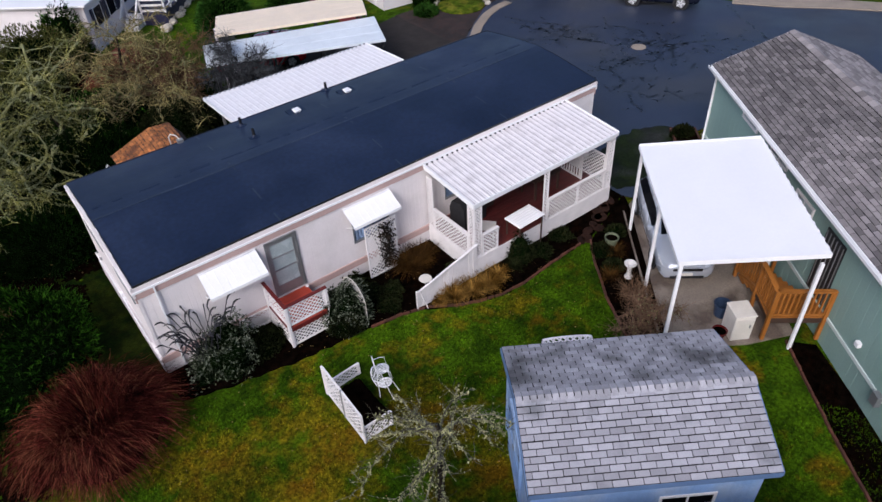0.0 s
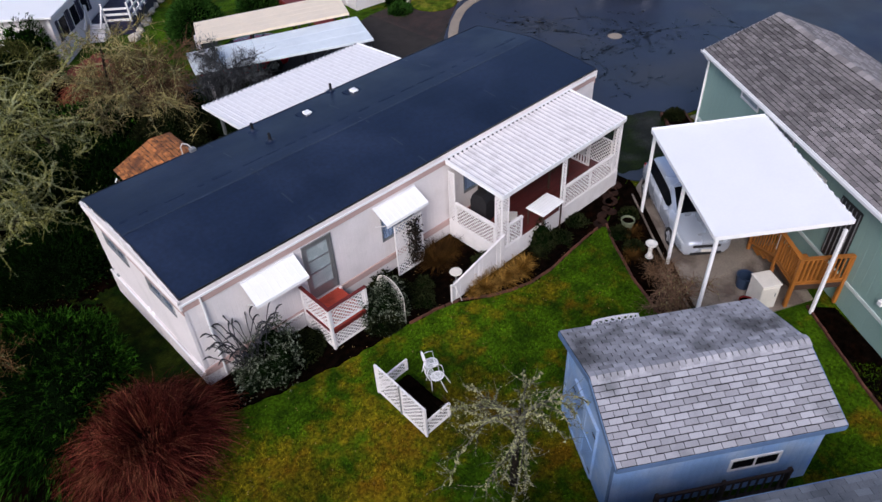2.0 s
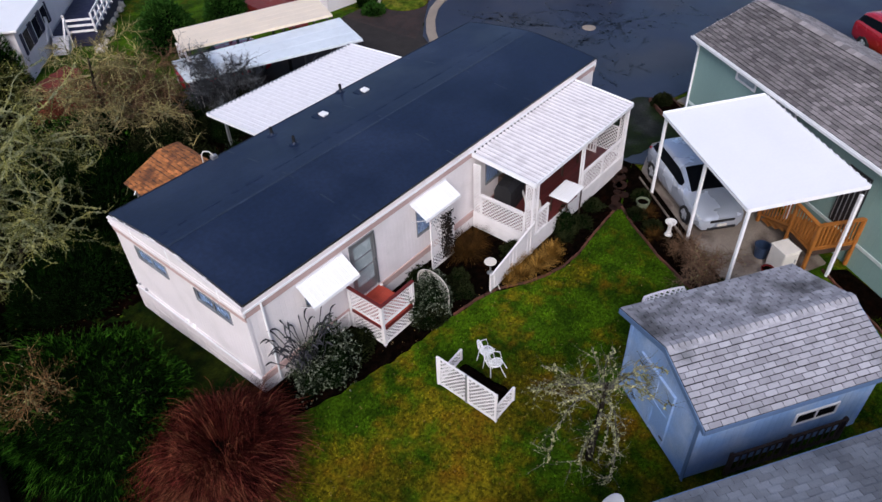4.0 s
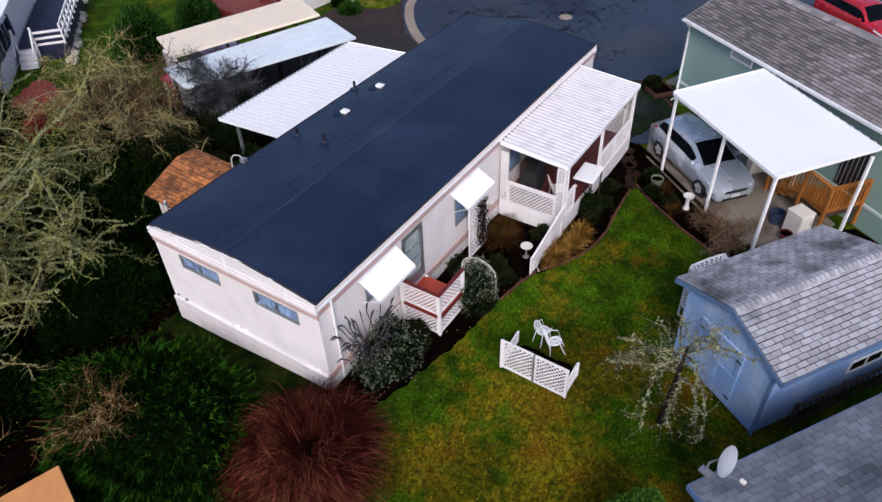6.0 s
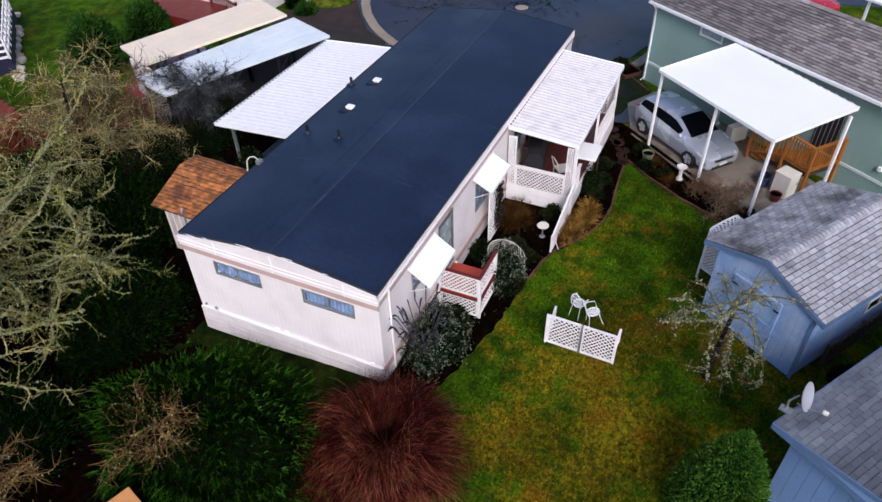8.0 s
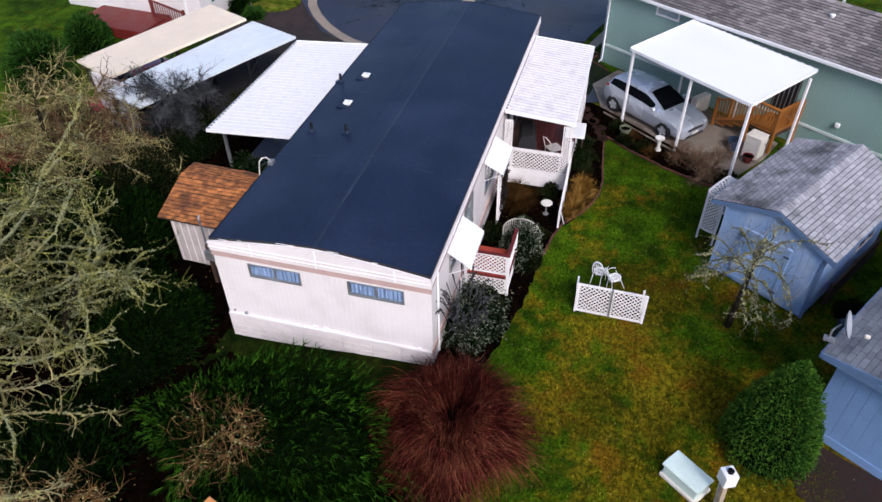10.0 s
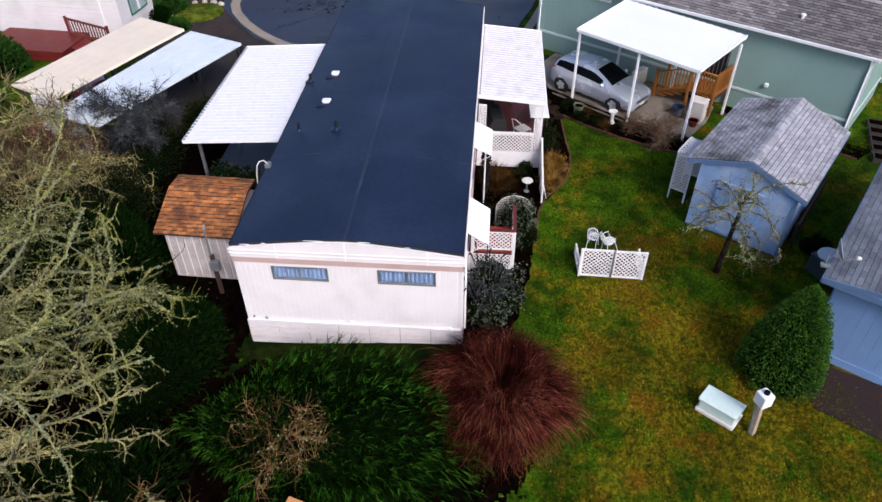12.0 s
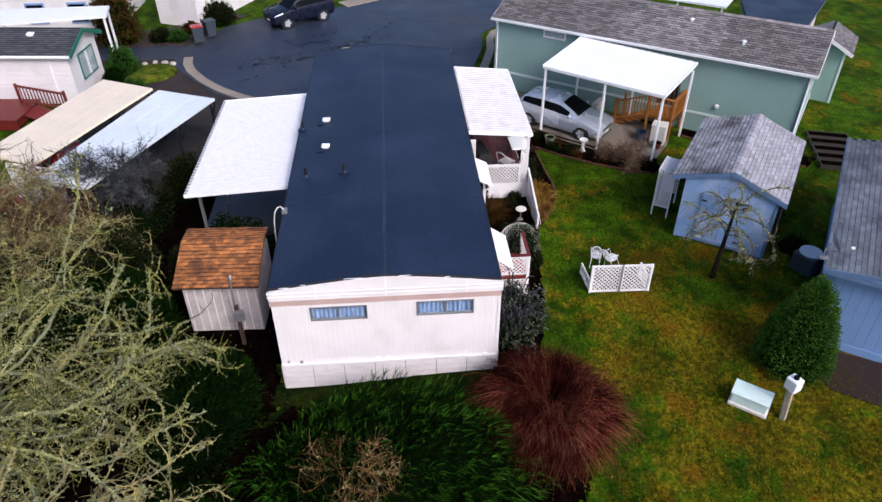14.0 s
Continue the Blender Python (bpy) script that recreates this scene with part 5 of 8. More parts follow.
part("arch_lattice", lattice(Geo(), 1.55, .56, arch3, gap=.15, strip=.055), WHITE_WOOD, arb)
for sy in (-.3, .3):
    part("arch_rib", Geo().tube([(-.6 * math.cos(math.pi * i / 14), sy, 1.87 + .06 * math.sin(math.pi * i / 14)) for i in range(15)], .025, 6), WHITE_WOOD, arb)

# slatted rack along the low side of the shed
rk = thing("slatted_rack", 8.54, 3.16, 0, math.degrees(math.atan2(-.547, .837)), label="low dark slatted timber rack beside the shed", category="rack")
part("rail", Geo().box(-1.6, -.03, .75, 1.6, .03, .82), BROWN_WOOD, rk)
part("rail", Geo().box(-1.6, -.03, .1, 1.6, .03, .16), BROWN_WOOD, rk)
for i in range(17):
    x = -1.55 + i * .193
    part("slat", Geo().box(x - .025, -.05, .1, x + .025, -.031, .78), BROWN_WOOD, rk)
for x in (-1.55, 0, 1.55):
    part("post", Geo().box(x - .04, -.02, 0, x + .04, .06, .85), BROWN_WOOD, rk)

# utility box and meter post on the lawn
ub = thing("utility_box", .22, 7.9, 0, 52, "pale green metal utility pedestal on the lawn", "utility box")
part("plinth", Geo().box(-.5, -.3, 0, .5, .3, .12, bevel=.02), CREAM, ub)
part("cabinet", Geo().box(-.46, -.26, .12, .46, .26, .42, bevel=.02), PALE_GREEN, ub)
part("lid", Geo().prism([(-.29, .42), (.29, .42), (.29, .47), (.24, .52), (-.24, .52), (-.29, .47)], -.49, .49, lambda p, q, s: (s, p, q)), PALE_GREEN, ub)
mp = thing("meter_post", -.33, 7.2, 0, 25, "leaning timber post carrying a white meter box", "post")
part("post", Geo().beam((0, 0, 0), (.1, .02, 1.25), .13, .09), POSTWOOD, mp)
part("meter_box", Geo().box(-.06, -.14, 1.08, .26, .16, 1.45, bevel=.02), WHITE_METAL, mp)
part("meter_dial", Geo().lathe([(.07, 0), (.07, .06), (.05, .075), (.01, .08)], 14, (.1, 0, 1.45)), DARKGLASS, mp)
part("conduit", Geo().tube([(.16, .1, 1.1), (.1, .08, .5), (.05, .07, 0)], .025, 8), GREY_METAL, mp)

# bird bath, pots, garden ornaments
bb = thing("bird_bath", 14.68, 9.0, .0, 0, "white pedestal bird bath in the planting strip", "bird bath")
part("pedestal", Geo().lathe([(.13, 0), (.13, .05), (.08, .1), (.065, .26), (.075, .4), (.1, .47)], 18), STONE_WHITE, bb, smooth=True)
part("basin", Geo().lathe([(.1, .465), (.17, .52), (.19, .57), (.165, .57), (.11, .53), (.01, .52)], 22), STONE_WHITE, bb, smooth=True)


def pot(x, y, r, h, material, lab, z=0.0, fill=True):
    p = thing("plant_pot", x, y, z, 0, lab, "plant pot", "pots")
    part("bowl", Geo().lathe([(r * .7, 0), (r * .95, h * .85), (r * 1.05, h * .87), (r * 1.05, h), (r * .92, h), (r * .85, h * .75), (.01, h * .74)], 20), material, p, smooth=False)
    if fill:
        part("earth", Geo().lathe([(r * .9, h * .74), (r * .86, h * .86), (r * .4, h * .9), (.01, h * .91)], 14), SOIL, p)


pot(15.35, 10.32, .22, .44, mat("mossy_grey_pot", (.12, .14, .085), .8, vary=.4), "mossy grey plant pot by the path")
pot(14.6, 5.75, .2, .28, TERRACOTTA, "dark red glazed pot on the carport slab", .05)
tbl = thing("garden_table", 9.58, 12.57, 0, 0, "small round white garden table", "table")
part("top", Geo().lathe([(.19, .46), (.2, .475), (.19, .49), (.01, .49)], 24), CREAM, tbl)
part("stem", Geo().lathe([(.12, 0), (.1, .03), (.03, .06), (.025, .46)], 12), GREY_METAL, tbl)
# round-topped panel standing in the bed beside the stoop
rp = thing("arched_panel", 7.4, 13.06, 0, 90, "cream round-topped trellis panel in the flower bed", "trellis")
arc = [(-.6, .02), (-.6, .8)] + [(-.6 * math.cos(math.pi * i / 12), .8 + .55 * math.sin(math.pi * i / 12)) for i in range(1, 12)] + [(.6, .8), (.6, .02)]
part("hoop", Geo().tube([(p, 0, q) for p, q in arc], .014, 6), CREAM, rp)
g = Geo()
for i in range(19):
    x = -.57 + i * .0633
    g.beam((x, 0, .02), (x, 0, .8 + .55 * math.sqrt(max(0, 1 - (x / .6) ** 2))), .013, .013, (0, 1, 0))
for i in range(19):
    z = .07 + i * .068
    w = .6 if z < .8 else .6 * math.sqrt(max(0, 1 - ((z - .8) / .55) ** 2))
    g.beam((-w, .012, z), (w, .012, z), .009, .009)
part("wire_mesh", g, CREAM, rp)

# things on the porch
bq = thing("barbecue", 12.25, 13.75, DZ, 10, "black covered barbecue on the porch", "barbecue")
part("cover", Geo().prism([(-.3, 0), (.3, 0), (.32, .75), (.22, 1.0), (-.15, 1.02), (-.3, .8)], -.55, .55, lambda p, q, s: (s, p, q)), mat("black_fabric_cover", (.012, .012, .014), .7, vary=.3, scale=6, bump=.3), bq)
garden_pc = thing("patio_chair", 12.2, 12.75, DZ, 40, "pale slatted patio chair on the deck", "chair")
part("seat", Geo().box(-.25, -.25, .38, .25, .25, .41, bevel=.01), CREAM, garden_pc)
part("backrest", Geo().tube([(-.24, .24, .4), (-.26, .34, .8), (0, .38, .9), (.26, .34, .8), (.24, .24, .4)], .02, 6), CREAM, garden_pc)
for sx in (-.22, .22):
    for sy in (-.22, .22):
        part("leg", Geo().tube([(sx, sy, .38), (sx * 1.1, sy * 1.1, 0)], .016, 6), CREAM, garden_pc)
cab = thing("porch_cupboard", 12.9, 14.1, DZ, 0, "dark brown low cupboard against the porch wall", "cupboard")
part("body", Geo().box(-.55, -.22, 0, .55, .22, .8, bevel=.012), BROWN_WOOD, cab)
part("door", Geo().box(-.53, -.245, .05, -.01, -.222, .75), BROWN_WOOD, cab); part("door", Geo().box(.01, -.245, .05, .53, -.222, .75), BROWN_WOOD, cab)
ct = thing("patio_table", 15.2, 13.5, DZ, 0, "dark patio table on the red deck", "table")
part("top", Geo().box(-.6, -.4, .7, .6, .4, .74, bevel=.01), BROWN_WOOD, ct)
for sx in (-.52, .52):
    for sy in (-.33, .33):
        part("leg", Geo().box(sx - .03, sy - .03, 0, sx + .03, sy + .03, .7), BROWN_WOOD, ct)
gt = thing("porch_gate", 16.75, 13.0, DZ, 90, "white slatted gate at the porch end", "gate")
part("gate_frame", frame_rail(Geo(), 1.0, .95, lambda p, q, d: (p, d, q), .06), WHITE_WOOD, gt)
for i in range(7):
    part("slat", Geo().box(.1 + i * .12, -.01, .06, .16 + i * .12, .01, .89), WHITE_WOOD, gt)

# round tan cable loop and mast bracket on the roof edge
cb = thing("roof_cable", 5.75, 20.45, roof_z(20.45), 0, "looped pale cable on a bracket at the roof edge", "cable")
part("bracket", Geo().box(-.1, -.08, -.02, .1, .08, .12, bevel=.01), GREY_METAL, cb)
part("loop", Geo().tube([(0, .02, .1), (-.08, .08, .26), (-.2, .16, .3), (-.26, .24, .18), (-.24, .3, -.1), (-.3, .32, -.5), (-.45, .3, -.9)], .02, 6), CREAM, cb)

# ---- cedar-shingled store behind the home ----
cs = thing("garden_store", 5.2, 22.35, 0, -2, "pale board store with orange cedar shingle roof", "shed")
part("wall", Geo().prism([(-.92, 0), (1.2, 0), (1.2, 1.9), (.55, 2.4), (-.92, 1.95)], -1.05, 1.1, lambda p, q, s: (p, s, q)), mat("pale_weathered_board", (.52, .46, .45), .7, vary=.22, scale=2, fine=30), cs)
for i in range(9):
    part("batten", Geo().box(-.94, -1.0 + i * .25, .05, -.922, -.98 + i * .25, 1.9), WHITE_WOOD, cs)
crf = part("roof", Geo().prism([(-1.2, 1.85), (.3, 2.42), (1.0, 2.38), (1.35, 1.9), (1.35, 1.95), (1.0, 2.44), (.3, 2.48), (-1.2, 1.9)], -1.2, 1.25, lambda p, q, s: (p, s, q)), BROWN_WOOD, cs, "orange cedar shingle roof")
shingles(crf, (-1.2, 1.25, 1.9), (0, -1, 0), (1.5, 0, .58), 2.45, 1.63, CEDAR, tab=.16, row=.125, pieces=150, jitter=.03, gap=.007, line=.008)
shingles(crf, (.3, 1.25, 2.48), (0, -1, 0), (.7, 0, -.04), 2.45, .76, CEDAR, tab=.16, row=.125, pieces=70, jitter=.03, gap=.007, line=.008)
em = thing("service_mast", 3.65, 21.85, 0, 0, "brown service mast with meter boxes", "service mast")
part("post", Geo().beam((0, 0, 0), (0, 0, 1.5), .11, .09), BROWN_WOOD, em)
part("meter_box", Geo().box(-.16, -.2, 1.0, .0, .06, 1.35, bevel=.015), GREY_METAL, em)
part("conduit", Geo().tube([(0, .02, 1.3), (0, .02, 2.5), (-.05, -.05, 2.62), (-.12, -.06, 2.52)], .03, 8), GREY_METAL, em)

# ---- carport on the far side of the home ----
lc = thing("side_carport", 11.5, 22.3, 0, 0, "white ribbed side carport roof on posts", "carport")
_lm = Matrix.Translation((-11.5, -22.3, 0))
pan_roof(lc, 7.85, 15.12, 20.46, 23.98, 2.88, 2.68, WHITE_STAINED, _lm, rib=.22, lip=.09, rib_h=.009)
for x in (8.3, 11.5, 14.8):
    part("post", Geo().box(x - .045, 23.6, 0, x + .045, 23.69, 2.62), GREY_METAL, lc, m=_lm)
g = Geo()
for i in range(37):
    g.box(7.88 + i * .196, 23.9, 2.69, 7.95 + i * .196, 23.985, 2.725)
part("roof_clip", g, GREY_METAL, lc, m=_lm, kind="stuff")

# ---- vehicles ----
TYRE = mat("black_tyre_rubber", (0.012, 0.012, 0.013), 0.8, vary=0.1)
RIM = mat("alloy_wheel", (0.62, 0.63, 0.66), 0.35, metal=0.3, vary=0.05)
LAMP = mat("clear_lamp_lens", (0.55, 0.58, 0.62), 0.08, vary=0.3, scale=12)
REDLAMP = mat("red_lamp_lens", (0.45, 0.01, 0.01), 0.15, vary=0.05)


def car(name, x, y, rz, stations, width, paint, label, wheel_x, wheel_r=.32, z=.05):
    """A car drawn through stations along its length: (x, sill, belt, top, half width, half roof width). Local x = 0 is the nose."""
    root = thing(name, x, y, z, rz, label, "car")
    body, side_l, side_r, wind, rear = Geo(), Geo(), Geo(), Geo(), Geo()
    cab = [i for i, st in enumerate(stations) if st[3] - st[2] > .2]
    c0, c1 = cab[0], cab[-1]
    screen, sides, back = [(stations[i][0], stations[k][0]) for i, k in ((c0 - 1, c0), (c0, c1), (c1, c1 + 1))]
    dense = []
    for i in range(len(stations) - 1):
        p0, p1, p2, p3 = [Vector(stations[min(max(k, 0), len(stations) - 1)]) for k in range(i - 1, i + 3)]
        for k in range(4):
            t = k / 4
            dense.append(p1 + (p2 - p0) * (.35 * t * (1 - t) ** 2) + (p2 - p1) * (t * t * (3 - 2 * t)) + (p1 - p3) * (.35 * t * t * (1 - t)))
    dense.append(Vector(stations[-1]))
    rings = []
    for s, zb, belt, top, w, rw in dense:
        lo, hi = Vector((w * .95, belt)), Vector((rw, top - .04))
        half = [(w * .84, zb), (w * .95, zb + .1), (w * .975, zb + .3 * (belt - zb)), (w, zb + .66 * (belt - zb)), (w * .985, belt - .06), lo, lo.lerp(hi, .1), lo.lerp(hi, .78), hi, (rw * .88, top), (rw * .5, top + .022), (0, top + .03)]
        rings.append([(s, -p, q) for p, q in half] + [(s, p, q) for p, q in half[-2::-1]])
    n = len(rings[0])
    lamp_l, lamp_r, tail_l, tail_r = Geo(), Geo(), Geo(), Geo()
    for i in range(len(rings) - 1):
        mid = (dense[i][0] + dense[i + 1][0]) / 2
        for j in range(n - 1):
            quad = [rings[i][j], rings[i][j + 1], rings[i + 1][j + 1], rings[i + 1][j]][::-1]
            left = j < (n - 1) // 2
            k = j if left else n - 2 - j
            tgt = body
            if sides[0] - .5 < mid < sides[1] + .06 and k == 6:
                tgt = side_l if left else side_r
            elif screen[0] + .06 < mid < screen[1] and k >= 9:
                tgt = wind
            elif back[0] < mid < back[1] - .02 and k >= 9:
                tgt = rear
            elif .1 < mid < .62 and k in (4, 5):
                tgt = lamp_l if left else lamp_r
            elif back[0] + .1 < mid < back[1] + .02 and k in (4, 5):
                tgt = tail_l if left else tail_r
            tgt.add(quad, [(0, 1, 2, 3)])
    for r, rev in ((rings[0], False), (rings[-1], True)):
        body.add(r, [tuple(range(n))[::-1] if rev else tuple(range(n))])
    under = [(s, sg * w * .84, zb) for s, zb, b, t, w, r in stations for sg in (-1, 1)]
    body.add(under, [(2 * i, 2 * i + 2, 2 * i + 3, 2 * i + 1) for i in range(len(stations) - 1)])

    def put(nm, g, m, lab=""):
        me_bm = bmesh.new()
        ob = part(nm, g, m, root, lab, smooth=True)
        me_bm.from_mesh(ob.data)
        bmesh.ops.remove_doubles(me_bm, verts=me_bm.verts[:], dist=.0008)
        bmesh.ops.recalc_face_normals(me_bm, faces=me_bm.faces[:])
        me_bm.to_mesh(ob.data)
        me_bm.free()
        ob.data.set_sharp_from_angle(angle=radians(38))
        return ob
    put("body", body, paint)
    put("side_window", side_l, DARKGLASS), put("side_window", side_r, DARKGLASS)
    put("windscreen", wind, DARKGLASS), put("rear_window", rear, DARKGLASS)
    put("headlight", lamp_l, LAMP), put("headlight", lamp_r, LAMP)
    put("tail_light", tail_l, REDLAMP), put("tail_light", tail_r, REDLAMP)
    W = width / 2
    for wx in wheel_x:
        for sg in (-1, 1):
            part("wheel_arch", Geo().lathe([(wheel_r + .07, -.02), (wheel_r + .07, .012), (.02, .012)], 20), BLACK, root, m=pose(wx, sg * (W - .05), wheel_r, -90 * sg, 0, 0) @ Matrix.Translation((0, 0, .01)))
            wh = part("wheel", Geo().lathe([(.08, -.1), (wheel_r * .62, -.1), (wheel_r * .95, -.09), (wheel_r, -.04), (wheel_r, .06), (wheel_r * .95, .1), (wheel_r * .66, .1), (wheel_r * .62, .06)], 22), TYRE, root, m=pose(wx, sg * (W - .08), wheel_r, -90 * sg, 0, 0))
            part("rim", Geo().lathe([(wheel_r * .64, .05), (wheel_r * .62, .075), (.03, .09)], 22), GREY_METAL, wh)
            for k in range(5):
                a = k * 72
                part("spoke", Geo().box(.03, -.045, .07, wheel_r * .66, .045, .1, pose(0, 0, 0, 0, 0, a)), RIM, wh)
    for sg in (-1, 1):
        xm = stations[c0 - 1][0] + .3
        part("mirror", Geo().box(xm, sg * (W + .02) - .08, stations[c0][2] - .01, xm + .12, sg * (W + .02) + .08, stations[c0][2] + .12, bevel=.025), paint, root)
        for dx in (.75, 1.7):
            part("door_handle", Geo().box(stations[c0][0] + dx, sg * (W - .015) - .012, stations[c0][2] - .12, stations[c0][0] + dx + .17, sg * (W - .015) + .012, stations[c0][2] - .09), paint, root)
    f = stations[0]
    part("grille", Geo().box(f[0] - .014, -.44, f[2] - .13, f[0] + .1, .44, f[2] - .01, bevel=.02), BLACK, root)
    part("bumper_intake", Geo().box(f[0] - .015, -.5, f[1] - .04, f[0] + .1, .5, f[1] + .06, bevel=.01), BLACK, root)
    part("number_plate", Geo().box(f[0] - .03, -.16, f[1] + .08, f[0] - .0, .16, f[1] + .17), CREAM, root)
    return root


HATCH = [(0, .24, .60, .63, .66, .50), (.09, .19, .66, .70, .78, .62), (.45, .18, .77, .83, .855, .70), (.95, .18, .88, .95, .88, .74), (1.12, .18, .90, 1.0, .885, .73), (2.0, .18, .94, 1.40, .89, .60), (2.55, .18, .97, 1.46, .89, .60),
         (3.3, .18, 1.01, 1.44, .885, .585), (3.86, .20, 1.05, 1.36, .87, .555), (4.12, .24, 1.0, 1.05, .84, .66), (4.24, .32, .74, .8, .78, .62)]
SUVST = [(0, .42, .80, .84, .66, .5), (.14, .3, .90, .95, .82, .62), (.55, .28, 1.0, 1.05, .9, .7), (1.2, .28, 1.08, 1.14, .92, .78), (1.85, .28, 1.12, 1.62, .92, .66), (2.7, .28, 1.14, 1.70, .92, .66),
         (3.8, .28, 1.16, 1.67, .91, .65), (4.35, .3, 1.18, 1.55, .88, .62), (4.55, .36, 1.1, 1.14, .86, .68), (4.62, .48, .8, .9, .8, .64)]
SILVER = mat("silver_car_paint", (0.60, 0.65, 0.74), 0.27, metal=0.42, vary=0.03, scale=1, coat=0.6, rough_vary=0.02)
NAVY = mat("dark_blue_grey_car_paint", (0.007, 0.010, 0.024), 0.3, vary=0.1, spec=0.25)
REDP = mat("bright_red_car_paint", (0.42, 0.010, 0.02), 0.25, vary=0.06, coat=0.7, rough_vary=0.04)
_fx = Vector((17.12, 9.38)) + Vector((-.642, -.767)) * 2.2
car("hatchback_car", _fx.x, _fx.y, CP + 180, HATCH, 1.78, SILVER, "silver hatchback car parked under the white carport", (.86, 3.52), .31)
car("parked_suv", 32.0, 24.65, math.degrees(math.atan2(-2.1, 1.4)), [(p * .93, q, b, z - .04, w, h) for p, q, b, z, w, h in SUVST], 1.84, NAVY, "dark blue-grey SUV parked on the turning circle", (.84, 3.36), .35, .03)
car("red_van", 31.2, 4.6, math.degrees(math.atan2(3.6, 2.9)), SUVST, 1.84, REDP, "bright red van parked behind the green house", (.9, 3.6), .35, .03)

# ---- things round the carport, in the carport's frame ----
car("red_car", 11.1, 31.56, math.degrees(math.atan2(-2.5, 6.55)), HATCH, 1.78, REDP, "red car parked under the pale carport roof", (.86, 3.52), .31, .03)
_cm = pose(16.507, 10.52, 0, 0, 0, CP)


def on_slab(name, a, b, rz, label, category, z=.05, group=""):
    p = _cm @ Vector((a, b, 0))
    return thing(name, p.x, p.y, z, CP + rz, label, category, group)


dk = on_slab("entry_deck", 4.7, 3.3, 0, "orange-stained timber entry deck with slatted railings", "deck", z=.05)
fr = part("deck_frame", Geo().box(-.85, -.55, .62, .25, .95, .8), BROWN_WOOD, dk)
for i in range(8):
    part("board", Geo().box(-.85 + i * .1375, -.58, .8, -.85 + i * .1375 + .13, .95, .835), ORANGE_WOOD, dk)
for x, y, h in ((-.85, -.55, 1.8), (.25, -.55, 1.8), (.25, .9, 1.8), (-2.35, -.55, 1.25), (-2.35, .5, 1.2)):
    part("post", Geo().box(x - .05, y - .05, 0, x + .05, y + .05, h, bevel=.008), ORANGE_WOOD, dk)


def rail(parent, a, b, za, zb, n):
    """A sloping or level slatted railing between two plan points."""
    A, B = Vector((*a, 0)), Vector((*b, 0))
    part("top_rail", Geo().beam((*a, za + .95), (*b, zb + .95), .13, .04), ORANGE_WOOD, parent)
    part("bottom_rail", Geo().beam((*a, za + .1), (*b, zb + .1), .05, .07), ORANGE_WOOD, parent)
    for i in range(n):
        t = (i + .5) / n
        p = A.lerp(B, t)
        zz = za + (zb - za) * t
        part("baluster", Geo().box(p.x - .02, p.y - .02, zz + .1, p.x + .02, p.y + .02, zz + .94), ORANGE_WOOD, parent)


rail(dk, (-.85, -.55), (.25, -.55), .84, .84, 9)
rail(dk, (.25, -.55), (.25, .9), .84, .84, 11)
rail(dk, (-2.35, -.55), (-.85, -.55), .2, .84, 11)
for i in range(4):
    part("step", Geo().box(-2.25 + i * .35, -.5, .16 * i + .13, -1.85 + i * .35, .6, .16 * i + .17), ORANGE_WOOD, dk)
bx = on_slab("storage_cabinet", 4.72, 2.1, 8, "cream upright storage cabinet on the carport slab", "cabinet")
part("body", Geo().box(-.3, -.28, .02, .3, .28, .88, bevel=.015), CREAM, bx)
part("lid", Geo().box(-.32, -.3, .88, .32, .3, .93, bevel=.012), CREAM, bx)
part("door", Geo().box(.302, -.25, .08, .318, .25, .84), CREAM, bx)
part("handle", Geo().box(.318, .14, .5, .34, .17, .62), GREY_METAL, bx)
bn = on_slab("blue_bin", 4.0, 1.9, 0, "dark blue plastic bin beside the cabinet", "bin")
part("bucket", Geo().lathe([(.19, 0), (.24, .42), (.26, .44), (.22, .44), (.2, .1)], 16), mat("dark_blue_plastic", (.025, .045, .09), .5, vary=.1), bn)
ac = on_slab("heat_pump", 1.35, 3.1, 90, "white outdoor heat pump unit by the green wall", "heat pump")
part("casing", Geo().box(-.42, -.16, .1, .42, .16, .78, bevel=.02), CREAM, ac)
part("fan_grille", Geo().lathe([(.27, 0), (.27, .02), (.24, .025), (.02, .025)], 20), GREY_METAL, ac, m=pose(-.08, .16, .44, -90, 0, 0))
part("foot", Geo().box(-.35, -.14, 0, -.28, .14, .1), GREY_METAL, ac)
part("foot", Geo().box(.28, -.14, 0, .35, .14, .1), GREY_METAL, ac)
pb = on_slab("red_planter", -5.6, 3.1, 0, "low red-brown timber planter at the house corner", "planter", z=.0)
for a, b, c, d in ((-.7, -.5, .7, -.44), (-.7, .44, .7, .5), (-.7, -.44, -.64, .44), (.64, -.44, .7, .44)):
    part("board", Geo().box(a, b, 0, c, d, .2), BRICK, pb)
part("earth", Geo().box(-.64, -.44, .0, .64, .44, .16), SOIL, pb)
strip("slab_lip", [(17.1, 11.3), (15.6, 9.5), (14.4, 8.05), (13.2, 6.5)], .05, 0.0, .075, CONCRETE, "pale concrete lip along the carport slab", "kerb")

BINGREY = mat("dark_grey_plastic", (.035, .05, .065), .5, vary=.1)
# ---- blue house at the edge of the yard ----
bh = thing("blue_house", 2.52, 5.06, 0, -33.3, label="steel blue house corner with low shingle roof", category="house")
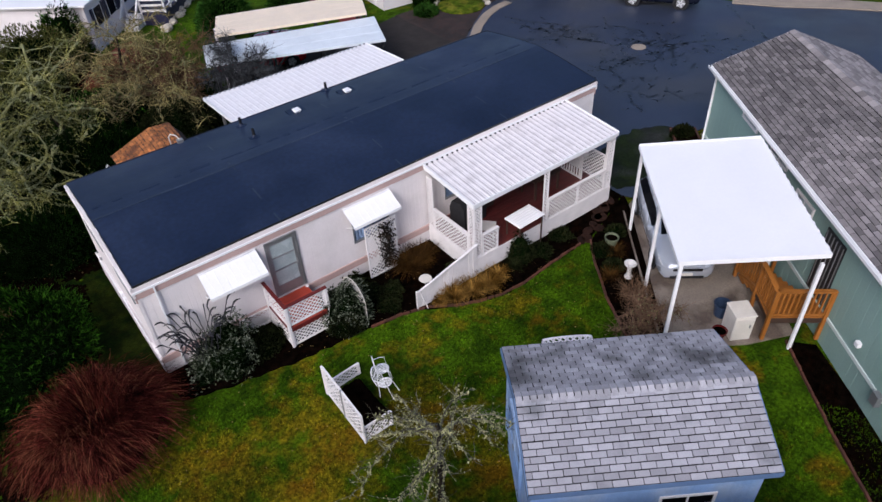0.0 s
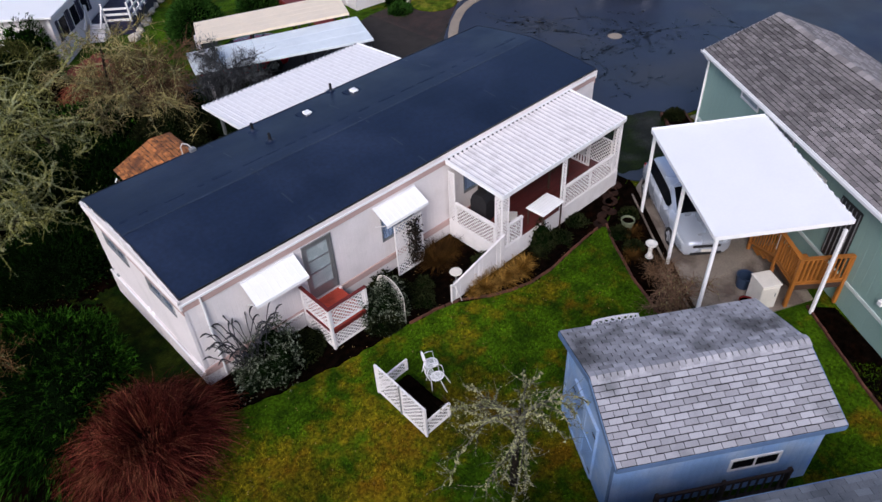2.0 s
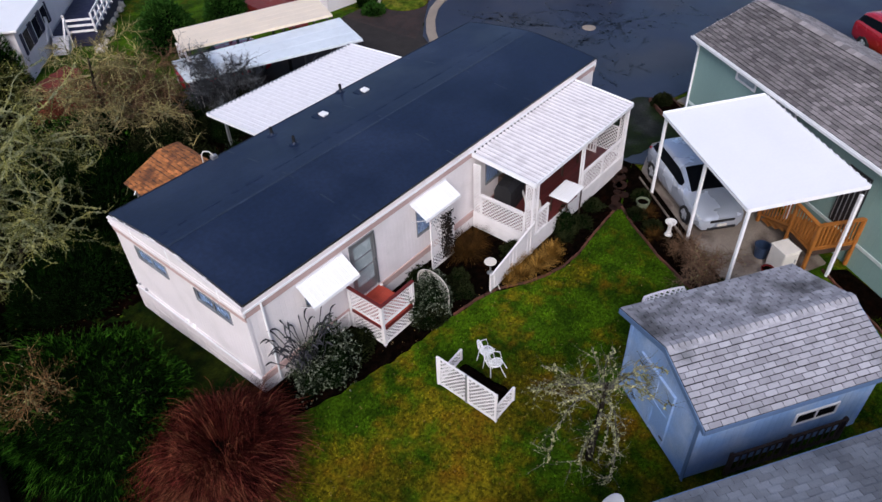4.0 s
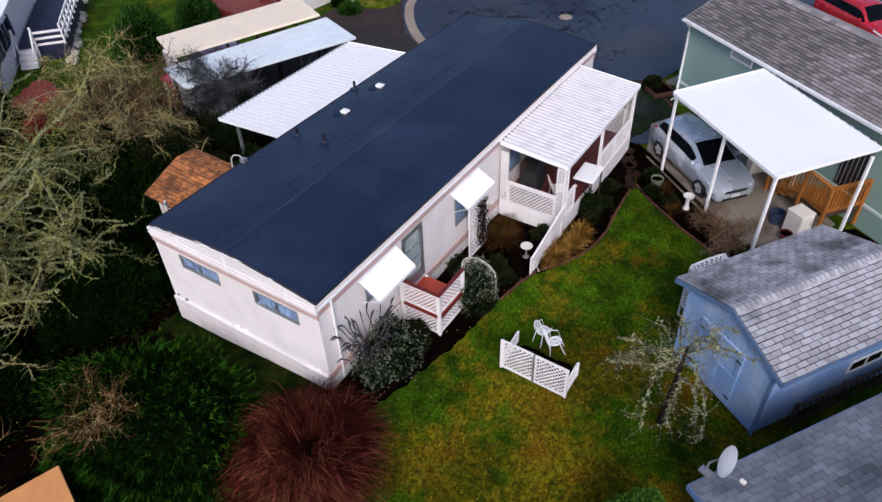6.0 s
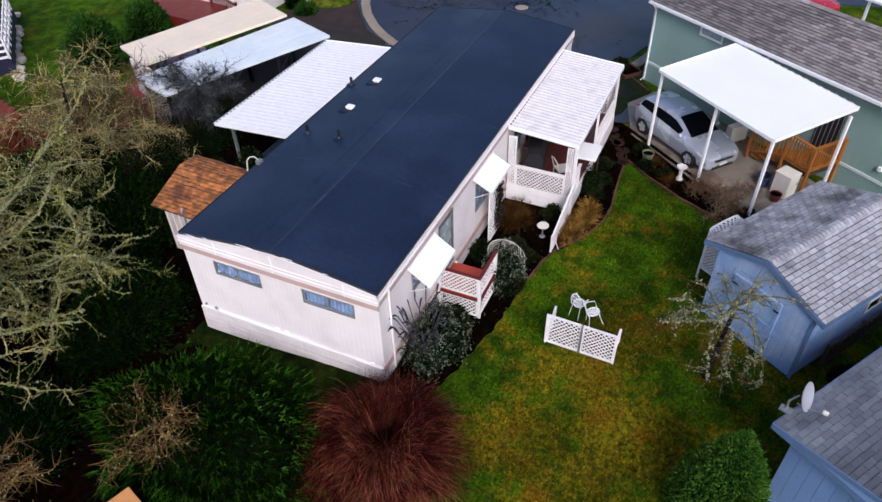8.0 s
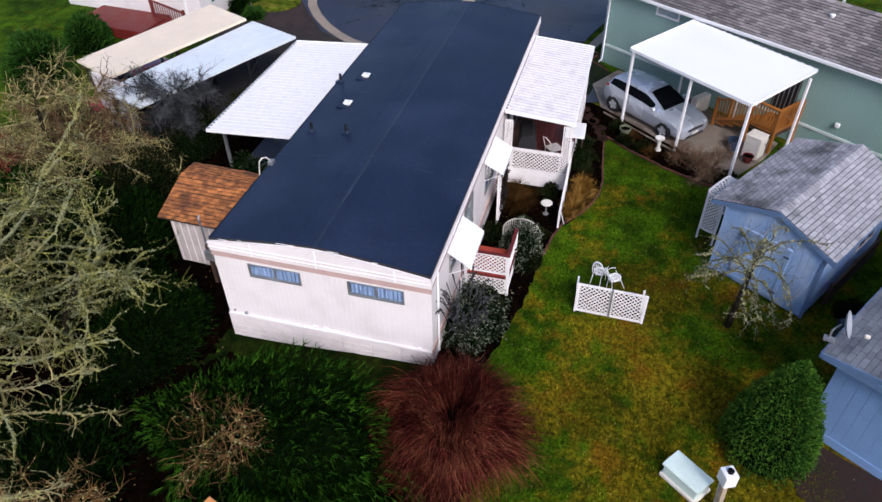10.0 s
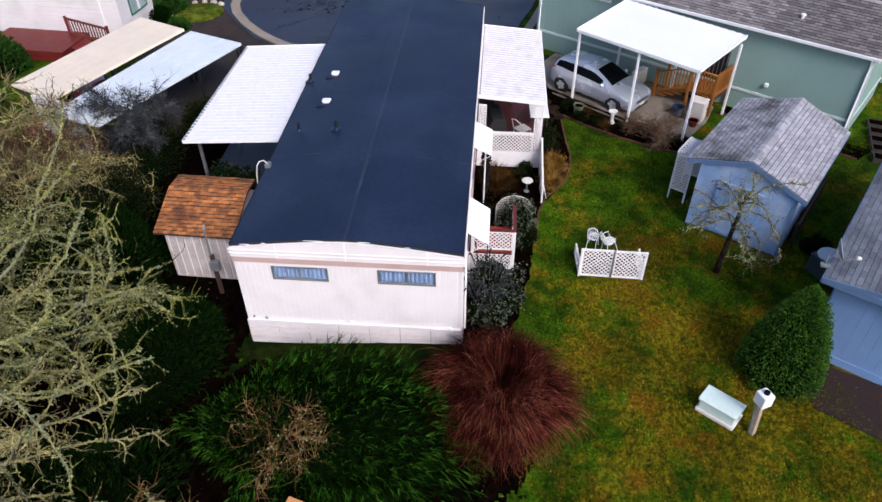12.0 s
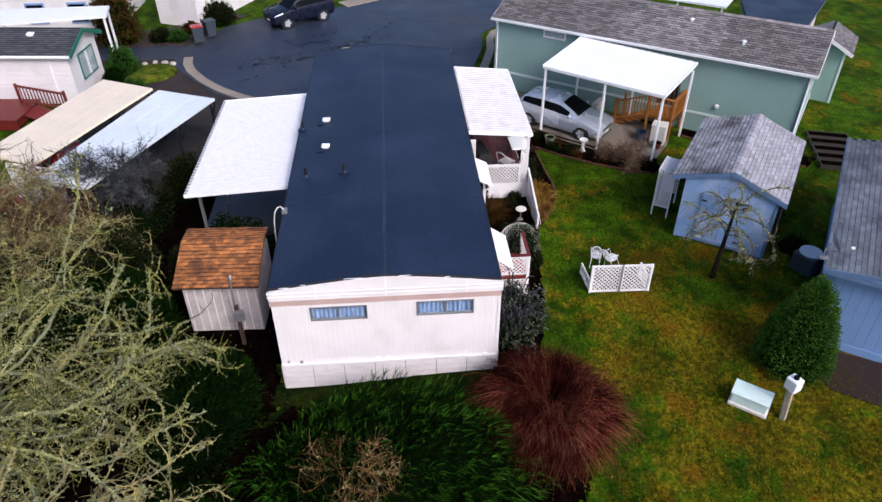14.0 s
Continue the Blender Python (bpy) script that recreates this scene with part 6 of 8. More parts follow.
# local x along the long eave, local y is away (-y local is into the house)
BL, BW, BE = 8.1, 6.0, 2.78
bw1 = part("wall", Geo().box(.02, -.06, 0, BL, -.03, BE), BLUE_HOUSE, bh)
for i in range(30):
    a, b = BL * i / 30, BL * (i + 1) / 30
    part("board", Geo().box(a + .003, -.03, 0, b - .003, -.0, BE), BLUE_HOUSE, bw1)
bw2 = part("wall", Geo().box(.03, -BW, 0, .06, -.06, BE), BLUE_HOUSE, bh)
for i in range(22):
    a, b = -BW * i / 22, -BW * (i + 1) / 22
    part("board", Geo().box(0, b + .003, 0, .03, a - .003, BE), BLUE_HOUSE, bw2)
part("core", Geo().box(.06, -BW, 0, BL, -.06, BE - .02), DARK, bh, "dark interior")
part("foundation", Geo().box(-.03, -BW, 0, .0, .03, .25).box(0, 0.0, 0, BL, .03, .25), BLUE_HOUSE, bh)
ov, rise = .35, .45
hx = BW / 2 + ov
bz = BE + .02
v = [(-ov, ov, bz), (BL + ov, ov, bz), (BL + ov, -BW - ov, bz), (-ov, -BW - ov, bz), (-ov, -BW / 2, bz + rise), (BL + ov, -BW / 2, bz + rise)]
v += [(p[0], p[1], p[2] - .08) for p in v[:4]]
broof = part("roof", Geo().add(v, [(0, 4, 5, 1), (1, 5, 2), (2, 5, 4, 3), (3, 4, 0), (0, 1, 7, 6), (3, 0, 6, 9), (1, 2, 8, 7), (6, 7, 8, 9)]), FELT, bh, "blue-grey shingle roof")


def hip_courses(eave0, eave1, up, shrink, slope, tab=.305, row=.143):
    """Shingle courses that get shorter towards the hips."""
    e0, e1, u = Vector(eave0), Vector(eave1), Vector(up).normalized()
    a = (e1 - e0).normalized()
    L = (e1 - e0).length
    rest_n = int(slope / row)
    for r in range(rest_n):
        inset = shrink * r * row / slope
        if L - 2 * inset > tab:
            yield e0 + a * inset + u * (r * row), a, u, L - 2 * inset


def hip_shingles(parent, eave0, eave1, up, shrink, slope, material, pieces):
    rnd = random.Random(9)
    rest = Geo()
    tab, row, th = .305, .143, .010
    box = [(.004, .002, .012), (tab - .004, .002, .012), (tab - .004, .002, .012 + th), (.004, .002, .012 + th), (.004, row - .006, .003), (tab - .004, row - .006, .003), (tab - .004, row - .006, .009), (.004, row - .006, .009)]
    faces = [(0, 1, 2, 3), (3, 2, 6, 7), (0, 3, 7, 4), (1, 5, 6, 2)]
    shared = Geo().add(box, faces).mesh("shingle", material)
    k = 0
    for r, (o, a, u, L) in enumerate(hip_courses(eave0, eave1, up, shrink, slope)):
        nrm = a.cross(u).normalized()
        base = Matrix((a, u, nrm)).transposed().to_4x4()
        x = (r % 2) * tab / 2 * .999
        while x < L - .03:
            m = Matrix.Translation(o + a * x + nrm * rnd.uniform(0, .004)) @ base @ Matrix.Diagonal((min(tab, L - x) / tab, 1, 1, 1))
            if k < pieces and x > L - 5.5:
                ob = new("shingle", shared)
                ob.parent, ob.matrix_basis = parent, m
                k += 1
            else:
                rest.add(box, faces, m)
            x += tab
    part("shingle_course", rest, material, parent, kind="stuff")


sl = math.hypot(hx, rise)
hip_shingles(broof, (BL + ov, ov, bz), (-ov, ov, bz), (0, -hx, rise), 0, sl, SHINGLE_C, 150)
part("gable_board", Geo().prism([(ov, bz - .08), (-BW / 2, bz + rise - .02), (-BW - ov, bz - .08)], -ov - .014, -ov - .003, lambda p, q, s: (s, p, q)), BLUE_HOUSE, bh)
for ya in (ov, -BW - ov):
    part("barge_board", Geo().beam((-ov - .03, ya, bz - .03), (-ov - .03, -BW / 2, bz + rise - .03), .03, .12), BLUE_DARK, bh)
part("fascia", Geo().box(-ov - .02, ov - .0, bz - .14, BL + ov, ov + .025, bz + .01).box(-ov - .025, -BW - ov, bz - .14, -ov, ov, bz + .01), BLUE_DARK, bh)


def dish():
    d = thing("satellite_dish", 2.84, 5.36, 2.86, -107, "pale grey satellite dish on the shingle roof", "satellite dish")
    g = Geo()
    rings, sides = 6, 24
    for i in range(rings + 1):
        r = .33 * i / rings
        for j in range(sides):
            a = 2 * math.pi * j / sides
            g.v.append((r * math.cos(a) * .9, r * math.sin(a), .09 * (r / .33) ** 2))
    for i in range(rings):
        for j in range(sides):
            q = (j + 1) % sides
            g.f.append((i * sides + j, i * sides + q, (i + 1) * sides + q, (i + 1) * sides + j))
    tilt = pose(.16, .16, .42, 0, 66, 0)
    part("reflector", g, mat("dull_grey_dish", (.30, .32, .36), .5, vary=.06), d, smooth=True, m=tilt)
    part("arm", Geo().tube([(.12, .12, .2), (.3, .1, .17), (.62, .06, .36)], .014, 6), GREY_METAL, d)
    part("feed_horn", Geo().box(.58, .02, .33, .7, .1, .42, bevel=.02), CREAM, d)
    part("mast", Geo().tube([(0, 0, -.02), (-.02, .05, .22), (.1, .14, .4)], .024, 8), GREY_METAL, d)
    part("foot", Geo().box(-.12, -.08, -.03, .12, .08, .02), GREY_METAL, d)


dish()
aw = thing("condenser_unit", 5.8, 3.5, 0, 28, "grey round-grilled condenser unit on the grass", "condenser")
part("casing", Geo().box(-.38, -.38, .05, .38, .38, .72, bevel=.03), BINGREY, aw)
part("grille", Geo().lathe([(.26, .72), (.26, .75), (.24, .76), (.02, .74)], 22), BLACK, aw)
part("ring", Geo().lathe([(.27, .72), (.37, .74), (.36, .78), (.27, .77)], 22), PALE_METAL, aw)

# ---- orange-roofed store in the shrubs ----
os_ = thing("plywood_store", -4.26, 17.34, slope_z(-4.2, 17.3), -18, "small store with flat orange plywood roof", "shed")
part("body", Geo().box(-1.85, -.72, 0, .6, .72, 1.11), BROWN_WOOD, os_)
part("roof", Geo().box(-1.95, -.8, 1.11, .66, .8, 1.17, bevel=.01), PLY, os_)

# ---- neighbour's two long carports ----
def flat_carport(name, corners, z, material, label, posts=4, n=5):
    """A flat roof through four plan corners (near-left, near-right, far-right, far-left)."""
    cx, cy = sum(c[0] for c in corners) / 4, sum(c[1] for c in corners) / 4
    r = thing(name, cx, cy, 0, 0, label, "carport")
    A, B, C, D = [Vector((x - cx, y - cy, z)) for x, y in corners]
    for i in range(n):
        t0, t1 = i / n, (i + 1) / n
        for u0, u1, h in ((t0, t0 + (t1 - t0) * .04, .006), (t0 + (t1 - t0) * .04, t1, 0)):
            q = [A.lerp(D, u0), A.lerp(D, u1), B.lerp(C, u1), B.lerp(C, u0)]
            g = Geo()
            g.add([p + Vector((0, 0, h)) for p in q] + [p - Vector((0, 0, .02)) for p in q], [(3, 2, 1, 0), (4, 5, 6, 7), (0, 1, 5, 4), (1, 2, 6, 5), (2, 3, 7, 6), (3, 0, 4, 7)])
            part("seam_rib" if h else "roof_pan", g, material, r)
    for p, q in ((A, B), (B, C), (C, D), (D, A)):
        part("roof_edge", Geo().beam(p - Vector((0, 0, .06)), q - Vector((0, 0, .06)), .04, .08), material, r)
    for e0, e1 in ((A, B), (D, C)):
        for i in range(posts):
            p = e0.lerp(e1, .04 + .92 * i / (posts - 1))
            part("post", Geo().beam((p.x, p.y, 0), (p.x, p.y, z - .1), .09, .09), BLACK, r)
            part("brace", Geo().beam((p.x, p.y, z - .8), tuple(e0.lerp(e1, min(1, .04 + .92 * i / (posts - 1) + .08)) - Vector((0, 0, .12))), .06, .06), BLACK, r)
    return r


flat_carport("grey_carport", [(9.45, 27.75), (16.55, 24.75), (17.65, 27.35), (10.15, 29.85)], 2.2, PALE_METAL, "long pale blue-white flat carport roof", n=3)
flat_carport("cream_carport", [(10.85, 30.0), (17.35, 27.5), (18.5, 29.9), (11.85, 32.2)], 2.42, BEIGE_METAL, "long cream flat carport roof")
sheet("carport_drive", [(9.6, 27.4), (13.6, 25.4), (14.6, 24.2), (21.0, 24.2), (23.4, 27.4), (21.4, 31.4), (19.5, 31.0), (12, 32.5)], .026, mat("shaded_old_asphalt", (.035, .031, .029), .8, vary=.3, scale=2, spec=.1), "dark wet drive under the carports", "driveway")
ws = thing("storage_wall", 10.9, 30.0, 0, math.degrees(math.atan2(2.1, .7)), "white store wall under the cream carport", "wall")
part("panel", Geo().box(-1.0, -.05, 0, 1.2, .05, 2.3), WHITE, ws)

# ---- white house with green trim ----
TRIMGREEN = mat("dark_green_trim", (0.02, 0.14, 0.09), 0.5, vary=0.1)
wg = thing("white_house", 24.6, 32.32, 0, 85, "white house with grey roof and green gable trim", "house")
# local x points away along the ridge, local y towards the carports
part("wall", Geo().box(0, 0, 0, 9, 3.1, 2.55), WHITE, wg)
part("gable_wall", Geo().prism([(0, 2.55), (3.1, 2.55), (1.55, 3.16)], 0, .1, lambda p, q, s: (s, p, q)), WHITE, wg)
SHINGLE_D = mat("dark_slate_shingle", (.062, .066, .075), .85, vary=.2, scale=1.2, fine=60, bump=.2, island=.35)
for lo, hi in (((-.25, 2.5), (1.55, 3.2)), ((3.35, 2.5), (1.55, 3.2))):
    slab = Geo().add([(s, p, q + d) for s in (-.3, 9.2) for p, q, d in ((lo[0], lo[1], 0), (hi[0], hi[1], 0), (hi[0], hi[1], .07), (lo[0], lo[1], .07))], [(0, 3, 2, 1), (4, 5, 6, 7), (0, 1, 5, 4), (1, 2, 6, 5), (2, 3, 7, 6), (3, 0, 4, 7)])
    rf = part("roof", slab, FELT, wg, "dark grey shingle roof")
    shingles(rf, (-.3, lo[0], lo[1] + .07), (1, 0, 0), (0, hi[0] - lo[0], hi[1] - lo[1]), 9.5, math.hypot(hi[0] - lo[0], hi[1] - lo[1]), SHINGLE_D, pieces=0)
    part("barge_board", Geo().beam((-.33, lo[0], lo[1] - .03), (-.33, hi[0], hi[1] - .03), .05, .2), TRIMGREEN, wg)
part("gutter", Geo().box(-.3, 3.35, 2.42, 9.2, 3.44, 2.55, bevel=.02), WHITE_METAL, wg, "white eave gutter")
part("downspout", Geo().beam((.9, 3.15, .1), (.9, 3.15, 2.5), .08, .06), WHITE_METAL, wg)
for x, y in ((2.0, 2.0), (4.6, 2.1)):
    part("roof_vent", Geo().box(x - .16, y - .14, 2.8, x + .16, y + .14, 3.36 - (y - 1.55) * .389, bevel=.02), WHITE_METAL, wg)
for i in range(10):
    part("lap_board", Geo().box(-.02, 3.1, .12 + i * .23, 9.0, 3.13, .32 + i * .23), WHITE, wg)
wdw = part("window", Geo().box(-.05, .55, .85, -.003, .62, 2.15).box(-.05, 2.08, .85, -.003, 2.15, 2.15).box(-.05, .62, .85, -.003, 2.08, .92).box(-.05, .62, 2.08, -.003, 2.08, 2.15), TRIMGREEN, wg, "green framed window")
part("mullion", Geo().box(-.06, 1.27, .92, -.003, 1.43, 2.08), WHITE_WOOD, wdw)
for y0, y1 in ((.62, 1.27), (1.43, 2.08)):
    part("pane", Geo().box(-.03, y0, .92, -.012, y1, 2.08), PALEGLASS, wdw, "pale reflective glass pane")
DECKRED = mat("dark_red_deck_paint", (.15, .016, .012), .5, vary=.2, scale=3, fine=25)
rd = thing("red_deck", 21.2, 34.2, 0, 85, "red painted deck with a slatted ramp railing", "deck")
for i in range(17):
    part("board", Geo().box(0, .12 + i * .14, .46, 4.4, .25 + i * .14, .5), DECKRED, rd)
part("joists", Geo().box(.05, .15, .1, 4.35, 2.45, .455), MAROON, rd)
for i in range(4):
    part("skirt_board", Geo().box(-.02, 2.5, .03 + i * .11, 4.4, 2.54, .12 + i * .11), DECKRED, rd)
part("ramp", Geo().beam((.1, 1.15, .43), (-2.0, 1.95, .06), 1.05, .06), DECKRED, rd)
for y, za, zb in ((0.0, 1.35, 1.3), (-.08, .62, .57)):
    part("handrail" if y == 0 else "bottom_rail", Geo().beam((.76, .52, za), (-1.92, 1.34, zb), .1, .07), DECKRED, rd)
for i in range(15):
    t = i / 14
    x, y = .76 - 2.68 * t, .52 + .82 * t
    part("baluster", Geo().box(x - .02, y - .02, .6 - .03 * t, x + .02, y + .02, 1.34 - .05 * t), DECKRED, rd)
for x, y in ((.76, .52), (-1.92, 1.34)):
    part("post", Geo().box(x - .05, y - .05, .03, x + .05, y + .05, 1.45), DECKRED, rd)
# ---- white house with a navy porch awning, far corner ----
NAVYC = mat("navy_canvas", (0.009, 0.010, 0.038), 0.6, vary=0.2)
nv = thing("far_white_house", 7.3, 38.2, 0, 49.5, "white house with flat white roof and dark shutters", "house")
part("wall", Geo().box(0, 0, 0, 12, 6, 2.5), WHITE, nv)
part("roof", Geo().box(-.3, -.3, 2.5, 12.3, 6.3, 2.62, bevel=.02), WHITE_METAL, nv)
for i in range(3):
    w = part("window", Geo().box(.7 + i * 1.5, -.05, 1.1, 1.6 + i * 1.5, -.003, 2.1), WHITE_WOOD, nv, "white framed window with dark shutters")
    part("pane", Geo().box(.78 + i * 1.5, -.07, 1.15, 1.52 + i * 1.5, -.051, 2.05), DARKGLASS, w)
    part("shutter", Geo().box(.45 + i * 1.5, -.06, 1.1, .68 + i * 1.5, -.003, 2.1), NAVYC, w)
    part("shutter", Geo().box(1.62 + i * 1.5, -.06, 1.1, 1.85 + i * 1.5, -.003, 2.1), NAVYC, w)
_np = Matrix.Translation((7.3, 38.2, 0)) @ pose(0, 0, 0, 0, 0, 49.5) @ Vector((3.7, -.1, 0))
fp = thing("navy_porch", _np.x, _np.y, 0, 49.5, "navy floored porch with white railings and steps", "porch")
part("deck", Geo().box(0, -2.3, 0, 7, -.03, .7), NAVYC, fp)
for i in range(9):
    part("post", Geo().box(.0 + i * .85, -2.34, .2, .09 + i * .85, -2.25, 1.7), WHITE_WOOD, fp)
for z in (.85, 1.2, 1.6):
    part("rail", Geo().box(0, -2.33, z, 7, -2.27, z + .09), WHITE_WOOD, fp)
for z in (.75, 1.05, 1.35):
    part("rail", Geo().box(-.04, -2.25, z, .04, -1.0, z + .1), WHITE_WOOD, fp)
for y in (-.95, -.1):
    part("stair_rail", Geo().beam((-.9, y, .7), (.1, y, 1.6), .08, .1), WHITE_WOOD, fp)
    part("post", Geo().box(-.04, y - .05, 0, .05, y + .05, 1.7), WHITE_WOOD, fp)
for i in range(4):
    part("step", Geo().box(-.9 + i * .22, -.92, 0, -.68 + i * .22, -.12, .17 * (i + 1)), WHITE_WOOD, fp)
part("skirt", Geo().box(-.05, -2.36, 0, 0, -1.0, .68), NAVYC, fp)
part("skirt", Geo().box(0, -2.37, 0, 7, -2.345, .68), NAVYC, fp)
ROCK = mat("pale_border_stone", (.42, .38, .31), .8, vary=.25, scale=5, fine=30, bump=.3, objvar=.3)
rr = random.Random(33)
rb = thing("rock_border", 13.5, 41.8, 0, 0, "border of pale rough stones beside the grass", "rock border")
for i in range(34):
    g = Geo()
    t = i / 33
    cx, cy = 11.1 + 5.2 * t - 13.5 + rr.uniform(-.25, .25), 38.6 + 6.8 * t - 41.8 + rr.uniform(-.25, .25)
    s = rr.uniform(.18, .36)
    bm = bmesh.new()
    bmesh.ops.create_icosphere(bm, subdivisions=1, radius=s)
    for v in bm.verts:
        v.co *= rr.uniform(.75, 1.15)
        v.co.z *= .7
    bm.verts.index_update()
    g.add([v.co[:] for v in bm.verts], [[v.index for v in f.verts] for f in bm.faces])
    bm.free()
    part("stone", g, ROCK, rb, m=pose(cx, cy, s * .35))

# ---- far side of the turning circle ----
fc = thing("white_flat_carport", 27.2, 35.2, 0, 0, "white flat carport roof behind the gabled house", "carport")
part("roof_pan", Geo().add([(x - 27.2, y - 35.2, z) for z in (2.6, 2.72) for x, y in ((25.6, 38.4), (26.6, 32.2), (28.4, 32.6), (28.2, 38.6))], [(0, 1, 2, 3), (7, 6, 5, 4), (0, 4, 5, 1), (1, 5, 6, 2), (2, 6, 7, 3), (3, 7, 4, 0)]), WHITE_METAL, fc)
for x, y in ((-.5, -2.8), (1.0, -2.5), (.9, 3.2)):
    part("post", Geo().box(x - .05, y - .05, 0, x + .05, y + .05, 2.6), WHITE_METAL, fc)
ff = thing("pale_far_house", 33.5, 39.5, 0, 0, "large white house beyond the carport", "house")
part("wall", Geo().box(-2.5, -5.5, 0, 5, 8, 3.0), WHITE, ff)
part("roof", Geo().prism([(-3, 2.95), (5.5, 2.95), (1.2, 4.3)], -6, 8.5, lambda p, q, s: (p, s, q)), SHINGLE_C, ff)
for y in (-4.6, -2.2):
    w = part("window", Geo().box(-2.56, y, 1.0, -2.503, y + 1.1, 2.2), BLUE_HOUSE, ff, "blue-grey window")
    part("pane", Geo().box(-2.58, y + .1, 1.1, -2.561, y + 1.0, 2.1), DARKGLASS, w)
fw = thing("distant_white_house", 32.4, 29.0, 0, -24, "white house beyond the turning circle", "house")
part("wall", Geo().box(0, 0, 0, 8, 3.0, 2.8), WHITE, fw)
part("roof", Geo().prism([(-.4, 2.75), (3.4, 2.75), (1.5, 3.9)], -.4, 8.4, lambda p, q, s: (s, p, q)), SHINGLE_C, fw)
for x in (2.6, 5):
    w = part("window", Geo().box(x, -.06, 1.0, x + 1.1, -.003, 2.1), GREY_METAL, fw, "dark window")
    part("pane", Geo().box(x + .08, -.08, 1.08, x + 1.02, -.061, 2.02), DARKGLASS, w)
part("wall_cooler", Geo().box(.9, -.4, 1.3, 1.7, -.003, 1.85, bevel=.03), CREAM, fw, "white boxed air conditioner")
part("cooler_grille", Geo().box(.98, -.42, 1.36, 1.3, -.401, 1.78), GREY_METAL, fw)
def wheelie_bin(x, y, rz, body, lid, lab):
    b = thing("wheelie_bin", x, y, .03, rz, lab, "bin", "bins at the kerb")
    part("body", Geo().add([(sx * w, sy * w * 1.1, z) for z, w in ((.08, .22), (.95, .29)) for sx, sy in ((-1, -1), (1, -1), (1, 1), (-1, 1))], [(0, 3, 2, 1), (4, 5, 6, 7), (0, 1, 5, 4), (1, 2, 6, 5), (2, 3, 7, 6), (3, 0, 4, 7)]), body, b)
    part("lid", Geo().box(-.31, -.35, .95, .31, .35, 1.03, bevel=.03), lid, b)
    for sx in (-.24, .24):
        part("wheel", Geo().lathe([(.1, -.03), (.1, .03), (.02, .03)], 12), TYRE, b, m=pose(sx, .3, .1, 0, 90, 0))


wheelie_bin(29.75, 28.5, 20, BINGREY, REDP, "grey wheelie bin with bright red lid")
wheelie_bin(30.75, 28.0, 35, BINGREY, BINGREY, "dark grey wheelie bin at the kerb")
# behind the green house
bk = thing("rear_carport", 24.6, -1.2, 0, math.degrees(math.atan2(-.821, -.570)), "white flat carport behind the green house", "carport")
part("roof_pan", Geo().box(-5.2, -1.5, 3.2, -.1, 1.8, 3.3), WHITE_METAL, bk)
for x in (-5, -2.6, -.3):
    part("post", Geo().box(x - .05, -1.4, 0, x + .05, -1.3, 3.2), WHITE_METAL, bk)
bb2 = thing("dark_roofed_house", 23.8, -3.4, 0, 0, "house with low blue-black roof behind the green house", "house")


def slab_between(k, z0, z1):
    """A block over the four plan corners of the dark-roofed house, shrunk by k."""
    c = [((x - 23.8) * k, (y + 3.4) * k) for x, y in ((22.3, -1.0), (25.9, -2.2), (25.6, -6.9), (21.3, -3.6))]
    return Geo().add([(x, y, z) for z in (z0, z1) for x, y in c], [(3, 2, 1, 0), (4, 5, 6, 7), (0, 1, 5, 4), (1, 2, 6, 5), (2, 3, 7, 6), (3, 0, 4, 7)][::-1])


part("wall", slab_between(.9, 0, 2.8), mat("pale_grey_siding", (.55, .55, .56), .6, vary=.06), bb2)
part("roof", slab_between(1.0, 2.8, 2.95), MEMBRANE, bb2)
part("roof_edge", slab_between(1.02, 2.72, 2.8), GREY_METAL, bb2)
BED_BOARD = mat("wet_grey_brown_board", (.035, .028, .024), .8, vary=.3, scale=5, fine=30)
for i in range(5):
    rb = thing("raised_bed", 15.0 - i * .66, -2.2 + i * .2, 0, 73, "low timber raised bed with dark soil", "raised bed", "raised beds")
    for a, b, c, d in ((-.85, -.245, .85, -.22), (-.85, .22, .85, .245), (-.85, -.22, -.81, .22), (.81, -.22, .85, .22)):
        part("board", Geo().box(a, b, 0, c, d, .2), BED_BOARD, rb)
    part("earth", Geo().box(-.81, -.22, 0, .81, .22, .17), SOIL, rb)

orn = thing("garden_ornament", 8.78, 27.97, 0, 20, "small pink and white garden ornament", "ornament")
part("base", Geo().lathe([(.12, 0), (.1, .12), (.05, .16)], 10), STONE_WHITE, orn)
part("figure", Geo().lathe([(.05, .15), (.16, .24), (.14, .34), (.03, .38)], 10), mat("faded_pink_plastic", (.55, .12, .14), .5), orn, m=pose(.14, 0, .0, 0, 12, 0))
part("pinwheel", Geo().box(-.42, -.05, .12, -.1, .05, .2, bevel=.02), STONE_WHITE, orn)

# ---- plants ----
def leafmat(name, a, b, rough=0.6, island=0.45):
    return mat(name, a, rough, vary=0.15, scale=6, fine=30, second=b, mix_scale=2.5, mix_lo=.42, mix_hi=.58, island=island, spec=.012)


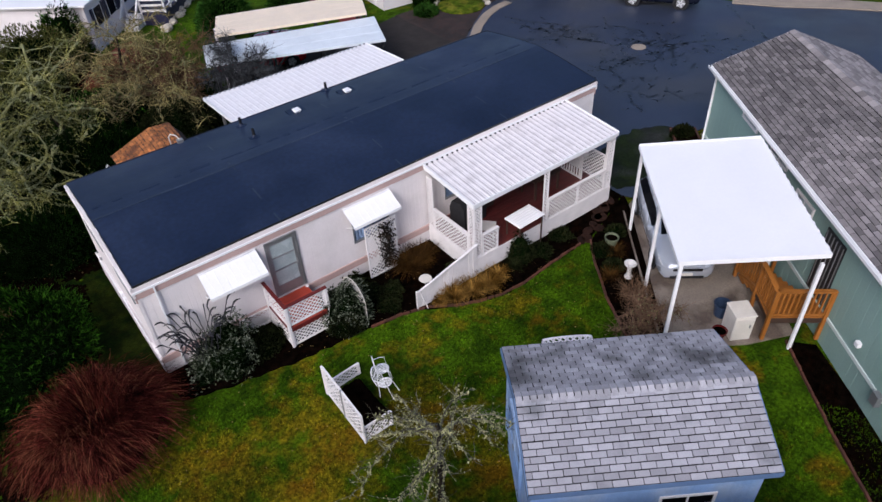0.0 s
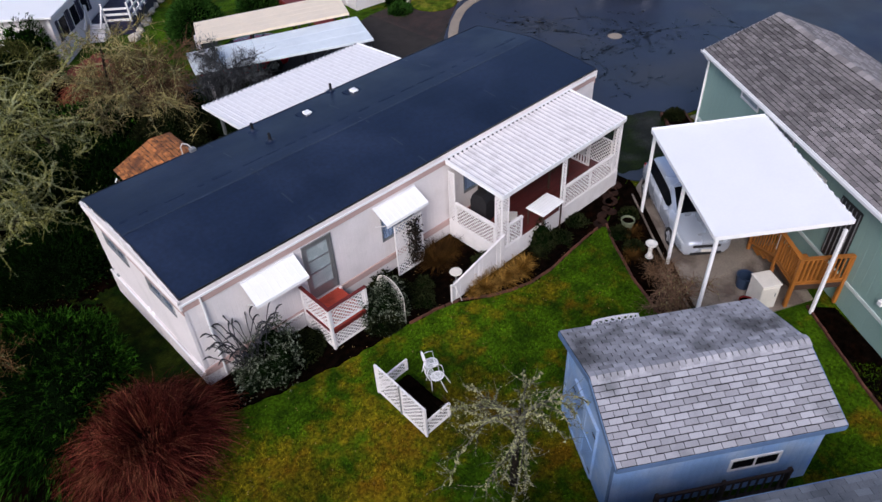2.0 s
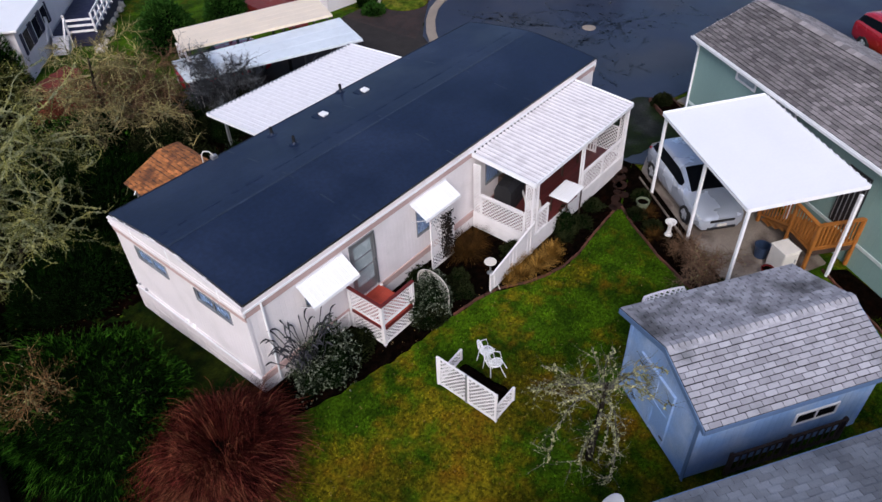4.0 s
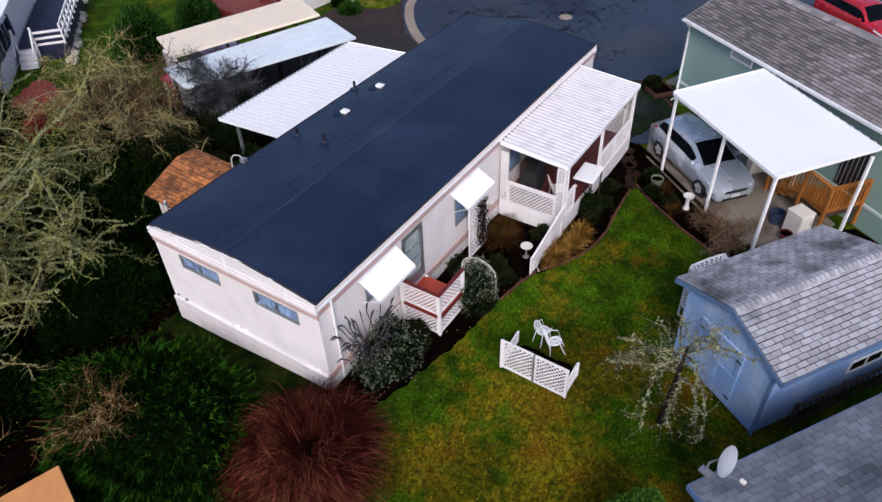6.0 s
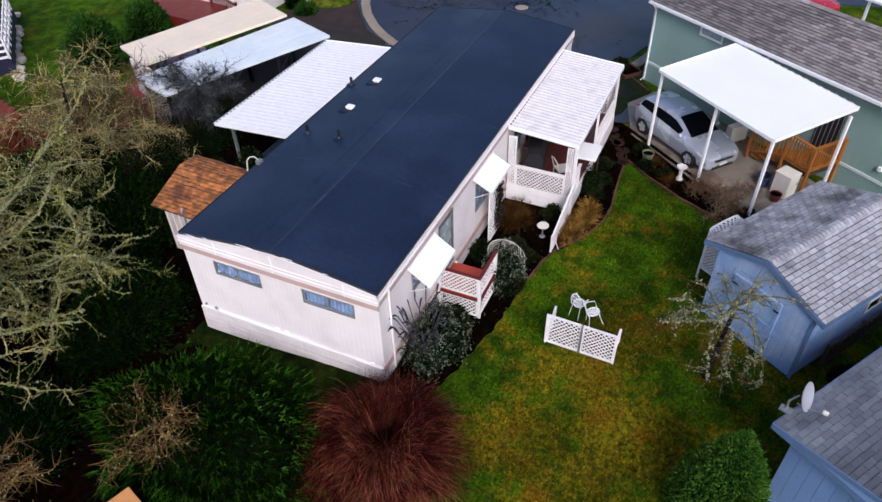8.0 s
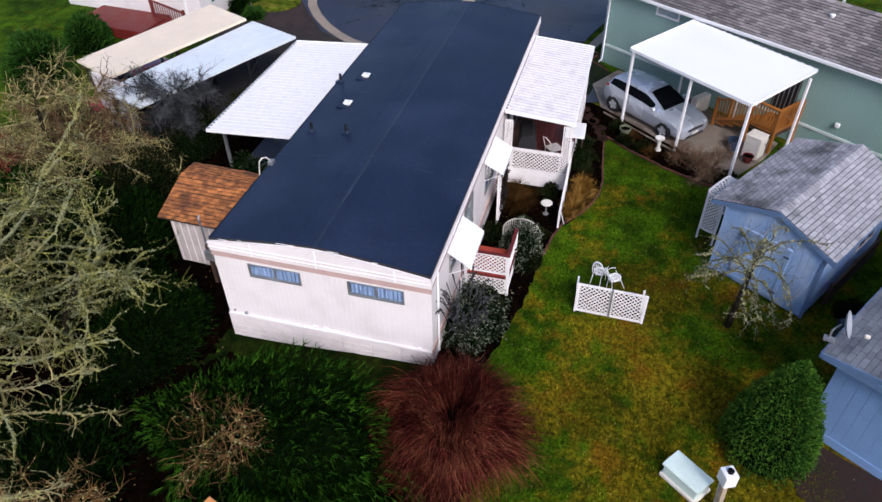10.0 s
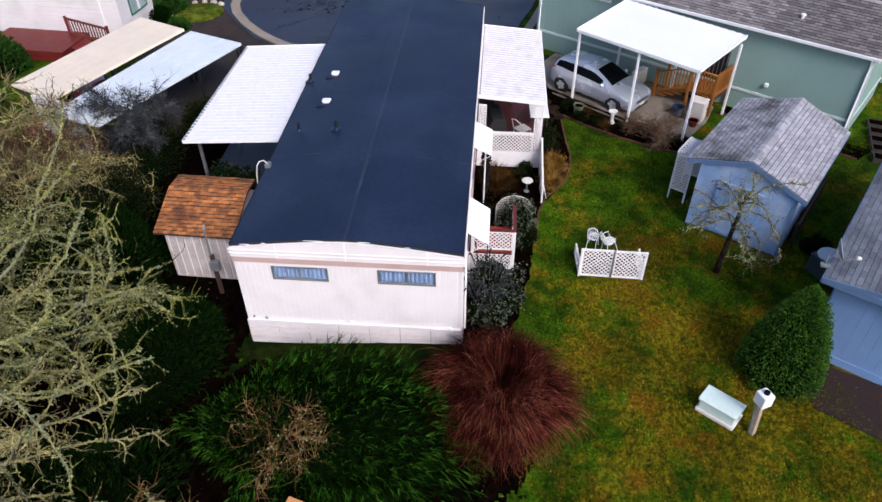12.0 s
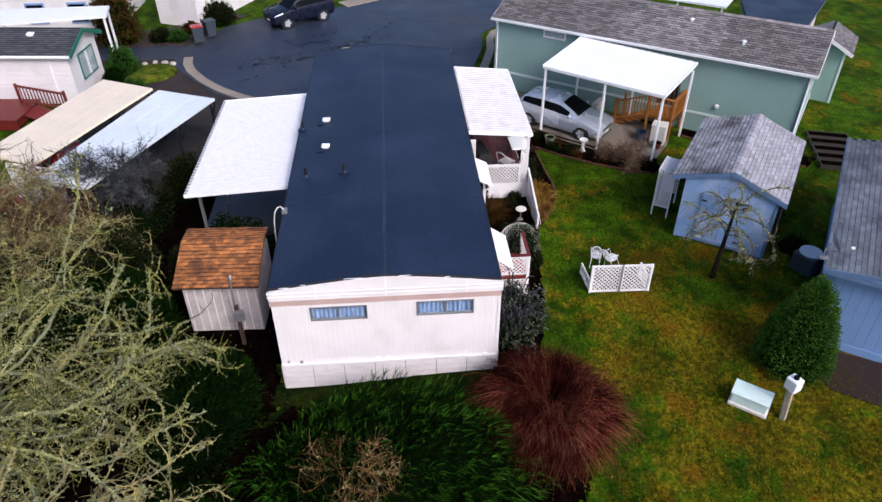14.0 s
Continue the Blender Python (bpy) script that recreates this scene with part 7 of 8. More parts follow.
LICHEN = leafmat("lichen_grey_green_bark", (.20, .215, .125), (.27, .27, .115), .9, .55)
TWIG_LICHEN = leafmat("olive_lichened_twigs", (.066, .076, .026), (.145, .145, .036), .9, .85)
TAN_LICHEN = leafmat("tan_lichened_bark", (.20, .17, .095), (.28, .24, .11), .9, .6)
TAN_TWIG = leafmat("tan_lichened_twigs", (.15, .125, .06), (.25, .205, .085), .9, .8)
LICHEN_TUFT = leafmat("pale_lichen_tufts", (.24, .26, .145), (.31, .30, .115), .95)
GREY_TUFT = leafmat("grey_green_lichen_tufts", (.24, .25, .12), (.34, .33, .17), .95)
BARK = leafmat("dark_wet_bark", (.014, .011, .009), (.028, .023, .017), .8)
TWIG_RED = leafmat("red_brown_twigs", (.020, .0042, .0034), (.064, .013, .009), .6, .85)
# paler red stands in for highlights on the dark red stems
TWIG_RED_PALE = leafmat("highlight_red_twigs", (.15, .030, .022), (.18, .068, .034), .6, .75)
TWIG_BROWN = leafmat("brown_bare_twigs", (.10, .058, .034), (.14, .085, .05), .8, .5)
TWIG_TAN = leafmat("orange_tan_twigs", (.13, .072, .032), (.20, .115, .045), .8, .5)
# frond and core colours darkened for shade between sprays; tips left bright
FROND = leafmat("shade_dark_fronds", (.0024, .009, .0009), (.005, .017, .0015), .6, .8)
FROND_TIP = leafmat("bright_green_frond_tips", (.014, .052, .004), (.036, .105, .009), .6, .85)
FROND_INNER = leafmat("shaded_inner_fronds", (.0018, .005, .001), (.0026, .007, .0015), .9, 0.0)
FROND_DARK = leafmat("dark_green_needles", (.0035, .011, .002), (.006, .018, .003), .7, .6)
CONIFER = leafmat("deep_green_conifer", (.018, .058, .009), (.032, .085, .013), .6, .65)
GREYLEAF = leafmat("grey_green_leaves", (.010, .016, .008), (.030, .040, .022), .6, .8)
GREYTIP = leafmat("silvery_leaf_tips", (.10, .12, .08), (.18, .20, .15), .6, .5)
DULLLEAF = leafmat("dull_olive_leaves", (.008, .011, .004), (.018, .022, .008), .7, .7)
PALE_TWIG = leafmat("pale_pinkish_twigs", (.12, .072, .045), (.19, .12, .08), .8, .6)
STRAW = leafmat("tawny_dry_grass", (.11, .055, .010), (.27, .15, .035), .8, .75)
STRAW_DARK = leafmat("brown_wet_grass", (.030, .015, .005), (.07, .034, .009), .8, .6)
GRASSBLADE = lawn("lawn_grass_blades", 1.05, island=.75)
DEADLEAF = leafmat("fallen_leaves", (.22, .14, .06), (.30, .22, .10), .8, .5)


# near-black core colour stands in for shade deep among the stems
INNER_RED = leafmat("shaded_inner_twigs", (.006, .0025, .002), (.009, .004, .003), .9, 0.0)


def blade(g, p, d, length, width, side, droop=0.0, seg=2):
    """A thin leaf from p along d, tapering and drooping."""
    k = len(g.v)
    s = side * (width / 2)
    for i in range(seg):
        t = i / seg
        q = p + d * (length * t) + Vector((0, 0, -droop * length * t * t))
        w = 1 - .55 * t
        g.v += [tuple(q - s * w), tuple(q + s * w)]
    e = p + d * length + Vector((0, 0, -droop * length))
    g.v.append(tuple(e))
    for i in range(seg - 1):
        g.f.append((k + 2 * i, k + 2 * i + 1, k + 2 * i + 3, k + 2 * i + 2))
    j = k + 2 * (seg - 1)
    g.f.append((j, j + 1, k + 2 * seg))


def rvec(r):
    while True:
        v = Vector((r.uniform(-1, 1), r.uniform(-1, 1), r.uniform(-1, 1)))
        if .05 < v.length < 1:
            return v.normalized()


def lumpy(r0, seed, amp=.18, f=1.3):
    return lambda n: r0 * (1 + amp * noise.noise(n * f + Vector((seed, seed * 1.7, 0))) + amp * .5 * noise.noise(n * f * 2.7 + Vector((0, seed, seed))))


def mound(name, x, y, rx, ry, h, leafm, n, length, width, label, category="shrub", seed=1, up=.5, inner=None, fan=3, group="", spread=.35, droop=.15, stems=40, lump=.2, tip=None, tip_share=.3, comb=(0, 0, 0), point=0.0):
    """An evergreen mound: a core darkened for inner shade and many sprays of narrow leaves pointing out and up."""
    r = random.Random(seed)
    root = thing(name, x, y, slope_z(x, y), 0, label, category, group)
    rad = lumpy(1.0, seed * 3.1, lump)
    g = Geo()
    for _ in range(stems):
        a = r.uniform(0, 6.283)
        e = Vector((math.cos(a) * rx * r.uniform(.2, .75), math.sin(a) * ry * r.uniform(.2, .75), h * r.uniform(.4, .75)))
        g.tube([(e.x * .08, e.y * .08, 0), (e.x * .5, e.y * .5, e.z * .65), tuple(e)], [.03, .02, .008], 4, cap=False)
    part("stem_mass", g, BARK, root)
    core = Geo()
    sides, rows = 22, 9
    for i in range(rows + 1):
        ph = math.pi / 2 * i / rows
        for j in range(sides):
            a = 2 * math.pi * j / sides
            nn = Vector((math.cos(a) * math.cos(ph), math.sin(a) * math.cos(ph), math.sin(ph)))
            q = rad(nn) * .76
            nn = Vector((nn.x * (1 - point * nn.z ** 2), nn.y * (1 - point * nn.z ** 2), nn.z))
            core.v.append((nn.x * rx * q, nn.y * ry * q, nn.z * h * q))
    for i in range(rows):
        for j in range(sides):
            q = (j + 1) % sides
            core.f.append((i * sides + j, i * sides + q, (i + 1) * sides + q, (i + 1) * sides + j))
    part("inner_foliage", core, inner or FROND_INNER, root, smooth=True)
    g, gt = Geo(), Geo()
    for _ in range(n):
        nn = rvec(r)
        nn.z = abs(nn.z) ** .8
        nn.normalize()
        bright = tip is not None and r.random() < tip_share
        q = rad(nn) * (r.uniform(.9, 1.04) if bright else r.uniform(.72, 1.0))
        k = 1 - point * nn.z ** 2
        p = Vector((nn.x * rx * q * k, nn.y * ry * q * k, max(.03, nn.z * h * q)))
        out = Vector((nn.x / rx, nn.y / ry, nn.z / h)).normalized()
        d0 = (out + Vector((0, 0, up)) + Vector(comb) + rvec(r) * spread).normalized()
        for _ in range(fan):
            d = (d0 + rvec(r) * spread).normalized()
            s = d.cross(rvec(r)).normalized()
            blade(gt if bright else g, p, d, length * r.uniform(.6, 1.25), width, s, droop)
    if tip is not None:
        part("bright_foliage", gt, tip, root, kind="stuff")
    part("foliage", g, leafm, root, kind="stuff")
    return root


def fountain(name, x, y, R, h, n, m, label, seed, thick=.011, centre=.25, category="shrub", seg=6, inner=True, pale=None, pale_share=.22, lift=0.0, ragged=0.0, clumps_n=0):
    """Arching bare stems from a crown, over a tangle darkened for inner shade."""
    r = random.Random(seed)
    root = thing(name, x, y, slope_z(x, y), 0, label, category)
    g, gp = Geo(), Geo()
    clumps = [(r.uniform(0, 6.283), r.uniform(.55, 1.08), r.uniform(.6, 1.05), r.uniform(-.25, .25)) for _ in range(clumps_n or max(14, n // 45))]
    for k in range(n):
        ca, cr, ch, cw = clumps[k % len(clumps)]
        if r.random() < .2:
            ca, cr = r.uniform(0, 6.283), r.uniform(.4, 1.0)
        a = ca + r.gauss(0, .11 + ragged * .25)
        rr = R * cr * (r.uniform(.72, 1.1) if r.random() < .86 else r.uniform(.35, .7))
        z0, core_r = r.uniform(.1, .4) * h, centre * r.random()
        top = h * ch * r.uniform(.85, 1.05) * (1.0 - .3 * min(1.1, rr / R) ** 2)
        end = top * (r.uniform(.05, .75) + lift * r.random()) if rr > .5 * R else top * (1 + lift)
        wob, ph = cw + r.uniform(-.16, .16) * (1 + 2 * ragged), r.uniform(0, 6)
        pts = []
        for i in range(seg + 1):
            t = i / seg
            rad = core_r * (1 - t) + rr * (t ** .85)
            z = (1 - t) ** 2 * z0 + 2 * t * (1 - t) * top * 1.32 + t * t * end
            b = a + wob * t + .03 * math.sin(ph + 5 * t)
            pts.append((rad * math.cos(b), rad * math.sin(b), max(.03, z)))
        th = thick * r.uniform(.5, 1.4)
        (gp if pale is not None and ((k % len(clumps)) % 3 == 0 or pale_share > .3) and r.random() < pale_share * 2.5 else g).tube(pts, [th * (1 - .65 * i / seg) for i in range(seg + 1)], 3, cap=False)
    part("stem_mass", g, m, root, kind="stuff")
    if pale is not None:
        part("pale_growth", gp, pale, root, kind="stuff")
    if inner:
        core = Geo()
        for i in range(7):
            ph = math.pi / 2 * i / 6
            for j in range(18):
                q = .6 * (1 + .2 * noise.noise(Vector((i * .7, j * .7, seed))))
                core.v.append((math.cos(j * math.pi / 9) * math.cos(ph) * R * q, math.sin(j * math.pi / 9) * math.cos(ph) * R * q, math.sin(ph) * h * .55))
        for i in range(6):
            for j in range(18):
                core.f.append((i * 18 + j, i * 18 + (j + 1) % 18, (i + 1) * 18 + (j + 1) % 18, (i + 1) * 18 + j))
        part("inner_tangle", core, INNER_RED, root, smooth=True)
    return root


def branch(r, a, d, length, bend, seg, sag=0.0):
    """Points of a crooked branch."""
    pts, p, d = [a.copy()], a.copy(), d.normalized()
    for i in range(seg):
        d = (d + rvec(r) * bend + Vector((0, 0, -sag))).normalized()
        p = p + d * (length / seg)
        pts.append(p.copy())
    return pts


def tufts(g, r, pts, rad, n, size):
    for _ in range(n):
        i = r.randrange(len(pts) - 1)
        p = pts[i].lerp(pts[i + 1], r.random()) + rvec(r) * rad
        for _ in range(3):
            d = rvec(r)
            s = d.cross(rvec(r)).normalized()
            blade(g, p, d, size * r.uniform(.6, 1.4), size * .8, s, .1, 1)


def bare_tree(name, x, y, h, limbs, label, seed, towards=None, limb_len=4.0, twig=1.0, trunk_r=.16, bark=None, limb_m=None, sub=6, lich=6, limb_z=(.45, .95), bend=.36, rise=.4, tw_r=.011, sag=.08, straight=.1, twig_m=None, limb_r=.26, fork=.8, fan=None, shoot=1.5, tuft=None):
    """A leafless tree: tapered trunk, crooked limbs, side shoots and twigs grown over with lichen."""
    r = random.Random(seed)
    root = thing(name, x, y, slope_z(x, y), 0, label, "tree")
    trunk = branch(r, Vector((0, 0, -.05)), Vector((0, 0, 1)), h, straight, 7)
    part("trunk", Geo().tube(trunk, [trunk_r * (1.25 - .8 * i / 7) for i in range(8)], 8), bark or BARK, root, smooth=True)
    tw, tf = Geo(), Geo()
    for k in range(limbs):
        t = r.uniform(*limb_z) * 7
        i = min(int(t), 6)
        a = trunk[i].lerp(trunk[i + 1], t - i)
        ang = 6.283 * k / limbs + r.uniform(-.35, .35)
        if fan and k % 6:
            ang = math.radians(fan[0] + fan[1] * r.uniform(-1, 1))
        d = Vector((math.cos(ang), math.sin(ang), rise + r.uniform(-.15, .25)))
        L = limb_len * r.uniform(.65, 1.1)
        if towards is not None:
            f = Vector((*towards, 0)).normalized().dot(Vector((d.x, d.y, 0)).normalized())
            L *= .72 + .38 * f
        pts = branch(r, a, d, L, bend, 8, sag)
        part("limb", Geo().tube(pts, [max(.011, trunk_r * limb_r * (1 - .75 * j / 8)) for j in range(9)], 5), limb_m or LICHEN, root)
        tufts(tf, r, pts, .035, int(lich * L * 2.4), .055)
        nside = int(L * 6.0 * twig)
        for j in range(nside):
            u = r.uniform(.18, 1.0) * 8
            q = min(int(u), 7)
            b = pts[q].lerp(pts[q + 1], u - q)
            ld = (pts[q + 1] - pts[q]).normalized()
            sd = (ld * .8 + rvec(r) * fork + Vector((0, 0, .08))).normalized()
            sl = (r.uniform(.2, .75) if r.random() < .72 else r.uniform(.6, 1.0) * shoot) * min(1, L / 3.2)
            sp = branch(r, b, sd, sl, .46, 5, .05)
            tw.tube(sp, [tw_r * 1.5 * (1 - .65 * w / 5) for w in range(6)], 3, cap=False)
            tufts(tf, r, sp, .018, int(lich * sl * 1.4), .038)
            for _ in range(sub):
                u2 = r.uniform(.15, 1) * 5
                q2 = min(int(u2), 4)
                c = sp[q2].lerp(sp[q2 + 1], u2 - q2)
                dd = ((sp[q2 + 1] - sp[q2]).normalized() * .6 + rvec(r)).normalized()
                s2 = branch(r, c, dd, r.uniform(.15, .55), .35, 3, .04)
                tw.tube(s2, [tw_r * .8, tw_r * .65, tw_r * .5, tw_r * .35], 3, cap=False)
                if r.random() < .3 * lich / 6:
                    tufts(tf, r, s2, .01, 2, .03)
    part("twig_mass", tw, twig_m or limb_m or TWIG_LICHEN, root, kind="stuff")
    if tf.f:
        part("lichen", tf, tuft or LICHEN_TUFT, root, "pale yellow-green lichen tufts", kind="stuff")
    return root


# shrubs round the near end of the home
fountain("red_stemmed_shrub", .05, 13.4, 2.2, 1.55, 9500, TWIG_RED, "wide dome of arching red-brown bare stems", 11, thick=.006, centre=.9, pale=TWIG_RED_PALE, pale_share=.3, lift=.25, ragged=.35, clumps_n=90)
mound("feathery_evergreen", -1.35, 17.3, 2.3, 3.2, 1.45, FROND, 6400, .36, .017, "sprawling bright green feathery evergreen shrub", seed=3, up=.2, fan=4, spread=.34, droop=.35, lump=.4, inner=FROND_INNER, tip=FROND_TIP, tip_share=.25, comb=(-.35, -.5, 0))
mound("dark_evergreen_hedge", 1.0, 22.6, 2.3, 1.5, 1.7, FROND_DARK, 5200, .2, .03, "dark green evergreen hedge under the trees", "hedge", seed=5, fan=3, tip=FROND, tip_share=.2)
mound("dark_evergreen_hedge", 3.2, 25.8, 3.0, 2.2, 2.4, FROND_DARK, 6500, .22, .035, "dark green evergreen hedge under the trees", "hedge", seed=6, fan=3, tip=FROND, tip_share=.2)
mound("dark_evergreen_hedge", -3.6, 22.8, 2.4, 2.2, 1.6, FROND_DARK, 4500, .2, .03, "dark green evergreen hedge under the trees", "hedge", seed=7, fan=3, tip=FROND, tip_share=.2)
mound("laurel_hedge", 5.2, 29.4, 2.5, 1.9, 2.0, FROND_DARK, 5000, .15, .05, "broad-leaved green hedge behind the trees", "hedge", seed=8, fan=3, tip=FROND_TIP, tip_share=.12)
mound("laurel_hedge", 1.0, 30.6, 3.2, 2.4, 2.5, DULLLEAF, 5000, .15, .05, "dull green hedge behind the trees", "hedge", seed=9, fan=3)
mound("dark_shrub", 7.1, 26.6, 1.7, 1.5, 1.7, DULLLEAF, 3500, .12, .04, "dark shrub beside the leaf litter", seed=10, fan=3)
mound("side_shrub", 7.2, 24.0, .95, .8, 1.5, DULLLEAF, 2600, .11, .035, "dark leafy shrub below the side carport", seed=12, fan=3, spread=.6)
mound("side_shrub", 8.0, 22.5, .8, 1.3, 1.5, FROND_DARK, 3200, .13, .04, "dark green broad-leaved shrub below the side carport", seed=13, fan=3, spread=.7, lump=.35, tip=GREYLEAF, tip_share=.25)
bare_tree("brown_twig_shrub", 8.3, 29.6, 2.2, 44, "rounded brown leafless shrub with long arching stems", 14, limb_len=2.6, twig=1.5, trunk_r=.07, sub=5, lich=0, limb_m=TWIG_TAN, twig_m=TWIG_BROWN, bark=TWIG_BROWN, rise=.85, bend=.22, limb_z=(.05, .9), tw_r=.011, sag=.07)
fountain("red_twig_thicket", 7.0, 32.8, 1.9, 1.5, 3200, TWIG_RED, "low red-brown leafless thicket", 15, thick=.014, pale=TWIG_RED_PALE, pale_share=.36)
bare_tree("tan_twig_shrub", -1.7, 18.5, 1.75, 16, "sparse orange-tan twigs over the evergreen", 16, limb_len=1.35, twig=1.5, trunk_r=.04, sub=4, lich=3, limb_m=TWIG_TAN, bark=TWIG_TAN, tw_r=.008, rise=.5, limb_z=(.3, 1))
bare_tree("tan_twig_shrub", -4.6, 20.6, 1.4, 14, "sparse tan twigs under the lichened trees", 17, limb_len=1.5, twig=1.5, trunk_r=.05, sub=4, lich=3, limb_m=TWIG_TAN, bark=TWIG_TAN, tw_r=.009, rise=.5, limb_z=(.3, 1))
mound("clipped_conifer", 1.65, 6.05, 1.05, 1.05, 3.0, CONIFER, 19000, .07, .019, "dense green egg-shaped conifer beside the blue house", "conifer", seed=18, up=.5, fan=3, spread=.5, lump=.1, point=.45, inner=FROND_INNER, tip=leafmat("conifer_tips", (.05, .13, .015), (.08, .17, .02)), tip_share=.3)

# flower-bed plants along the home
mound("grey_leaved_bush", 3.45, 13.72, 1.0, .75, 1.4, GREYLEAF, 2900, .075, .022, "loose grey-green leafy bush against the house", "bush", seed=20, fan=4, spread=.9, inner=FROND_INNER, lump=.75, tip=GREYTIP, tip_share=.24)
SPIKE = leafmat("dead_flower_spikes", (.03, .03, .035), (.055, .055, .06))
r_ = random.Random(21)
bd = thing("butterfly_bush", 3.25, 13.9, 0, 0, "tall dead flower spikes on bare grey stems", "bush")
for k in range(46):
    a = r_.uniform(0, 6.283)
    d = Vector((math.cos(a) * .42 - .08, math.sin(a) * .34, 1))
    pts = branch(r_, Vector((r_.uniform(-.3, .3), r_.uniform(-.2, .2), .3)), d, r_.uniform(1.25, 1.75), .12, 4)
    for i in range(3):
        pts.append(pts[-1] + (Vector((d.x, d.y, 0)).normalized() * (.06 + .02 * i) + Vector((0, 0, .07 - .055 * i))) * r_.uniform(.8, 1.4))
    part("stem", Geo().tube(pts, [.012, .011, .01, .01, .016, .026, .024, .008], 5), SPIKE, bd)
mound("dark_bush", 4.5, 13.7, .8, .6, .6, DULLLEAF, 1800, .1, .03, "dark low bush beside the stoop", "bush", seed=22, fan=3)
mound("variegated_bush", 7.05, 13.0, .8, .72, 1.38, GREYLEAF, 2600, .07, .022, "grey-green bush growing through the trellis panel", "bush", seed=23, fan=4, spread=.9, inner=FROND_INNER, lump=.35, tip=GREYTIP, tip_share=.25)
mound("dark_bush", 6.9, 12.75, .6, .5, .75, DULLLEAF, 1400, .1, .03, "dark green bush at the bed edge", "bush", seed=24, fan=3)


def grass_clump(x, y, R, h, n, m, label, seed):
    r = random.Random(seed)
    root = thing("ornamental_grass", x, y, 0, 0, label, "ornamental grass", "ornamental grasses")
    g = Geo()
    for _ in range(n):
        a = r.uniform(0, 6.283)
        d = Vector((math.cos(a) * r.uniform(.2, 1.1), math.sin(a) * r.uniform(.2, 1.1), 1)).normalized()
        p = Vector((math.cos(a) * R * .25 * r.random(), math.sin(a) * R * .25 * r.random(), .02))
        blade(g, p, d, (R + h) * r.uniform(.55, 1), .012, Vector((-math.sin(a), math.cos(a), 0)), r.uniform(.25, .65), 4)
    part("tuft", g, m, root, kind="stuff")


grass_clump(9.75, 13.65, .75, .55, 900, STRAW_DARK, "rust-brown arching ornamental grass by the wall", 30)
grass_clump(10.35, 13.8, .55, .5, 500, STRAW_DARK, "rust-brown arching ornamental grass by the wall", 31)
for x, y, s in ((10.0, 11.72, 1), (10.55, 11.5, 1.1), (11.15, 11.45, 1), (11.6, 11.55, .8), (9.55, 11.8, .6)):
    grass_clump(x, y, .48 * s, .42 * s, int(520 * s), STRAW, "tawny dry ornamental grass at the bed edge", int(x * 10))
for x, y in ((12.3, 11.55), (12.9, 11.7), (15.2, 10.0), (14.2, 9.3)):
    grass_clump(x, y, .35, .38, 260, DULLLEAF if x < 14 else STRAW_DARK, "small green-brown tufted plant", int(x * 11))
for i, (x, y, w, h) in enumerate(((12.75, 11.8, .42, 1.0), (13.5, 11.55, .4, .3), (14.5, 11.75, .45, .22), (8.1, 13.6, .4, .35), (8.8, 13.2, .35, .3), (8.3, 12.7, .4, .3), (7.9, 14.1, .4, .5), (10.8, 12.6, .35, .4))):
    mound("bed_plant", x, y, w, w, h, DULLLEAF, 360, .1, .028, "low dark green bedding plant", "plant", seed=40 + i, fan=3, stems=6, group="bedding plants", lump=.5, spread=.8)
bare_tree("bare_brown_bush", 13.3, 7.2, .45, 16, "bare tan-brown bush beside the slab", 50, limb_len=.95, twig=2.6, trunk_r=.03, sub=6, lich=2, limb_m=PALE_TWIG, bark=TWIG_TAN, tw_r=.007, rise=.8, limb_z=(.2, 1))
bare_tree("bare_brown_bush", 13.95, 8.15, .35, 13, "bare brown bush beside the slab", 51, limb_len=.65, twig=2.6, trunk_r=.025, sub=5, lich=0, limb_m=TWIG_BROWN, bark=TWIG_BROWN, tw_r=.006, rise=.8, limb_z=(.2, 1))
for i, (x, y) in enumerate(((13.2, 6.5), (14.6, 9.55), (14.9, 10.3), (16.0, 10.7))):
    mound("bed_plant", x, y, .35, .35, .35, DULLLEAF, 420, .09, .028, "low dark green bedding plant", "plant", seed=60 + i, fan=3, stems=6, group="bedding plants")
# climbing plant on the wall trellis
r_ = random.Random(70)
vn = thing("climbing_vine", 9.15, 14.12, 0, 0, "dark climbing vine on the white trellis", "climber")
g = Geo()
for k in range(9):
    pts = branch(r_, Vector((r_.uniform(-.15, .15), 0, 0)), Vector((r_.uniform(-.15, .15), 0, 1)), r_.uniform(1.5, 2.0), .14, 8)
    pts = [Vector((p.x, max(-.12, min(.05, p.y)), p.z)) for p in pts]
    g.tube(pts, .012, 4, cap=False)
part("stem_mass", g, BARK, vn)
g = Geo()
for _ in range(750):
    p = Vector((r_.gauss(.1, .13), r_.uniform(-.2, .1), r_.uniform(.25, 1.95)))
    d = rvec(r_)
    blade(g, p, d, .09, .06, d.cross(rvec(r_)).normalized(), .2)
part("leaf_mass", g, leafmat("dark_vine_leaves", (.016, .014, .013), (.03, .022, .016)), vn, kind="stuff")

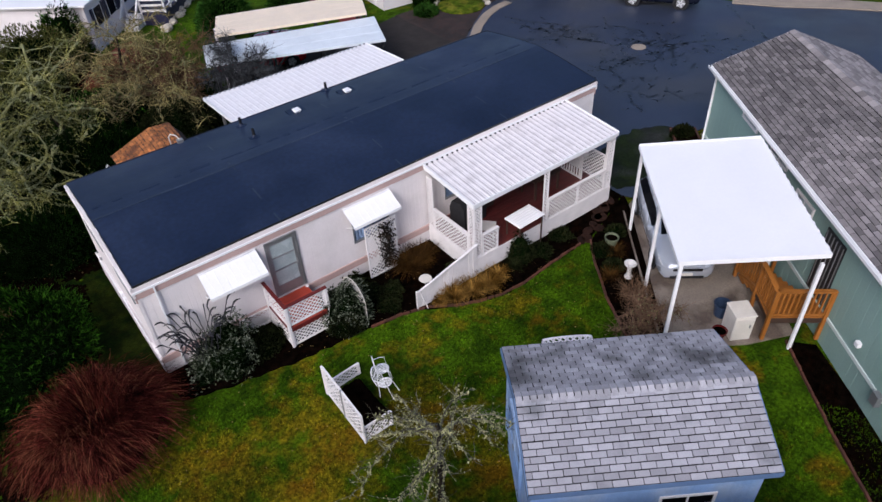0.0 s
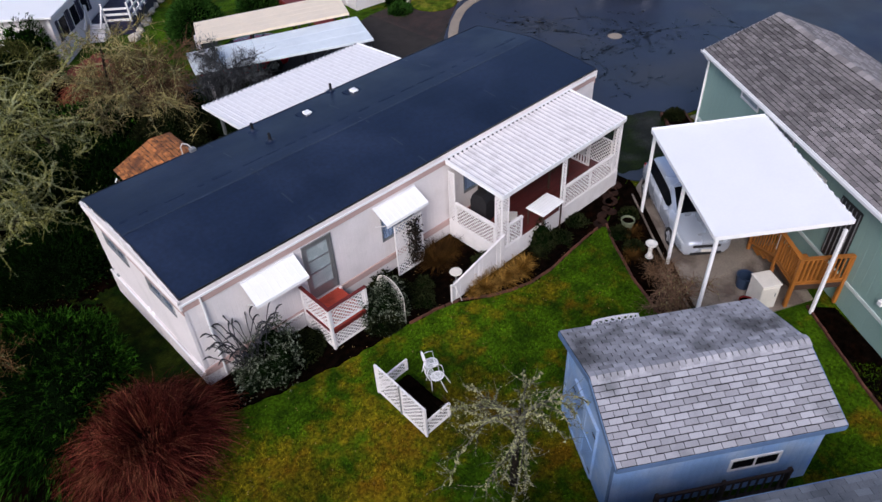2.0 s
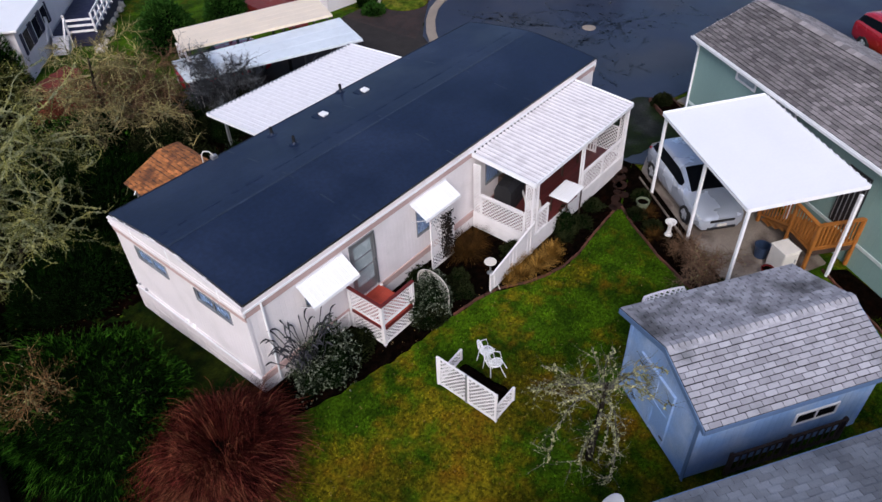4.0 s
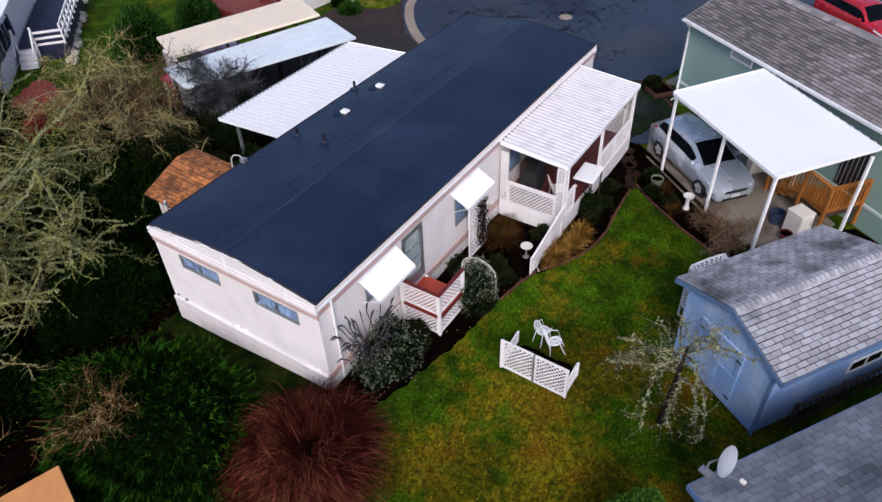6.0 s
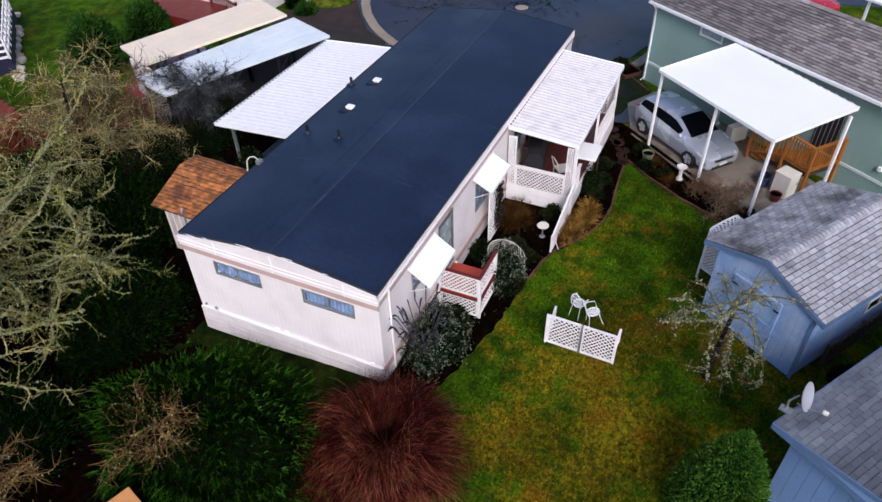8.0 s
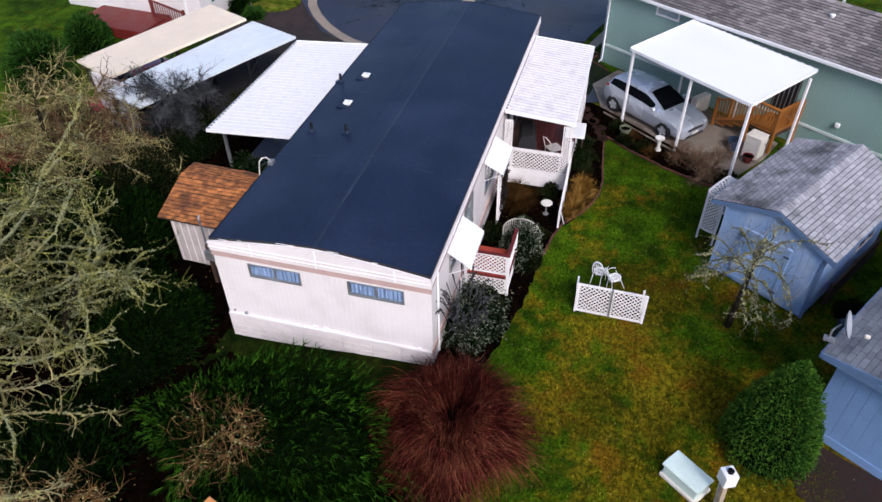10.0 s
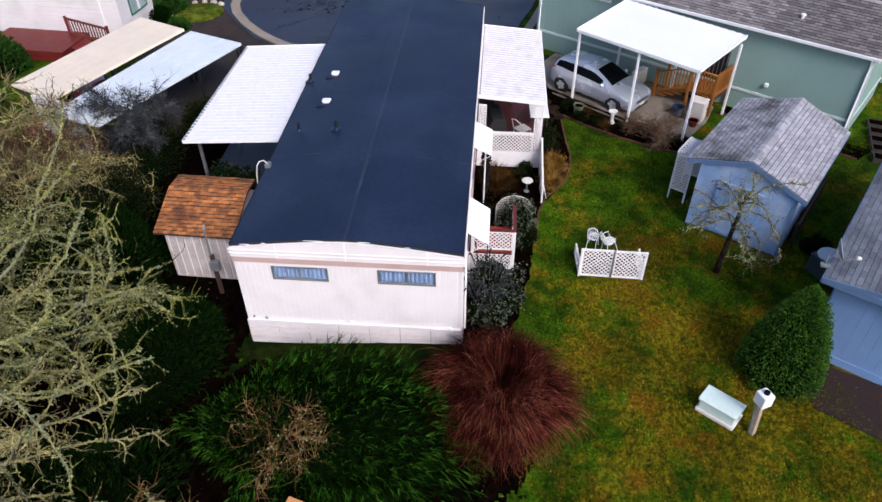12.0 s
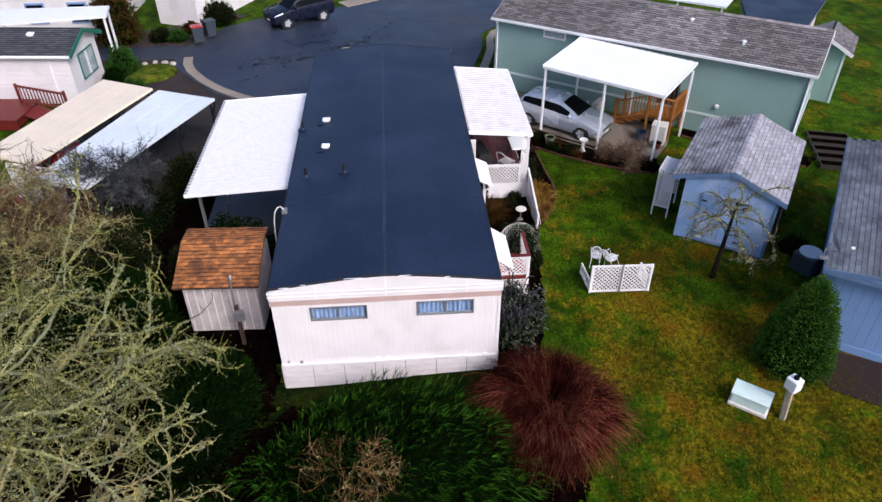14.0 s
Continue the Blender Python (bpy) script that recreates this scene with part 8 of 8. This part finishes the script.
# trees
bare_tree("lichened_tree", -1.4, 26.9, 3.6, 22, "spreading leafless tree covered in pale lichen", 81, fan=(-66, 62), shoot=1.15, tw_r=.0125, rise=.3, limb_len=6.9, twig=.62, trunk_r=.17, sub=3, lich=17, straight=.3, limb_z=(.25, 1), bend=.46, sag=.06, limb_r=.25, fork=1.4)
bare_tree("lichened_tree", 1.0, 27.4, 4.4, 18, "spreading leafless tree covered in pale lichen", 82, fan=(-82, 60), shoot=1.1, tw_r=.0125, rise=.15, limb_len=6.0, twig=.62, trunk_r=.16, sub=3, lich=17, straight=.28, limb_z=(.3, 1), bend=.46, sag=.06, limb_r=.25, fork=1.4)
bare_tree("lichened_tree", -4.9, 26.0, 2.9, 18, "low leafless tree covered in pale lichen", 83, fan=(-58, 65), shoot=1.1, tw_r=.012, limb_len=5.8, twig=.7, trunk_r=.14, sub=3, lich=12, straight=.3, limb_z=(.3, 1), bend=.42, sag=.05, limb_r=.28, limb_m=TAN_LICHEN, twig_m=TAN_TWIG, fork=1.35)
bare_tree("lichened_tree", .4, 24.8, 2.7, 16, "low leafless tree covered in pale lichen", 95, fan=(-62, 70), shoot=1.0, tw_r=.012, rise=.25, limb_len=3.5, twig=.7, trunk_r=.13, sub=3, lich=15, straight=.3, limb_z=(.4, 1), bend=.46, sag=.05, limb_r=.25, fork=1.4)
bare_tree("brown_bare_tree", 7.9, 27.3, 3.1, 22, "leafless tan-brown multi-branched small tree", 96, limb_len=2.2, twig=1.1, trunk_r=.08, sub=5, lich=4, limb_m=TAN_LICHEN, twig_m=TAN_TWIG, straight=.3, limb_z=(.25, 1), rise=.4, bend=.4, fork=1.2)
bare_tree("lichened_tree", 3.5, 26.0, 3.5, 22, "slender leafless tree covered in pale lichen", 89, towards=(-.3, -1), limb_len=3.0, twig=.8, trunk_r=.12, sub=4, lich=14, straight=.28, limb_z=(.35, 1), bend=.3, sag=.05, fork=1.2, rise=.25)
bare_tree("lichened_tree", 2.6, 31.0, 3.4, 18, "tangled leafless tree behind the hedge", 84, limb_len=2.9, twig=.9, trunk_r=.11, sub=4, lich=9, straight=.3, bark=LICHEN, limb_z=(.3, 1), rise=.15, bend=.3, fork=1.1)
bare_tree("lichened_tree", 3.6, 35.5, 2.6, 15, "tangled leafless tree by the far house", 91, limb_len=2.4, twig=.9, trunk_r=.1, sub=4, lich=7, straight=.25, bark=LICHEN, limb_z=(.25, 1), rise=.15, bend=.3)
mound("olive_shrub", 4.2, 37.4, 2.4, 1.8, 2.6, leafmat("olive_leaves", (.05, .058, .016), (.08, .082, .022)), 4200, .16, .04, "large olive-green shrub before the far house", seed=111, fan=3, lump=.35)
mound("house_shrub", 6.0, 38.5, 1.5, 1.3, 2.6, FROND, 2600, .2, .04, "dark green shrub against the far house", seed=113, fan=3, lump=.4, tip=FROND_TIP, tip_share=.2)
mound("olive_shrub", 0.2, 35.0, 3.2, 2.4, 2.2, leafmat("olive_dark_leaves", (.02, .026, .008), (.04, .044, .012)), 4200, .16, .04, "large dull olive shrub under the trees", seed=112, fan=3, lump=.35)
bare_tree("brown_bare_tree", 6.2, 28.6, 4.0, 28, "leafless tan-brown multi-branched small tree", 85, limb_len=2.3, twig=1.2, trunk_r=.09, sub=6, lich=3, limb_m=TAN_LICHEN, twig_m=TAN_TWIG, straight=.3, limb_z=(.25, 1), rise=.5, bend=.3, fork=1.1)
bare_tree("grey_twig_tree", 10.6, 27.1, 2.5, 24, "fine-twigged dark shrub tree beside the carport", 86, limb_len=1.9, twig=2.5, trunk_r=.05, sub=8, lich=16, tuft=leafmat("slate_small_leaves", (.04, .045, .045), (.10, .105, .11)), limb_m=leafmat("slate_grey_twigs", (.03, .031, .034), (.065, .066, .072)), tw_r=.0055, rise=.6, limb_r=.2)
mound("dark_shrub", 10.4, 26.5, 1.9, 1.1, 1.5, DULLLEAF, 2600, .1, .03, "dark evergreen shrub in front of the carport", seed=110, fan=3, inner=FROND_INNER)
mound("dark_shrub", 12.9, 25.6, 1.5, .8, 1.3, DULLLEAF, 2200, .1, .03, "dark evergreen shrub in front of the carport", seed=115, fan=3, inner=FROND_INNER)
mound("dark_shrub", 8.9, 27.9, 1.2, 1.1, 1.4, FROND_DARK, 2200, .1, .03, "dark evergreen shrub beside the leaf litter", seed=116, fan=3, inner=FROND_INNER)
bare_tree("pruned_apple_tree", 5.68, 6.74, 3.0, 17, "small pruned tree with dark trunk and drooping lichened branches", 87, limb_len=2.1, twig=.8, trunk_r=.082, sub=3, lich=11, tuft=GREY_TUFT, limb_z=(.55, 1.0), bend=.34, rise=.9, tw_r=.0065, sag=.2, straight=.03, limb_r=.32, fork=1.1, shoot=.75, limb_m=leafmat("grey_lichened_bark", (.05, .047, .037), (.15, .145, .11)))

# far greenery
mound("round_cedar", 13.6, 36.2, 1.5, 1.5, 2.6, CONIFER, 4000, .2, .05, "dark green bushy cedar behind the carports", "conifer", seed=90)
mound("round_cedar", 17.6, 36.8, 1.3, 1.1, 1.6, CONIFER, 2200, .2, .05, "dark green bushy cedar behind the carports", "conifer", seed=91)
mound("island_shrub", 25.2, 31.6, .85, .85, 1.5, CONIFER, 1800, .13, .035, "loose green shrub on the planted island", seed=92, lump=.4, spread=.7)
mound("island_shrub", 23.5, 31.5, .6, .5, 1.0, FROND, 1200, .13, .035, "green shrub under the gable window", seed=93, lump=.4, spread=.7)
mound("island_shrub", 22.9, 30.4, .7, .6, .6, CONIFER, 1200, .12, .035, "low green shrub by the white house", seed=94, lump=.4)
rr = random.Random(36)
for i in range(9):
    a = -.6 + i * .36
    single("edging_stone", Geo().lathe([(.15, 0), (.17, .08), (.1, .15), (.01, .16)], 8), ROCK, "pale round stone edging the mossy turf", "stone", group="island stones",
           m=pose(25.1 + 1.5 * math.cos(a), 30.1 + 1.5 * math.sin(a), .02, 0, 0, rr.uniform(0, 90)) @ Matrix.Diagonal((rr.uniform(.8, 1.4), rr.uniform(.7, 1.1), 1, 1)))
BRONZE = leafmat("bronze_brown_foliage", (.045, .024, .008), (.085, .048, .012), .7, .6)
mound("bronze_tree", 30.2, 33.2, 1.1, 1.3, 3.4, BRONZE, 3000, .2, .05, "tall bronze-brown shrubby tree by the drive", "tree", seed=97, lump=.35, spread=.7, tip=CONIFER, tip_share=.12)
mound("bed_shrub", 30.4, 30.9, .7, .6, .7, DULLLEAF, 900, .14, .04, "low shrub in the roadside bed", seed=98, lump=.4, group="roadside shrubs")
mound("bed_shrub", 30.3, 29.8, .6, .6, .55, CONIFER, 800, .14, .04, "low green shrub in the roadside bed", seed=99, lump=.4, group="roadside shrubs")
mound("bed_shrub", 31.8, 29.4, .7, .5, .6, STRAW_DARK, 800, .14, .04, "low brown shrub in the roadside bed", seed=101, lump=.4, group="roadside shrubs")
mound("roadside_shrub", 33.6, 28.2, 1.6, 1.2, 1.2, DULLLEAF, 1800, .18, .05, "dark roadside shrub by the kerb", seed=96)
mound("corner_shrub", 22.6, 13.1, .5, .4, .5, DULLLEAF, 900, .12, .035, "green shrub in the corner planter", seed=97)
mound("blue_house_shrub", 6.9, 3.35, .5, .5, .5, DULLLEAF, 500, .1, .03, "low dark shrub by the condenser", seed=98)

# ---- lawn blades and fallen leaves ----
LAWN = [(-6, 2.0), (1.6, 4.6), (2.6, 5.6), (7.0, 2.8), (13.0, -1), (16, -4), (18, -2), (12.8, 5.4), (12.5, 6.7), (14.4, 10.2), (14.9, 10.9), (11.8, 10.8), (10.3, 11.1), (9.0, 11.9), (4.8, 12.4), (1.9, 13.2), (1.2, 14.6), (-6, 14)]
rg = random.Random(100)
g = Geo()
made = 0
while made < 60000:
    x, y = rg.uniform(-6, 17), rg.uniform(-3, 14.5)
    if not inside((x, y), LAWN) or inside((x, y), SHRUBS) or inside((x, y), BED) or inside((x, y), BED2):
        continue
    if noise.noise(Vector((x * .9, y * .9, 3))) + rg.uniform(-.5, .5) < -.1:
        continue
    made += 1
    for _ in range(2):
        a = rg.uniform(0, 6.283)
        d = Vector((math.cos(a) * .8, math.sin(a) * .8, 1)).normalized()
        blade(g, Vector((x, y, 0)), d, rg.uniform(.05, .13), .02, Vector((-math.sin(a), math.cos(a), 0)), .3, 1)
single("lawn_grass", g, GRASSBLADE, "short mossy lawn grass", "grass", kind="stuff")
g = Geo()
for _ in range(1500):
    if rg.random() < .5:
        x, y = rg.uniform(-4, 13), rg.uniform(3, 14)
    else:
        x, y = rg.uniform(-6, 9), rg.uniform(20, 31)
    a, s = rg.uniform(0, 6.283), rg.uniform(.010, .028)
    z = .045 + rg.uniform(0, .03)
    c, q = math.cos(a) * s, math.sin(a) * s
    g.add([(x - c, y - q, z), (x + q * .6, y - c * .6, z + .012), (x + c, y + q, z), (x - q * .6, y + c * .6, z + .008)], [(0, 1, 2, 3)])
single("fallen_leaves", g, DEADLEAF, "scattered tan fallen leaves", "leaves", kind="stuff")
